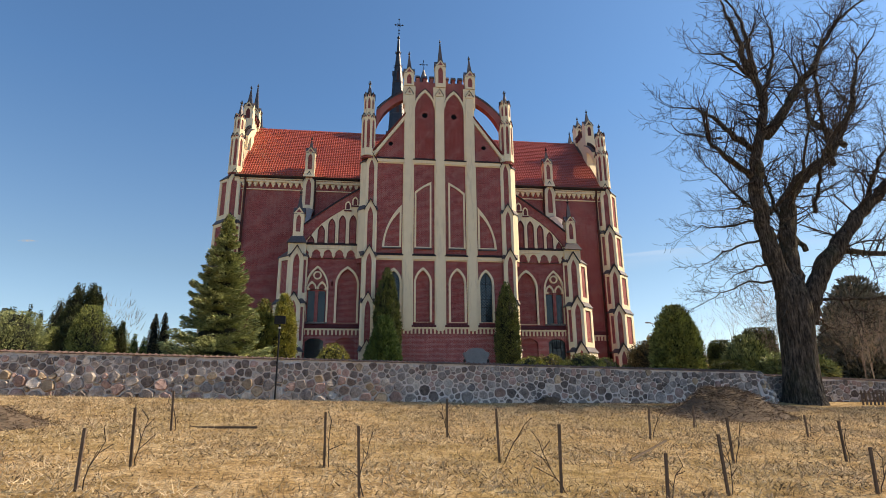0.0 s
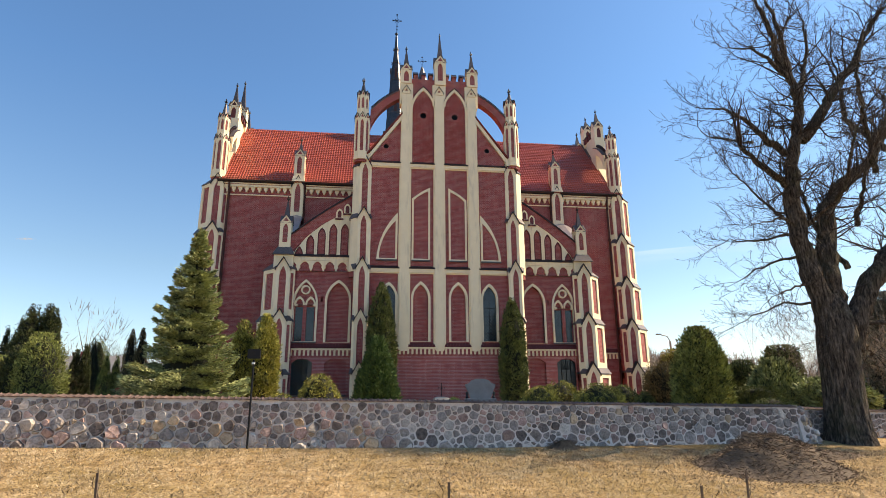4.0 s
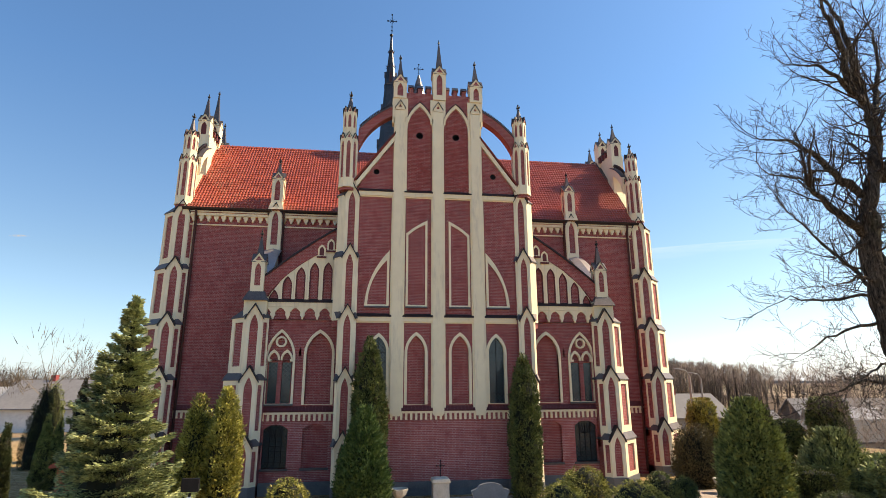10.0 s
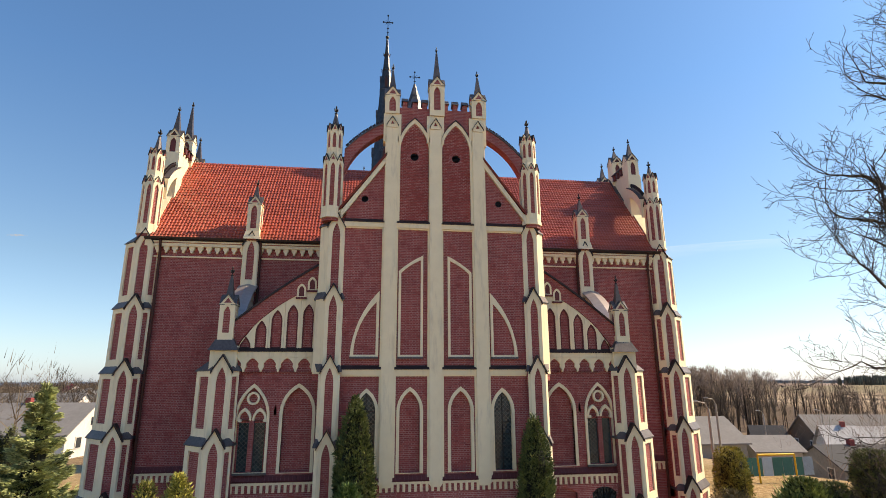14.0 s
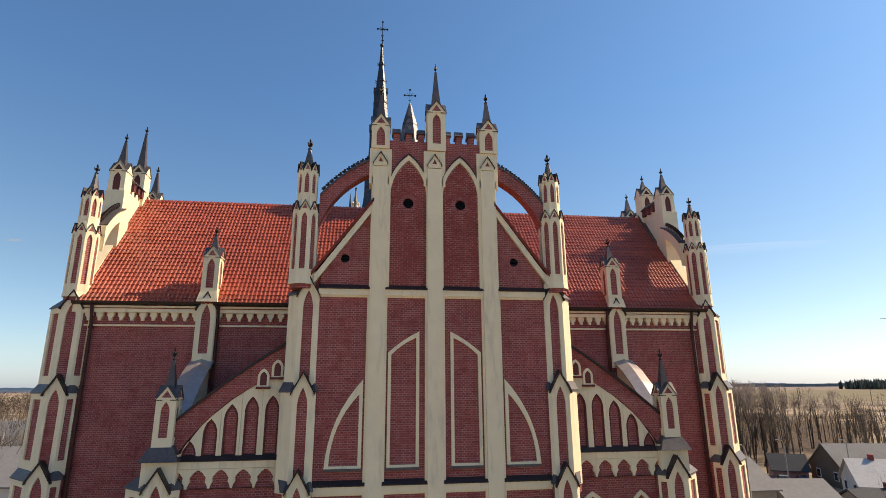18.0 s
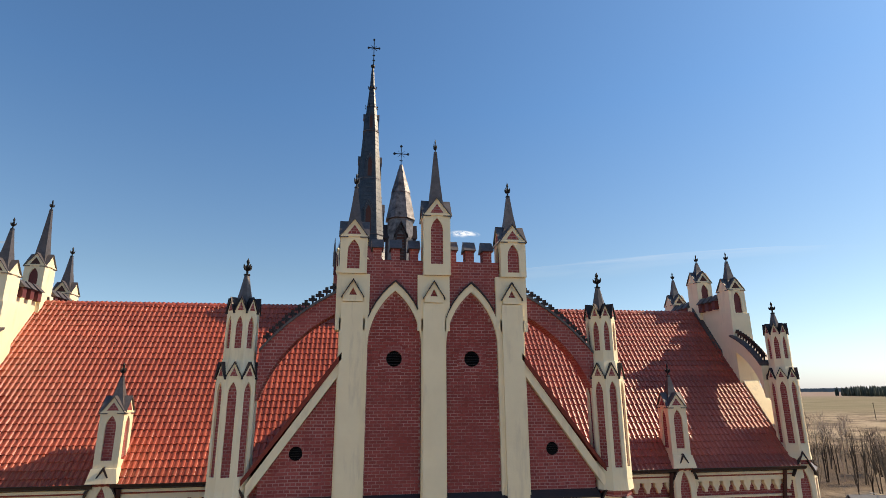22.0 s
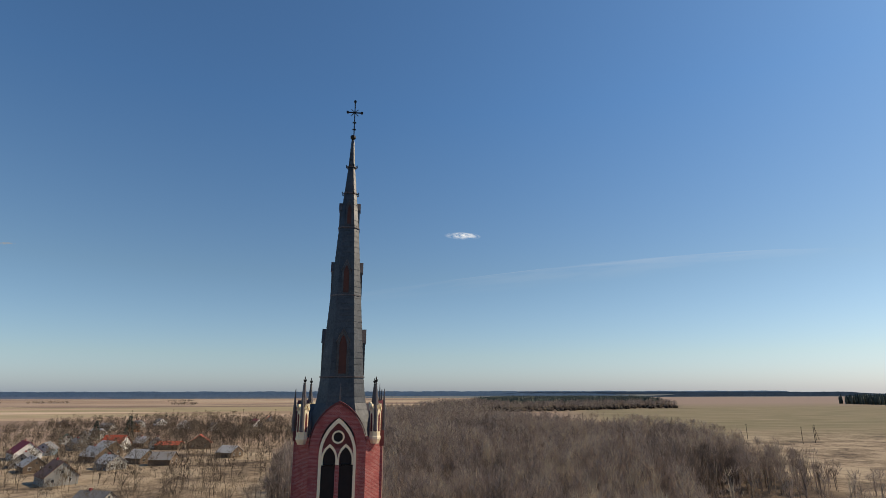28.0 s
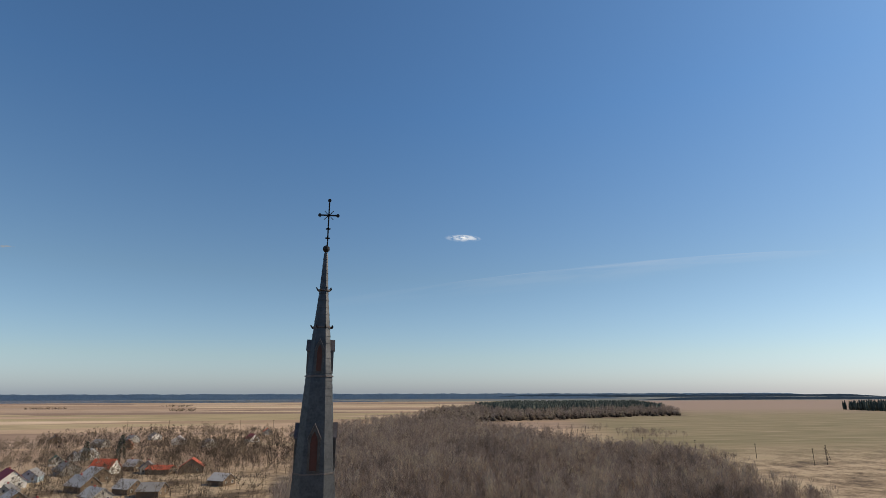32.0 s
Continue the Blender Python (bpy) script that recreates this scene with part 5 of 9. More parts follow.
def ground_material():
    m, t, b, node, link = node_kit("land")
    pos = node("ShaderNodeNewGeometry").outputs["Position"]
    sep = node("ShaderNodeSeparateXYZ")
    link(pos, sep.inputs[0])

    def step_mask(sock, lo, hi):
        r = node("ShaderNodeMapRange")
        r.inputs[1].default_value, r.inputs[2].default_value = lo, hi
        link(sock, r.inputs[0])
        return r.outputs[0]

    fine, mid, wide, leaf = noisy(t, pos, 13, 8, 0.85), noisy(t, pos, 2.2, 5, 0.65), noisy(t, pos, 0.25, 3), noisy(t, pos, 7.5, 3, 0.8)
    lawn = ramp(t, mid, [(0.32, (0.20, 0.125, 0.05)), (0.46, (0.36, 0.235, 0.105)), (0.6, (0.50, 0.355, 0.19)), (0.72, (0.58, 0.44, 0.27))])
    lawn = mixed(t, ramp(t, wide, [(0.42, (0,) * 3), (0.62, (0.4,) * 3)]), lawn, (0.22, 0.17, 0.06))
    lawn = mixed(t, ramp(t, leaf, [(0.5, (0,) * 3), (0.66, (0.7,) * 3)]), lawn, (0.16, 0.1, 0.05))
    lawn = mixed(t, 0.8, lawn, ramp(t, fine, [(0.38, (0.22, 0.2, 0.18)), (0.52, (1.05, 1.05, 1.04)), (0.62, (1.55, 1.55, 1.55))]), "MULTIPLY")
    # far fields: long parcels of stubble, plough land and young green
    st = node("ShaderNodeMapping")
    st.inputs["Rotation"].default_value, st.inputs["Scale"].default_value = (0, 0, radians(12)), (0.0016, 0.009, 1)
    link(pos, st.inputs["Vector"])
    vo = node("ShaderNodeTexVoronoi")
    vo.inputs["Scale"].default_value, vo.inputs["Randomness"].default_value = 1.0, 0.8
    link(st.outputs[0], vo.inputs["Vector"])
    sc = node("ShaderNodeSeparateColor")
    link(vo.outputs["Color"], sc.inputs[0])
    parcel = ramp(t, sc.outputs[0], [(0.1, (0.31, 0.215, 0.145)), (0.35, (0.47, 0.335, 0.235)), (0.5, (0.22, 0.15, 0.115)), (0.75, (0.54, 0.40, 0.29)), (0.95, (0.32, 0.255, 0.15))])
    streak = noisy(t, st.outputs[0], 9, 5)
    parcel = mixed(t, 0.6, parcel, ramp(t, streak, [(0.32, (0.55, 0.54, 0.52)), (0.5, (1.0, 1.0, 0.98)), (0.66, (1.3, 1.3, 1.28))]), "MULTIPLY")
    green = ramp(t, streak, [(0.3, (0.165, 0.14, 0.077)), (0.55, (0.235, 0.19, 0.115)), (0.75, (0.32, 0.24, 0.16))])
    # the broad green field lies to the right of the wood
    side = node("ShaderNodeMath")
    side.operation = "MULTIPLY_ADD"
    side.inputs[1].default_value = 0.32
    link(sep.outputs[1], side.inputs[0])
    neg = node("ShaderNodeMath")
    neg.operation = "SUBTRACT"
    link(sep.outputs[0], neg.inputs[0]), link(side.outputs[0], neg.inputs[1])
    gm = step_mask(neg.outputs[0], 30, 90)
    near_y = step_mask(sep.outputs[1], 900, 1250)
    parcel = mixed(t, gm, parcel, mixed(t, near_y, green, (0.29, 0.21, 0.165)))
    soil = ramp(t, noisy(t, pos, 0.028, 10, 0.8), [(0.40, (0.085, 0.06, 0.042)), (0.48, (0.24, 0.175, 0.115)), (0.57, (0.42, 0.32, 0.215)), (0.68, (0.31, 0.25, 0.15))])
    far1 = step_mask(sep.outputs[1], 20, 45)
    far2 = step_mask(sep.outputs[1], 300, 420)
    col = mixed(t, far1, lawn, soil)
    col = mixed(t, far2, col, parcel)
    col = mixed(t, step_mask(sep.outputs[1], 2360, 2440), col, ramp(t, streak, [(0.35, (0.10, 0.11, 0.11)), (0.65, (0.19, 0.19, 0.175))]))
    under = node("ShaderNodeAttribute")
    under.attribute_name = "litter"
    col = mixed(t, under.outputs["Fac"], col, ramp(t, mid, [(0.35, (0.075, 0.052, 0.036)), (0.65, (0.17, 0.12, 0.082))]))
    link(col, b.inputs["Base Color"])
    b.inputs["Roughness"].default_value, b.inputs["Specular IOR Level"].default_value = 0.95, 0.1
    bumped(t, b, mixed(t, 0.5, fine, leaf), 0.8, 0.05)
    return m


LAND = ground_material()
gx, gy = axis_lines(-30, 30, 0.75, -4200, 4200), np.concatenate([axis_lines(-16, -8, 0.12, -300, -8), axis_lines(-7.5, 40, 1.0, -7.5, 4850)])
gy = np.unique(gy.round(3))
X, Y = np.meshgrid(gx, gy)
ZZ = ground_z(X, Y)
nx, ny = len(gx), len(gy)
ii = (np.arange(ny - 1)[:, None] * nx + np.arange(nx - 1)[None]).ravel()
gme = bpy.data.meshes.new("ground")
gme.from_pydata(np.stack([X.ravel(), Y.ravel(), ZZ.ravel()], 1).tolist(), [], np.stack([ii, ii + 1, ii + nx + 1, ii + nx], 1).tolist())
gme.shade_smooth()
litter = gme.attributes.new("litter", "FLOAT", "POINT")
litter.data.foreach_set("value", (inside(X.ravel(), Y.ravel(), WOODPOLY) | inside(X.ravel(), Y.ravel(), MIDPOLY)).astype(np.float32))
gme.materials.append(LAND)
ground = tagged(new("ground", gme), "dry straw-coloured grass and open fields to the horizon", "ground", kind="structure")


def gz(x, y):
    return float(ground_z(x, y))


# ---- vegetation kit ----
def leafy(name, p, d, size, ratio, material, parent, label="", kind="", rng=None, blade=False):
    """One mesh of many small pointed leaves: base points, directions, lengths. blade: three-cornered, wide at the foot."""
    rng = rng or np.random.RandomState(5)
    n = len(p)
    d = d / np.linalg.norm(d, axis=1, keepdims=True)
    side = np.cross(d, rng.normal(size=(n, 3)))
    side /= np.linalg.norm(side, axis=1, keepdims=True) + 1e-9
    nrm = np.cross(side, d)
    s = np.asarray(size).reshape(-1, 1) * np.ones((n, 1))
    if blade:
        v = np.stack([p - side * s * ratio, p + side * s * ratio, p + d * s], 1).reshape(-1, 3)
    else:
        v = np.stack([p, p + d * s * 0.45 + side * s * ratio + nrm * s * 0.06, p + d * s, p + d * s * 0.45 - side * s * ratio + nrm * s * 0.06], 1).reshape(-1, 3)
    c = 3 if blade else 4
    me = bpy.data.meshes.new(name)
    me.vertices.add(len(v)), me.loops.add(c * n), me.polygons.add(n)
    me.vertices.foreach_set("co", v.astype(np.float32).ravel())
    me.loops.foreach_set("vertex_index", np.arange(c * n, dtype=np.int32))
    me.polygons.foreach_set("loop_start", np.arange(0, c * n, c, dtype=np.int32))
    me.update(calc_edges=True)
    me.materials.append(material)
    ob = new(name, me)
    if parent:
        ob.parent = parent
    return tagged(ob, label, kind=kind)


def foliage(name, dark, light, vary=0.35):
    m, t, b, node, link = node_kit(name)
    geo = node("ShaderNodeNewGeometry")
    wide = noisy(t, geo.outputs["Position"], 2.4, 4, 0.65)
    add = node("ShaderNodeMath")
    add.operation, add.inputs[1].default_value = "MULTIPLY_ADD", 0.36
    link(geo.outputs["Random Per Island"], add.inputs[0]), link(wide, add.inputs[2])
    col = ramp(t, add.outputs[0], [(0.42, dark), (0.92, light)])
    link(col, b.inputs["Base Color"])
    b.inputs["Roughness"].default_value, b.inputs["Specular IOR Level"].default_value = 0.65, 0.25
    return m


GREYPINE = foliage("grey_pine_foliage", (0.045, 0.05, 0.038), (0.30, 0.295, 0.225))
# darker copy of the thuja green, with backlit shade painted into it
SHADYTHUJA = foliage("backlit_thuja_foliage", (0.008, 0.012, 0.006), (0.10, 0.115, 0.038))
YEWGREEN = foliage("dark_thuja_foliage", (0.014, 0.023, 0.01), (0.21, 0.235, 0.07))
GOLDGREEN = foliage("golden_thuja_foliage", (0.05, 0.052, 0.014), (0.52, 0.47, 0.105))
MIDGREEN = foliage("thuja_foliage", (0.028, 0.042, 0.013), (0.37, 0.40, 0.115))
BLUEGREEN = foliage("spruce_foliage", (0.04, 0.055, 0.026), (0.50, 0.53, 0.22))
PINEGREEN = foliage("pine_foliage", (0.022, 0.045, 0.012), (0.15, 0.215, 0.06))
# near-black crown filling: paints the inner shade and blocks see-through gaps
CORE = surface("shade_dark_core", (0.006, 0.007, 0.004), (0.018, 0.018, 0.009), 18, 3, 0.95, 0, 0.6)
BARK = surface("dark_bark", (0.030, 0.024, 0.019), (0.085, 0.07, 0.055), 9, 1.0, 0.95, 0, 0.9)


def bark_material():
    m, t, b, node, link = node_kit("furrowed_bark")
    pos = node("ShaderNodeNewGeometry").outputs["Position"]
    st = node("ShaderNodeMapping")
    st.inputs["Scale"].default_value = (5.5, 5.5, 0.9)
    link(pos, st.inputs["Vector"])
    rid, wide, fine = noisy(t, st.outputs[0], 2.2, 6, 0.7), noisy(t, pos, 0.8, 3), noisy(t, pos, 30, 3)
    col = ramp(t, rid, [(0.38, (0.025, 0.02, 0.016)), (0.52, (0.105, 0.084, 0.066)), (0.66, (0.23, 0.19, 0.15))])
    col = mixed(t, ramp(t, wide, [(0.5, (0,) * 3), (0.7, (0.45,) * 3)]), col, (0.07, 0.075, 0.035))
    link(mixed(t, 0.5, col, ramp(t, fine, [(0.3, (0.6,) * 3), (0.7, (1.2,) * 3)]), "MULTIPLY"), b.inputs["Base Color"])
    b.inputs["Roughness"].default_value, b.inputs["Specular IOR Level"].default_value = 0.95, 0.15
    bumped(t, b, rid, 1.0, 0.16)
    return m


OLDBARK = bark_material()
TWIG = surface("bare_twigs", (0.026, 0.019, 0.015), (0.07, 0.052, 0.04), 12, 1.0, 0.9, 0, 0.0)


def shrub(name, label, x, y, r, h, style, material, seed, leaves=5000, leaf=0.13, category="shrub", group="", base=None):
    """style: a list of (height share, radius share) for the outline."""
    rng = np.random.RandomState(seed)
    z0 = gz(x, y) if base is None else base
    t = thing(name, label, category, (x, y, z0), group)
    hs, rs = np.array([a for a, _ in style]), np.array([b for _, b in style])
    prof = lambda q: np.interp(q, hs, rs)
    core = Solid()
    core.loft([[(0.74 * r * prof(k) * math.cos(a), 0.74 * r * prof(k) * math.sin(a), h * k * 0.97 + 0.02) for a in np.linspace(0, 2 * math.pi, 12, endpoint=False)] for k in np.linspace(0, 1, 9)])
    # not a real stem: a near-black lump in place of the inner shade
    core.done("stem", CORE, t, "near-black filling for the shade inside the foliage", uv=False)
    dens = rs.max()
    clipped = style is GLOBE
    leaves = int(leaves * 2.6)
    cr = r * (0.16 if clipped else 0.24)
    per = 26
    q = rng.uniform(0, 1, leaves)
    q = q[rng.uniform(0, dens, len(q)) < prof(q) + 0.06][:leaves // per]
    a = rng.uniform(0, 2 * math.pi, len(q))
    ph = rng.uniform(0, 6.28, 8)
    lump = 1 + 0.06 * np.sin(3 * a + ph[0] + 5 * q) + 0.05 * np.sin(7 * a + ph[1] - 9 * q)
    rr = r * prof(q) * lump * rng.uniform(0.8, 0.98, len(q)) - cr * 0.4
    heart = np.stack([rr * np.cos(a), rr * np.sin(a), h * q], 1)
    out = np.stack([np.cos(a), np.sin(a), 0 * a], 1)
    size = cr * rng.uniform(0.65, 1.35, len(q))
    heart, out, size = (np.repeat(w, per, 0) for w in (heart, out, size))
    ball = rng.normal(size=(len(heart), 3)) + out * 0.8
    ball /= np.linalg.norm(ball, axis=1, keepdims=True)
    p = heart + ball * size[:, None] * np.array([1, 1, 1.0 if clipped else 1.7]) * rng.uniform(0.6, 1.05, (len(heart), 1))
    p[:, 2] = np.clip(p[:, 2], 0.02, h * 1.01)
    q = p[:, 0]
    d = ball * 0.8 + out * 0.3 + np.array([0, 0, 0.15 if clipped else 0.75]) + rng.normal(0, 0.35, (len(p), 3))
    leafy("crown", p, d, leaf * 0.72 * rng.uniform(0.6, 1.4, len(q)), 0.24, material, t, "dense scaly foliage", rng=rng, blade=True)
    return t


COLUMN = [(0, 0.8), (0.15, 0.95), (0.45, 1.0), (0.7, 0.85), (0.88, 0.5), (1.0, 0.06)]
CONE = [(0, 0.9), (0.12, 1.0), (0.35, 0.92), (0.6, 0.68), (0.82, 0.36), (1.0, 0.03)]
GLOBE = [(0, 0.55), (0.15, 0.85), (0.4, 1.0), (0.62, 0.95), (0.82, 0.68), (0.94, 0.36), (1.0, 0.05)]
EGG = [(0, 0.75), (0.2, 0.98), (0.5, 1.0), (0.75, 0.8), (0.92, 0.45), (1.0, 0.1)]
RUSTGREEN = foliage("brownish_thuja_foliage", (0.07, 0.05, 0.02), (0.20, 0.16, 0.07))
FAN = [(0, 0.5), (0.3, 0.8), (0.6, 1.0), (0.8, 0.85), (1.0, 0.3)]
BLUNT = [(0, 0.8), (0.2, 1.0), (0.6, 1.0), (0.85, 0.9), (0.95, 0.6), (1.0, 0.15)]

shrub("thuja", "tall dark green columnar thuja beside the chancel wall", -3.35, -1.1, 0.78, 7.1, COLUMN, YEWGREEN, 1, 9000, 0.16, "tree")
shrub("thuja", "slender dark green columnar thuja beside the chancel wall", 3.9, -1.4, 0.72, 6.35, COLUMN, YEWGREEN, 2, 8000, 0.15, "tree")
shrub("juniper", "soft bright green bushy conifer under the tall thuja", -3.5, -2.5, 1.1, 4.0, CONE, PINEGREEN, 3, 9000, 0.2, "tree")
shrub("thuja", "golden green double thuja beside the wing", -8.72, -4.7, 0.66, 4.85, COLUMN, GOLDGREEN, 4, 7000, 0.15, "tree")
shrub("thuja", "golden green thuja grown against its neighbour", -9.78, -4.4, 0.66, 4.6, COLUMN, GOLDGREEN, 5, 6000, 0.15, "tree")
for k, (x, y, r, h, mt, lab) in enumerate(((-5.85, -8.0, 0.82, 1.95, GOLDGREEN, "clipped golden globe shrub among graves"), (3.6, -7.0, 0.85, 1.45, GOLDGREEN, "clipped yellowish green globe shrub among graves"), (5.2, -5.0, 1.0, 1.75, GOLDGREEN, "clipped yellow-green globe shrub"), (5.95, -7.8, 1.1, 1.5, GOLDGREEN, "broad clipped yellowish green globe shrub"), (8.1, -5.6, 0.75, 1.5, YEWGREEN, "dark clipped globe shrub"), (-7.3, -8.3, 0.7, 1.2, GOLDGREEN, "low golden shrub behind the wall"), (1.5, -9.2, 0.32, 0.75, MIDGREEN, "tiny clipped globe by the headstone"), (-0.55, -9.2, 0.4, 0.95, MIDGREEN, "tiny clipped globe by the headstone"), (2.4, -9.2, 0.36, 0.7, GOLDGREEN, "tiny clipped globe shrub"), (9.6, -4.6, 0.6, 1.2, YEWGREEN, "small dark clipped globe"))):
    shrub("globe_shrub", lab, x, y, r, h, GLOBE, mt, 20 + k, int(3800 * max(r, 0.5)), 0.1, "shrub", "clipped globe shrubs")
shrub("thuja", "broad dark green conical thuja behind the stone wall", 12.2, -5.6, 1.25, 4.2, [(0, 0.85), (0.12, 1.0), (0.45, 0.97), (0.65, 0.84), (0.85, 0.52), (1.0, 0.08)], MIDGREEN, 40, 12000, 0.2, "tree")
shrub("thuja", "rounded bronze-green thuja by the transept", 13.3, 0.2, 1.15, 2.9, EGG, RUSTGREEN, 41, 6000, 0.13, "tree")
shrub("thuja", "columnar thuja with a flat yellowish top", 17.5, 6.0, 0.9, 4.0, BLUNT, GOLDGREEN, 42, 5000, 0.16, "tree")
shrub("thuja", "dark rounded columnar thuja", 18.9, 0.6, 0.78, 3.0, BLUNT, YEWGREEN, 43, 6000, 0.16, "tree")
shrub("thuja", "tall dark rounded thuja", 23.4, 2.8, 1.1, 4.1, BLUNT, YEWGREEN, 44, 7000, 0.18, "tree")
shrub("pine", "grey-green feathery pine behind the boundary wall", 26.4, -2.6, 2.5, 6.6, CONE, GREYPINE, 48, 11000, 0.36, "tree")
shrub("pine", "broad grey-green pine behind the boundary wall", 30.5, -1.0, 2.4, 5.2, CONE, GREYPINE, 49, 9000, 0.36, "tree")
shrub("juniper", "grey-green feathery juniper behind the wall", 17.6, -3.6, 1.5, 2.8, CONE, BLUEGREEN, 45, 7000, 0.24, "shrub")
shrub("juniper", "spreading grey-green juniper behind the wall", 19.2, -5.2, 1.9, 1.7, GLOBE, BLUEGREEN, 46, 7000, 0.26, "shrub")
shrub("box_shrub", "low clipped dark box shrub", 15.6, -4.9, 0.95, 1.35, BLUNT, YEWGREEN, 47, 4500, 0.1, "shrub")
shrub("box_shrub", "low clipped dark box shrub by the wall", 14.6, -7.2, 0.9, 0.75, GLOBE, YEWGREEN, 48, 3500, 0.1, "shrub")
shrub("rust_shrub", "rusty brown withered shrub", 14.4, -3.3, 0.9, 1.2, GLOBE, foliage("withered_leaves", (0.09, 0.045, 0.02), (0.25, 0.14, 0.06)), 49, 3500, 0.14, "shrub")
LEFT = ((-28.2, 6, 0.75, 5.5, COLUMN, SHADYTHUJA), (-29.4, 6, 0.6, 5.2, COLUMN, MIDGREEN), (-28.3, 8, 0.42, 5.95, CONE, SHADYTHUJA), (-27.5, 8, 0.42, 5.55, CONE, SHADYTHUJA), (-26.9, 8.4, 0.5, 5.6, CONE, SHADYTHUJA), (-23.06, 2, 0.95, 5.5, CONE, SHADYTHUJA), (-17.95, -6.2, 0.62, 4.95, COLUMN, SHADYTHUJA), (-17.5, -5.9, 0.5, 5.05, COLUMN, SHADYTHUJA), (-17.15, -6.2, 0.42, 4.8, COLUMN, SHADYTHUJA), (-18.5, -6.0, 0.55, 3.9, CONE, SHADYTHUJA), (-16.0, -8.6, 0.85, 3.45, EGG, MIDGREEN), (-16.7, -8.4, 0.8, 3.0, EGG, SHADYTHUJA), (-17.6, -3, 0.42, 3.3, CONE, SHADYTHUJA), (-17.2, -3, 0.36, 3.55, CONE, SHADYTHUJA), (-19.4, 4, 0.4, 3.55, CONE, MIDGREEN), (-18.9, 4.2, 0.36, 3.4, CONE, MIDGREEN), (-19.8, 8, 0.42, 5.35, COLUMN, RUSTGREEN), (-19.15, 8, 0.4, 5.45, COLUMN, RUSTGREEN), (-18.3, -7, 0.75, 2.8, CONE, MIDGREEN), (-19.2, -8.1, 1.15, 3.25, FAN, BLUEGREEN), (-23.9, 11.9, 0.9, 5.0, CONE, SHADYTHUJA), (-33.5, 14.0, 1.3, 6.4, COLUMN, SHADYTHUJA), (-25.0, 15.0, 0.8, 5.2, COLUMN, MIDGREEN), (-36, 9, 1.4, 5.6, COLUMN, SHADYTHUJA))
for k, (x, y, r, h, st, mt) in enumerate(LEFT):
    lab = {id(RUSTGREEN): "brownish slender thuja in the graveyard", id(SHADYTHUJA): "thuja in the graveyard, green darkened as if backlit", id(MIDGREEN): "fresh green columnar thuja in the graveyard", id(GOLDGREEN): "golden thuja in the graveyard", id(BLUEGREEN): "loose grey-green shrub behind the wall"}[id(mt)]
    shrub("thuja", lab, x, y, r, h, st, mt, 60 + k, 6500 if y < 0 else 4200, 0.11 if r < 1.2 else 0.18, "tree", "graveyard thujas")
shrub("low_hedge", "low golden creeping conifer under the spruce", -9.0, -8.6, 1.3, 0.85, GLOBE, GOLDGREEN, 90, 4000, 0.14, "shrub")
shrub("low_hedge", "yellow flowering shrub behind the wall", -12.2, -8.2, 0.8, 0.9, GLOBE, foliage("yellow_leaves", (0.20, 0.13, 0.01), (0.5, 0.36, 0.03)), 91, 2500, 0.12, "shrub")


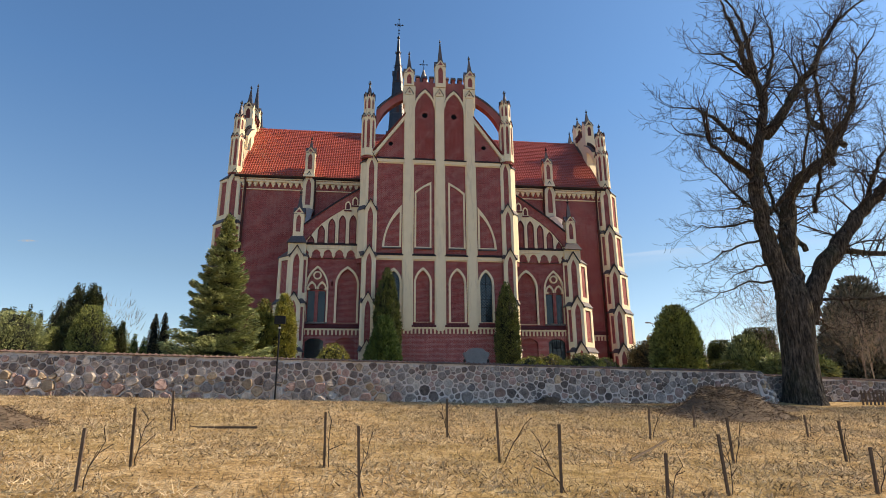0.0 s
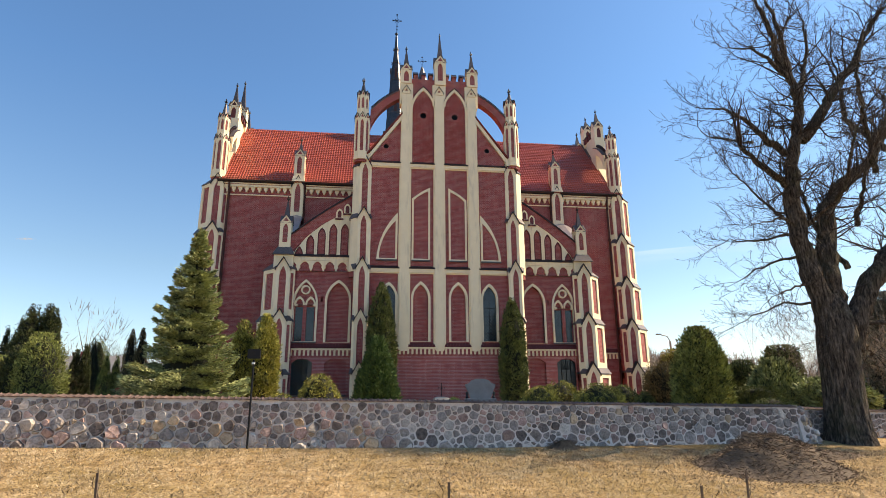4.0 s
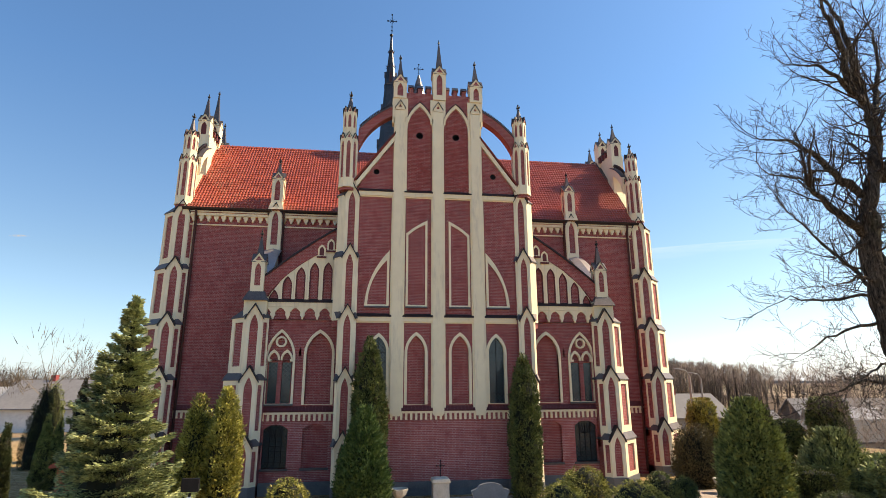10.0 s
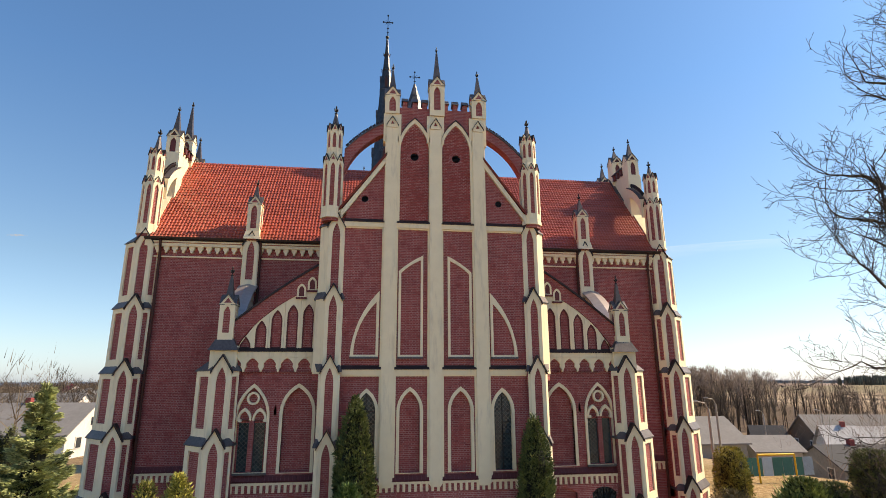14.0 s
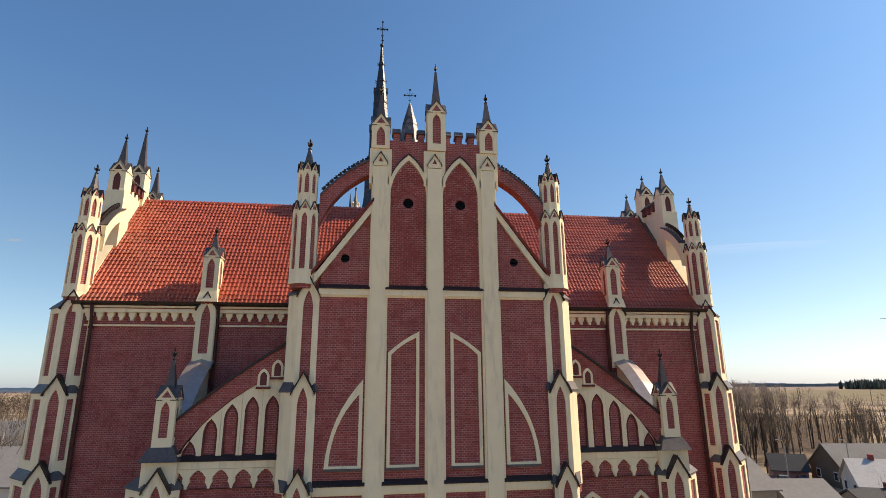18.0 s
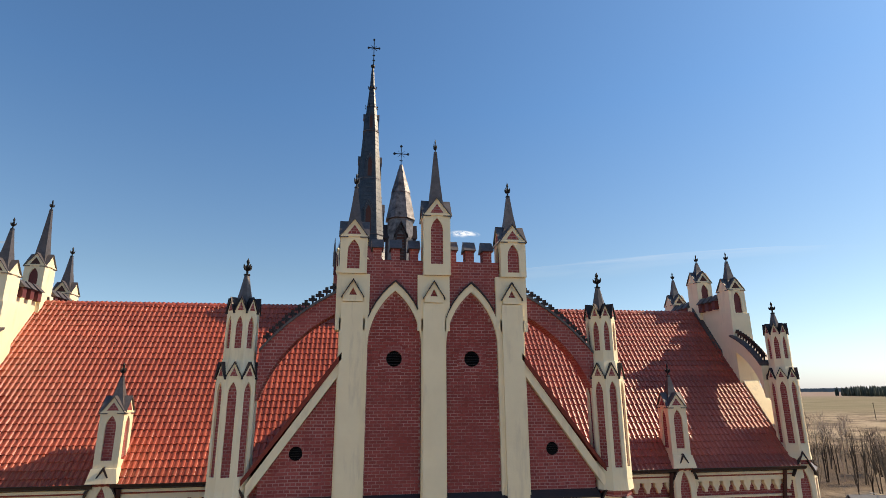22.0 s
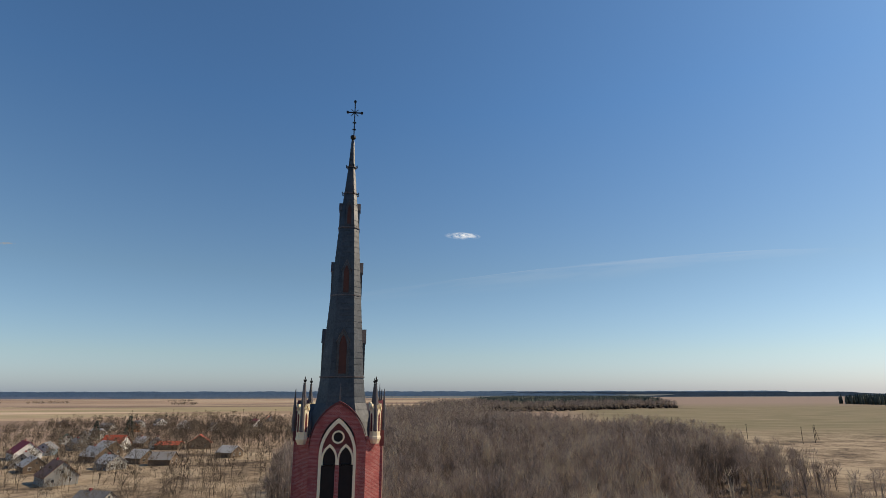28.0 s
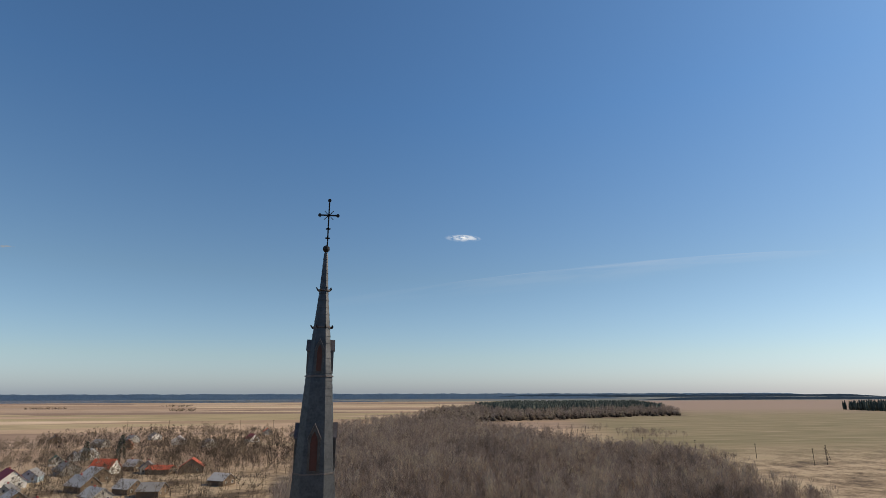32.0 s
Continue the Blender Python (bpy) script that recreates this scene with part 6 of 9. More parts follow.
def spruce(x, y, h, r, seed, material, label, n_leaf=70, name="spruce"):
    rng = np.random.RandomState(seed)
    z0 = gz(x, y)
    t = thing(name, label, "tree", (x, y, z0))
    Solid().loft([octagon(0, 0, q, z) for q, z in ((0.2, -0.2), (0.13, h * 0.3), (0.02, h))]).done("trunk", BARK, t, uv=False)
    P, D, S = [], [], []
    br = Solid()
    z = 0.35
    while z < h - 0.15:
        k = z / h
        L0 = r * (1 - k) ** 1.08 + 0.07
        n = int(10 - 4 * k)
        a0 = rng.uniform(0, 6.28)
        for j in range(n):
            a = a0 + 6.283 * j / n + rng.uniform(-0.25, 0.25)
            L = L0 * rng.uniform(0.6, 1.15)
            zb = z + rng.uniform(-0.16, 0.16)
            rise = 0.28 + 0.5 * k
            ax = np.array([math.cos(a), math.sin(a), 0])
            m = int(n_leaf * (0.14 + L / r))
            u = rng.uniform(0.12, 1.0, m) ** 0.72
            drop = -0.24 * np.sin(u * 2.4) * L + rise * 0.35 * u * L
            spread = 0.36 * L * np.sin(np.clip(u, 0, 1) * 2.6) + 0.05
            sd = rng.uniform(-1, 1, m) * spread
            across = np.array([-math.sin(a), math.cos(a), 0])
            p = ax[None] * (u * L)[:, None] + across[None] * sd[:, None]
            p[:, 2] = zb + drop - 0.16 * np.abs(sd) + rng.normal(0, 0.035, m)
            dd = ax[None] * rng.uniform(0.6, 1.2, m)[:, None] + across[None] * (np.sign(sd) * rng.uniform(0.2, 0.9, m))[:, None]
            dd[:, 2] = rng.uniform(0.0, 0.45, m)
            P.append(p), D.append(dd), S.append(rng.uniform(0.06, 0.14, m))
            e = ax * L * 0.8
            br.loft([[(o1 * 0.02, o2 * 0.02, z + o3 * 0.02) for o1, o2, o3 in ((1, 0, 0), (-0.5, 0.8, 0), (0, 0, 1))], [(e[0] + o1 * 0.005, e[1] + o2 * 0.005, z - 0.1 * L + o3 * 0.005) for o1, o2, o3 in ((1, 0, 0), (-0.5, 0.8, 0), (0, 0, 1))]])
        z += 0.38 * (1 - 0.55 * k)
    m = n_leaf // 2
    u = rng.uniform(0, 1, m) ** 1.3
    a = rng.uniform(0, 6.283, m)
    out = np.stack([np.cos(a), np.sin(a), 0 * a], 1)
    P.append(out * (0.02 + 0.12 * (1 - u) * rng.uniform(0, 1, m))[:, None] + np.array([0, 0, 1.0]) * (h - 0.75 + 0.72 * u)[:, None])
    D.append(out * rng.uniform(0.3, 1.0, m)[:, None] + np.array([0, 0, 0.8])), S.append(rng.uniform(0.1, 0.2, m))
    # added near-black lump that stands in for shade around the trunk
    Solid().loft([[(q * r * math.cos(a) * (1 + 0.2 * math.sin(5 * a + 9 * z)), q * r * math.sin(a) * (1 + 0.2 * math.sin(4 * a - 7 * z)), h * z) for a in np.linspace(0, 2 * math.pi, 14, endpoint=False)] for q, z in ((0.15, 0.05), (0.3, 0.1), (0.25, 0.3), (0.16, 0.52), (0.08, 0.76), (0.01, 0.9))]).done("inner_needles", CORE, t, "near-black filling for the shade between the boughs", uv=False)
    tagged(br.done("boughs", BARK, t, "thin brown boughs", uv=False), kind="stuff")
    leafy("crown", np.concatenate(P), np.concatenate(D), np.concatenate(S), 0.2, material, t, "layered needle sprays", rng=rng, blade=True)
    return t


spruce(-10.6, -9.3, 7.5, 2.75, 7, BLUEGREEN, "layered silvery green spruce behind the stone wall", 1150)
spruce(-11.6, -7.2, 3.4, 1.5, 8, MIDGREEN, "low wide spruce beside the larger one", 420)


# ---- bare trees ----
def tube_mesh(name, segs, material, parent, label="", kind=""):
    """segs: rows of x0 y0 z0 r0 x1 y1 z1 r1; each a tapered three- to six-sided tube."""
    segs = np.asarray(segs, float)
    vs, fs, o = [], [], 0
    for sides, sel in ((7, segs[:, 3] > 0.12), (4, (segs[:, 3] <= 0.12) & (segs[:, 3] > 0.02)), (3, segs[:, 3] <= 0.02)):
        s = segs[sel]
        if not len(s):
            continue
        p0, r0, p1, r1 = s[:, :3], s[:, 3], s[:, 4:7], s[:, 7]
        d = p1 - p0
        d /= np.linalg.norm(d, axis=1, keepdims=True) + 1e-9
        ref = np.where(np.abs(d[:, 2:]) > 0.9, np.array([[1.0, 0, 0]]), np.array([[0, 0, 1.0]]))
        a = np.cross(d, ref)
        a /= np.linalg.norm(a, axis=1, keepdims=True)
        b = np.cross(d, a)
        th = np.linspace(0, 2 * math.pi, sides, endpoint=False)
        ring = a[:, None] * np.cos(th)[None, :, None] + b[:, None] * np.sin(th)[None, :, None]
        v = np.concatenate([p0[:, None] + ring * r0[:, None, None], p1[:, None] + ring * r1[:, None, None]], 1)
        k = np.arange(len(s))[:, None] * 2 * sides + o
        i = np.arange(sides)[None]
        j = (i + 1) % sides
        fs.append(np.stack([k + i, k + j, k + sides + j, k + sides + i], -1).reshape(-1, 4))
        vs.append(v.reshape(-1, 3))
        o += len(s) * 2 * sides
    me = bpy.data.meshes.new(name)
    me.from_pydata(np.concatenate(vs).tolist(), [], np.concatenate(fs).tolist())
    me.shade_smooth()
    me.materials.append(material)
    ob = new(name, me)
    if parent:
        ob.parent = parent
    return tagged(ob, label, kind=kind)


def grow(segs, p, d, length, r, level, rng, droop=0.0):
    """A wandering branch, forked again and again into fine twigs."""
    n = max(2 if level < 3 else 1, int(length / (0.3, 0.24, 0.15, 0.2)[level]))
    step = length / n
    r_end = max(r * 0.3, 0.006)
    side = rng.choice((-1, 1))
    ref = np.cross(d, rng.normal(size=3))
    ref /= np.linalg.norm(ref) + 1e-9
    for k in range(n):
        d = d + rng.normal(0, (0.1, 0.15, 0.2, 0.2)[level], 3)
        d[2] += 0.07 - droop
        d = d / np.linalg.norm(d)
        q = p + d * step
        ra, rb = r + (r_end - r) * k / n, r + (r_end - r) * (k + 1) / n
        segs.append((*p, ra, *q, rb))
        if level < 3 and (k or n < 4):
            side = -side
            sd = d * rng.uniform(0.6, 1.1) + ref * side * rng.uniform(0.35, 0.85) + rng.normal(0, 0.28, 3)
            sd /= np.linalg.norm(sd)
            ln = length * (1 - 0.6 * k / n) * rng.uniform(0.28, 0.46)
            grow(segs, q, sd, min(max(ln, 0.2), (2.2, 1.2, 0.42)[level]), max(rb * 0.6, 0.0075), level + 1, rng, droop + 0.006)
        p = q


BOUGHS = []


def limb(segs, pts, r0, r1, rng, every=0.27, reach=2.3, start=2):
    """A limb through given points, set with growing branches."""
    pts = [np.array(p, float) for p in pts]
    fine = [pts[0]]
    for a, b in zip(pts, pts[1:]):
        n = max(2, int(np.linalg.norm(b - a) / every))
        fine += [a + (b - a) * (k + 1) / n + rng.normal(0, 0.035, 3) for k in range(n)]
    m = len(fine) - 1
    BOUGHS.append([(*f, (r0 + (r1 - r0) * k / m) * (1 + 0.05 * rng.normal())) for k, f in enumerate(fine)])
    for k in range(start, m):
        rb = r0 + (r1 - r0) * (k + 1) / m
        for _ in range(1 + (rng.uniform() < 0.75)):
            d = (fine[k + 1] - fine[k]) / np.linalg.norm(fine[k + 1] - fine[k])
            sd = d * 0.55 + rng.normal(0, 0.7, 3)
            sd /= np.linalg.norm(sd)
            grow(segs, fine[k + 1], sd, reach * rng.uniform(0.55, 1.25), min(rb * 0.3, 0.045), 1, rng)
    d = fine[-1] - fine[-2]
    for _ in range(2):
        e = d / np.linalg.norm(d) + rng.normal(0, 0.2, 3)
        grow(segs, fine[-1], e / np.linalg.norm(e), reach, r1, 1, rng)


rng = np.random.RandomState(11)
oak = thing("bare_tree", "huge leafless old tree with a forked dark trunk", "tree", (15.5, -10.0, -0.9))
trunk, twig = [], []
T0 = np.array((15.5, -10.0, -0.9))


def at(x, z, dy=0.0):
    return np.array((x, -9.95 + dy, z)) - T0


limb_s = []
for k, (z, r) in enumerate(((-1.2, 1.25), (-0.8, 1.0), (-0.3, 0.84), (0.4, 0.76), (1.2, 0.72), (2.0, 0.71), (2.8, 0.74), (3.5, 0.74), (4.2, 0.68), (4.9, 0.52), (5.4, 0.3))):
    trunk.append((0.08 * (z + 1.2) * 0.75, 0.0, z + 0.9, r))
limb(limb_s, [at(15.75, 3.2), at(15.5, 4.9), at(15.14, 6.44), at(14.92, 7.8), at(14.82, 10.0, -0.1), at(15.09, 11.83, -0.2), at(15.5, 13.0, -0.3), at(15.85, 14.7, -0.3), at(15.55, 15.7, -0.3), at(15.5, 17.3, -0.3), at(15.4, 19.3, -0.2), at(15.1, 20.6)], 0.5, 0.05, rng, start=20)
limb(limb_s, [at(15.95, 3.4), at(16.2, 5.6, 0.2), at(16.49, 7.48, 0.4), at(17.08, 9.58, 0.6), at(18.14, 10.7, 0.8), at(19.48, 11.7, 1.0), at(20.5, 12.4, 1.0), at(21.44, 13.9, 1.0), at(22.4, 15.6, 1.0), at(23.6, 18.6, 1.2)], 0.5, 0.06, rng, start=16)
limb(limb_s, [at(16.3, 3.0), at(16.75, 4.5, -0.2), at(17.73, 6.0, -0.4), at(18.75, 7.37, -0.6), at(20.0, 8.8, -0.8), at(21.04, 9.73, -1.0), at(22.65, 11.1, -1.2), at(24.7, 12.9, -1.5)], 0.5, 0.1, rng, start=9)
limb(limb_s, [at(15.7, 12.6, -0.2), at(16.4, 13.4, -0.4), at(17.45, 15.0, -0.6), at(18.7, 16.6, -0.8), at(19.45, 18.0, -0.9), at(20.4, 19.25, -1.0), at(22.4, 20.9, -1.2)], 0.27, 0.03, rng)
limb(limb_s, [at(15.87, 14.5, -0.3), at(16.42, 15.74, 0.1), at(17.06, 16.6, 0.4), at(17.66, 18.0, 0.6), at(17.8, 20.0, 0.7)], 0.16, 0.03, rng)
limb(limb_s, [at(14.85, 11.9, -0.1), at(13.95, 12.4, -0.3), at(12.67, 13.38, -0.5), at(11.6, 13.7, -0.6), at(10.6, 13.65, -0.6)], 0.17, 0.02, rng, reach=1.7)
limb(limb_s, [at(15.6, 15.6, -0.3), at(14.45, 16.6, -0.5), at(13.56, 17.0, -0.6), at(12.5, 16.95, -0.6)], 0.13, 0.02, rng, reach=1.8)
# broken stub and the boughs of the left side
limb(limb_s, [at(14.82, 10.3), at(14.07, 10.66, -0.3), at(13.17, 11.23, -0.4), at(12.3, 11.9, -0.5)], 0.19, 0.08, rng, reach=2.2)
limb(limb_s, [at(13.6, 12.6, 0.3), at(12.0, 12.5, 0.0), at(11.0, 12.5, -0.2), at(10.4, 12.9, -0.3)], 0.07, 0.015, rng, reach=1.8)
limb(limb_s, [at(15.5, 16.2), at(14.9, 17.4, -0.5), at(14.4, 18.4, -0.8), at(13.6, 20.4, -1.0)], 0.17, 0.03, rng, reach=1.8)
limb(limb_s, [at(14.85, 8.6), at(13.76, 8.67, -0.4), at(12.9, 8.45, -0.7), at(12.1, 8.2, -0.9)], 0.075, 0.014, rng, reach=1.6)
limb(limb_s, [at(14.9, 8.2), at(13.6, 8.0, 1.2), at(12.9, 8.3, 1.8), at(12.4, 8.0, 2.2)], 0.07, 0.014, rng, reach=1.6)
limb(limb_s, [at(15.1, 7.1), at(14.0, 7.0, 0.5), at(13.2, 6.6, 0.8), at(12.3, 6.1, 1.0)], 0.075, 0.014, rng, reach=1.6)
limb(limb_s, [at(15.3, 6.0), at(13.8, 5.6, -0.6), at(12.9, 5.3, -0.9), at(12.0, 4.9, -1.1)], 0.07, 0.012, rng, reach=1.8)
limb(limb_s, [at(15.2, 5.0), at(14.05, 5.1, 0.5), at(12.9, 4.6, 1.0), at(12.0, 4.1, 1.2)], 0.06, 0.012, rng, reach=1.5)
limb(limb_s, [at(15.3, 3.6), at(14.6, 3.5, -1.0), at(13.6, 3.0, -1.8)], 0.05, 0.012, rng, reach=1.3)
# boughs into the middle and the right side
limb(limb_s, [at(17.0, 6.6), at(16.6, 9.0, 1.0), at(16.9, 11.5, 1.8), at(16.6, 14.2, 2.6)], 0.13, 0.025, rng)
limb(limb_s, [at(17.9, 8.6), at(17.6, 10.8, -1.2), at(18.2, 13.0, -2.0)], 0.11, 0.02, rng)
limb(limb_s, [at(19.4, 11.2), at(18.6, 13.4, -0.8), at(18.2, 15.6, -1.2), at(18.9, 18.0, -1.4)], 0.14, 0.03, rng)
limb(limb_s, [at(20.4, 12.4), at(20.3, 15.0, 1.8), at(21.0, 17.5, 2.4), at(20.6, 20.0, 2.8)], 0.16, 0.03, rng)
limb(limb_s, [at(18.8, 6.6), at(20.5, 6.3, -1.0), at(22.2, 6.6, -1.4), at(24.0, 6.2, -1.6)], 0.16, 0.05, rng)
limb(limb_s, [at(17.2, 4.2), at(18.8, 4.0, -1.2), at(20.6, 4.4, -2.0), at(22.6, 3.8, -2.4)], 0.08, 0.015, rng, reach=2.2)
limb(limb_s, [at(17.0, 3.4), at(18.4, 2.9, 1.0), at(20.0, 3.2, 1.6)], 0.06, 0.015, rng, reach=1.8)
limb(limb_s, [at(20.6, 8.8), at(20.2, 11.0, -2.0), at(21.4, 13.2, -2.6)], 0.12, 0.03, rng)
limb(limb_s, [at(15.4, 7.6), at(15.6, 9.4, 1.6), at(15.0, 11.4, 2.8), at(14.4, 12.8, 3.4)], 0.1, 0.02, rng)
limb(limb_s, [at(15.2, 8.4), at(15.8, 9.6, -1.8), at(15.4, 11.6, -3.2), at(16.2, 13.4, -4.0)], 0.1, 0.02, rng)
limb(limb_s, [at(22.0, 10.2, -1.2), at(23.0, 9.4, 0.5), at(24.6, 9.0, 1.2)], 0.1, 0.02, rng)
limb_s = np.array(limb_s)
tr = Solid()
tr.loft([[(x + r * (1 + 0.10 * math.sin(3 * a + 1 + 0.3 * z) + 0.05 * math.sin(7 * a + 0.4 * z) + 0.04 * math.sin(13 * a + 0.7 * z) + 0.03 * math.sin(23 * a - 0.5 * z)) * math.cos(a), y + r * (1 + 0.1 * math.sin(4 * a) + 0.03 * math.sin(11 * a)) * math.sin(a), z) for a in np.linspace(0, 2 * math.pi, 96, endpoint=False)] for x, y, z, r in trunk])
tr.done("trunk", OLDBARK, oak, "thick furrowed dark trunk", uv=False, smooth=True)
for row in BOUGHS:
    p = np.array([q[:3] for q in row])
    tan = np.gradient(p, axis=0)
    tan /= np.linalg.norm(tan, axis=1, keepdims=True)
    ref = np.array((0.2, 1.0, 0.1))
    lb = Solid()
    rings = []
    for k, q in enumerate(row):
        a = np.cross(tan[k], ref)
        a /= np.linalg.norm(a)
        b = np.cross(tan[k], a)
        rings.append([tuple(p[k] + q[3] * (1 + 0.08 * math.sin(3 * h + k)) * (a * math.cos(h) + b * math.sin(h))) for h in np.linspace(0, 2 * math.pi, 10, endpoint=False)])
    lb.loft(rings)
    lb.done("limb", OLDBARK, oak, "dark gnarled limb", uv=False, smooth=True)
tube_mesh("twigwork", limb_s, TWIG, oak, "fine bare branches and twigs", kind="stuff")

# ---- fieldstone wall ----
MORTAR = surface("grey_lime_mortar", (0.56, 0.485, 0.44), (0.84, 0.755, 0.69), 16, 2.5, 0.95, 0, 0.7)
STONES = [surface("field_stone_%s" % n, a, b, 17, 7, 0.85, 0, 1.0, spread=0.15, vary=0.25) for n, a, b in (("grey", (0.14, 0.115, 0.105), (0.46, 0.40, 0.36)), ("pink", (0.22, 0.13, 0.11), (0.55, 0.39, 0.335)), ("dark", (0.06, 0.047, 0.042), (0.27, 0.215, 0.19)), ("ochre", (0.25, 0.17, 0.10), (0.55, 0.42, 0.29)), ("pale", (0.32, 0.275, 0.24), (0.68, 0.60, 0.53)))]
COPING = surface("old_clay_coping", (0.085, 0.053, 0.043), (0.19, 0.125, 0.10), 14, 2, 0.85, 0, 0.5, vary=0.2)
boundary = thing("fieldstone_wall", "mortared fieldstone boundary wall with a clay tile coping", "wall", kind="structure")
W0, W1 = -46.0, 13.4


def wall_top(x):
    return 1.05 - 0.024 * x


wb = Solid()
xs_ = np.linspace(W0, W1, 60)
wb.loft([[(x, wall_y(x) - 0.3, gz(x, wall_y(x) - 2) - 0.6), (x, wall_y(x) + 0.25, gz(x, wall_y(x) - 2) - 0.6), (x, wall_y(x) + 0.22, wall_top(x)), (x, wall_y(x) - 0.22, wall_top(x))] for x in xs_])
wb.done("mortar_body", MORTAR, boundary, "grey mortar", uv=False)
# the return past the corner, farther back
wr = Solid()
wr.loft([[(x, -8.9 + 0.03 * (x - 13) - 0.25, -1.6), (x, -8.9 + 0.03 * (x - 13) + 0.25, -1.6), (x, -8.9 + 0.03 * (x - 13) + 0.22, 0.66 - 0.045 * (x - 13.5)), (x, -8.9 + 0.03 * (x - 13) - 0.22, 0.66 - 0.045 * (x - 13.5))] for x in np.linspace(12.5, 48, 30)])
wr.done("mortar_body", MORTAR, boundary, "grey mortar", uv=False)
# battered end of the wall
be = Solid()
be.loft([[(13.1, -10.6, -1.2), (14.0, -10.6, -1.2), (13.38, -10.25, wall_top(13)), (13.1, -10.25, wall_top(13))], [(13.1, -9.6, -1.2), (14.0, -9.6, -1.2), (13.38, -9.8, wall_top(13)), (13.1, -9.8, wall_top(13))]])
be.done("battered_end", MORTAR, boundary, "sloping mortared end", uv=False)


def stone_mesh(k):
    r = np.random.RandomState(100 + k)
    bm = bmesh.new()
    bmesh.ops.create_icosphere(bm, subdivisions=2, radius=1.0)
    n = r.normal(size=(11, 3))
    n /= np.linalg.norm(n, axis=1, keepdims=True)
    c = r.uniform(0.5, 0.82, 11)
    for v in bm.verts:
        p = np.array(v.co)
        for a, b in zip(n, c):
            q = p @ a
            if q > b:
                p = p - a * (q - b) * 0.85
        v.co = Vector(p * (1.12 + 0.06 * r.normal()))
    me = bpy.data.meshes.new("stone")
    bm.to_mesh(me)
    bm.free()
    return me


def wall_point(x, side):
    """The wall's face towards the field: y there, for the main wall (0) and its return (1)."""
    return wall_y(x) - 0.26 if side == 0 else -8.9 + 0.03 * (x - 13) - 0.24


def clipped_cell(x, z, r, near):
    """The cell of one stone between its neighbours: a polygon round (0, 0), cut by each neighbour in turn."""
    poly = [(1.95 * r * math.cos(a), 1.5 * r * math.sin(a)) for a in np.linspace(0, 2 * math.pi, 10, endpoint=False)]
    for px, pz, pr in near:
        dx, dz = px - x, pz - z
        k = (dx * dx + dz * dz + r * r - pr * pr) / 2
        out = []
        for (ax, az), (bx, bz) in zip(poly, poly[1:] + poly[:1]):
            fa, fb = ax * dx + az * dz - k, bx * dx + bz * dz - k
            if fa <= 0:
                out.append((ax, az))
            if fa * fb < 0:
                q = fa / (fa - fb)
                out.append((ax + (bx - ax) * q, az + (bz - az) * q))
        poly = out
        if len(poly) < 3:
            return None
    return poly


def stone_shape(x, z, poly, side, proud, r, rng):
    """A field stone: its outline in the wall with rounded corners and a joint all round, and a rough domed face."""
    c = np.array(poly).mean(0)
    q = np.array(poly) - c
    size = np.sqrt(np.abs(np.cross(q, np.roll(q, -1, 0)).sum()) / 2)
    q = q * max(0.3, 1 - 0.017 / max(size * 0.5, 0.03))
    nxt = np.roll(q, -1, 0)
    q = np.stack([q * 0.82 + nxt * 0.18, q * 0.18 + nxt * 0.82], 1).reshape(-1, 2) * rng.uniform(0.9, 1.05, (2 * len(q), 1))
    n = len(q)
    tilt = rng.normal(0, 0.25, 2)
    y0 = wall_point(x, side)
    rows = [(q, 0.05 + 0 * q[:, 0]), (q * 0.97, -proud * rng.uniform(0.35, 0.75, n)), (q * rng.uniform(0.78, 0.9, (n, 1)), -proud * rng.uniform(0.85, 1.1, n) - (q * tilt).sum(1) * min(0.6, proud / 0.08))]
    v = [(x + c[0] + a, y0 + w, z + c[1] + b) for ring, ws in rows for (a, b), w in zip(ring, ws)] + [(x + c[0], y0 - proud * rng.uniform(0.95, 1.15), z + c[1])]
    f = [(k * n + i, k * n + (i + 1) % n, (k + 1) * n + (i + 1) % n, (k + 1) * n + i) for k in range(2) for i in range(n)] + [(2 * n + i, 2 * n + (i + 1) % n, 3 * n) for i in range(n)]
    return v, f


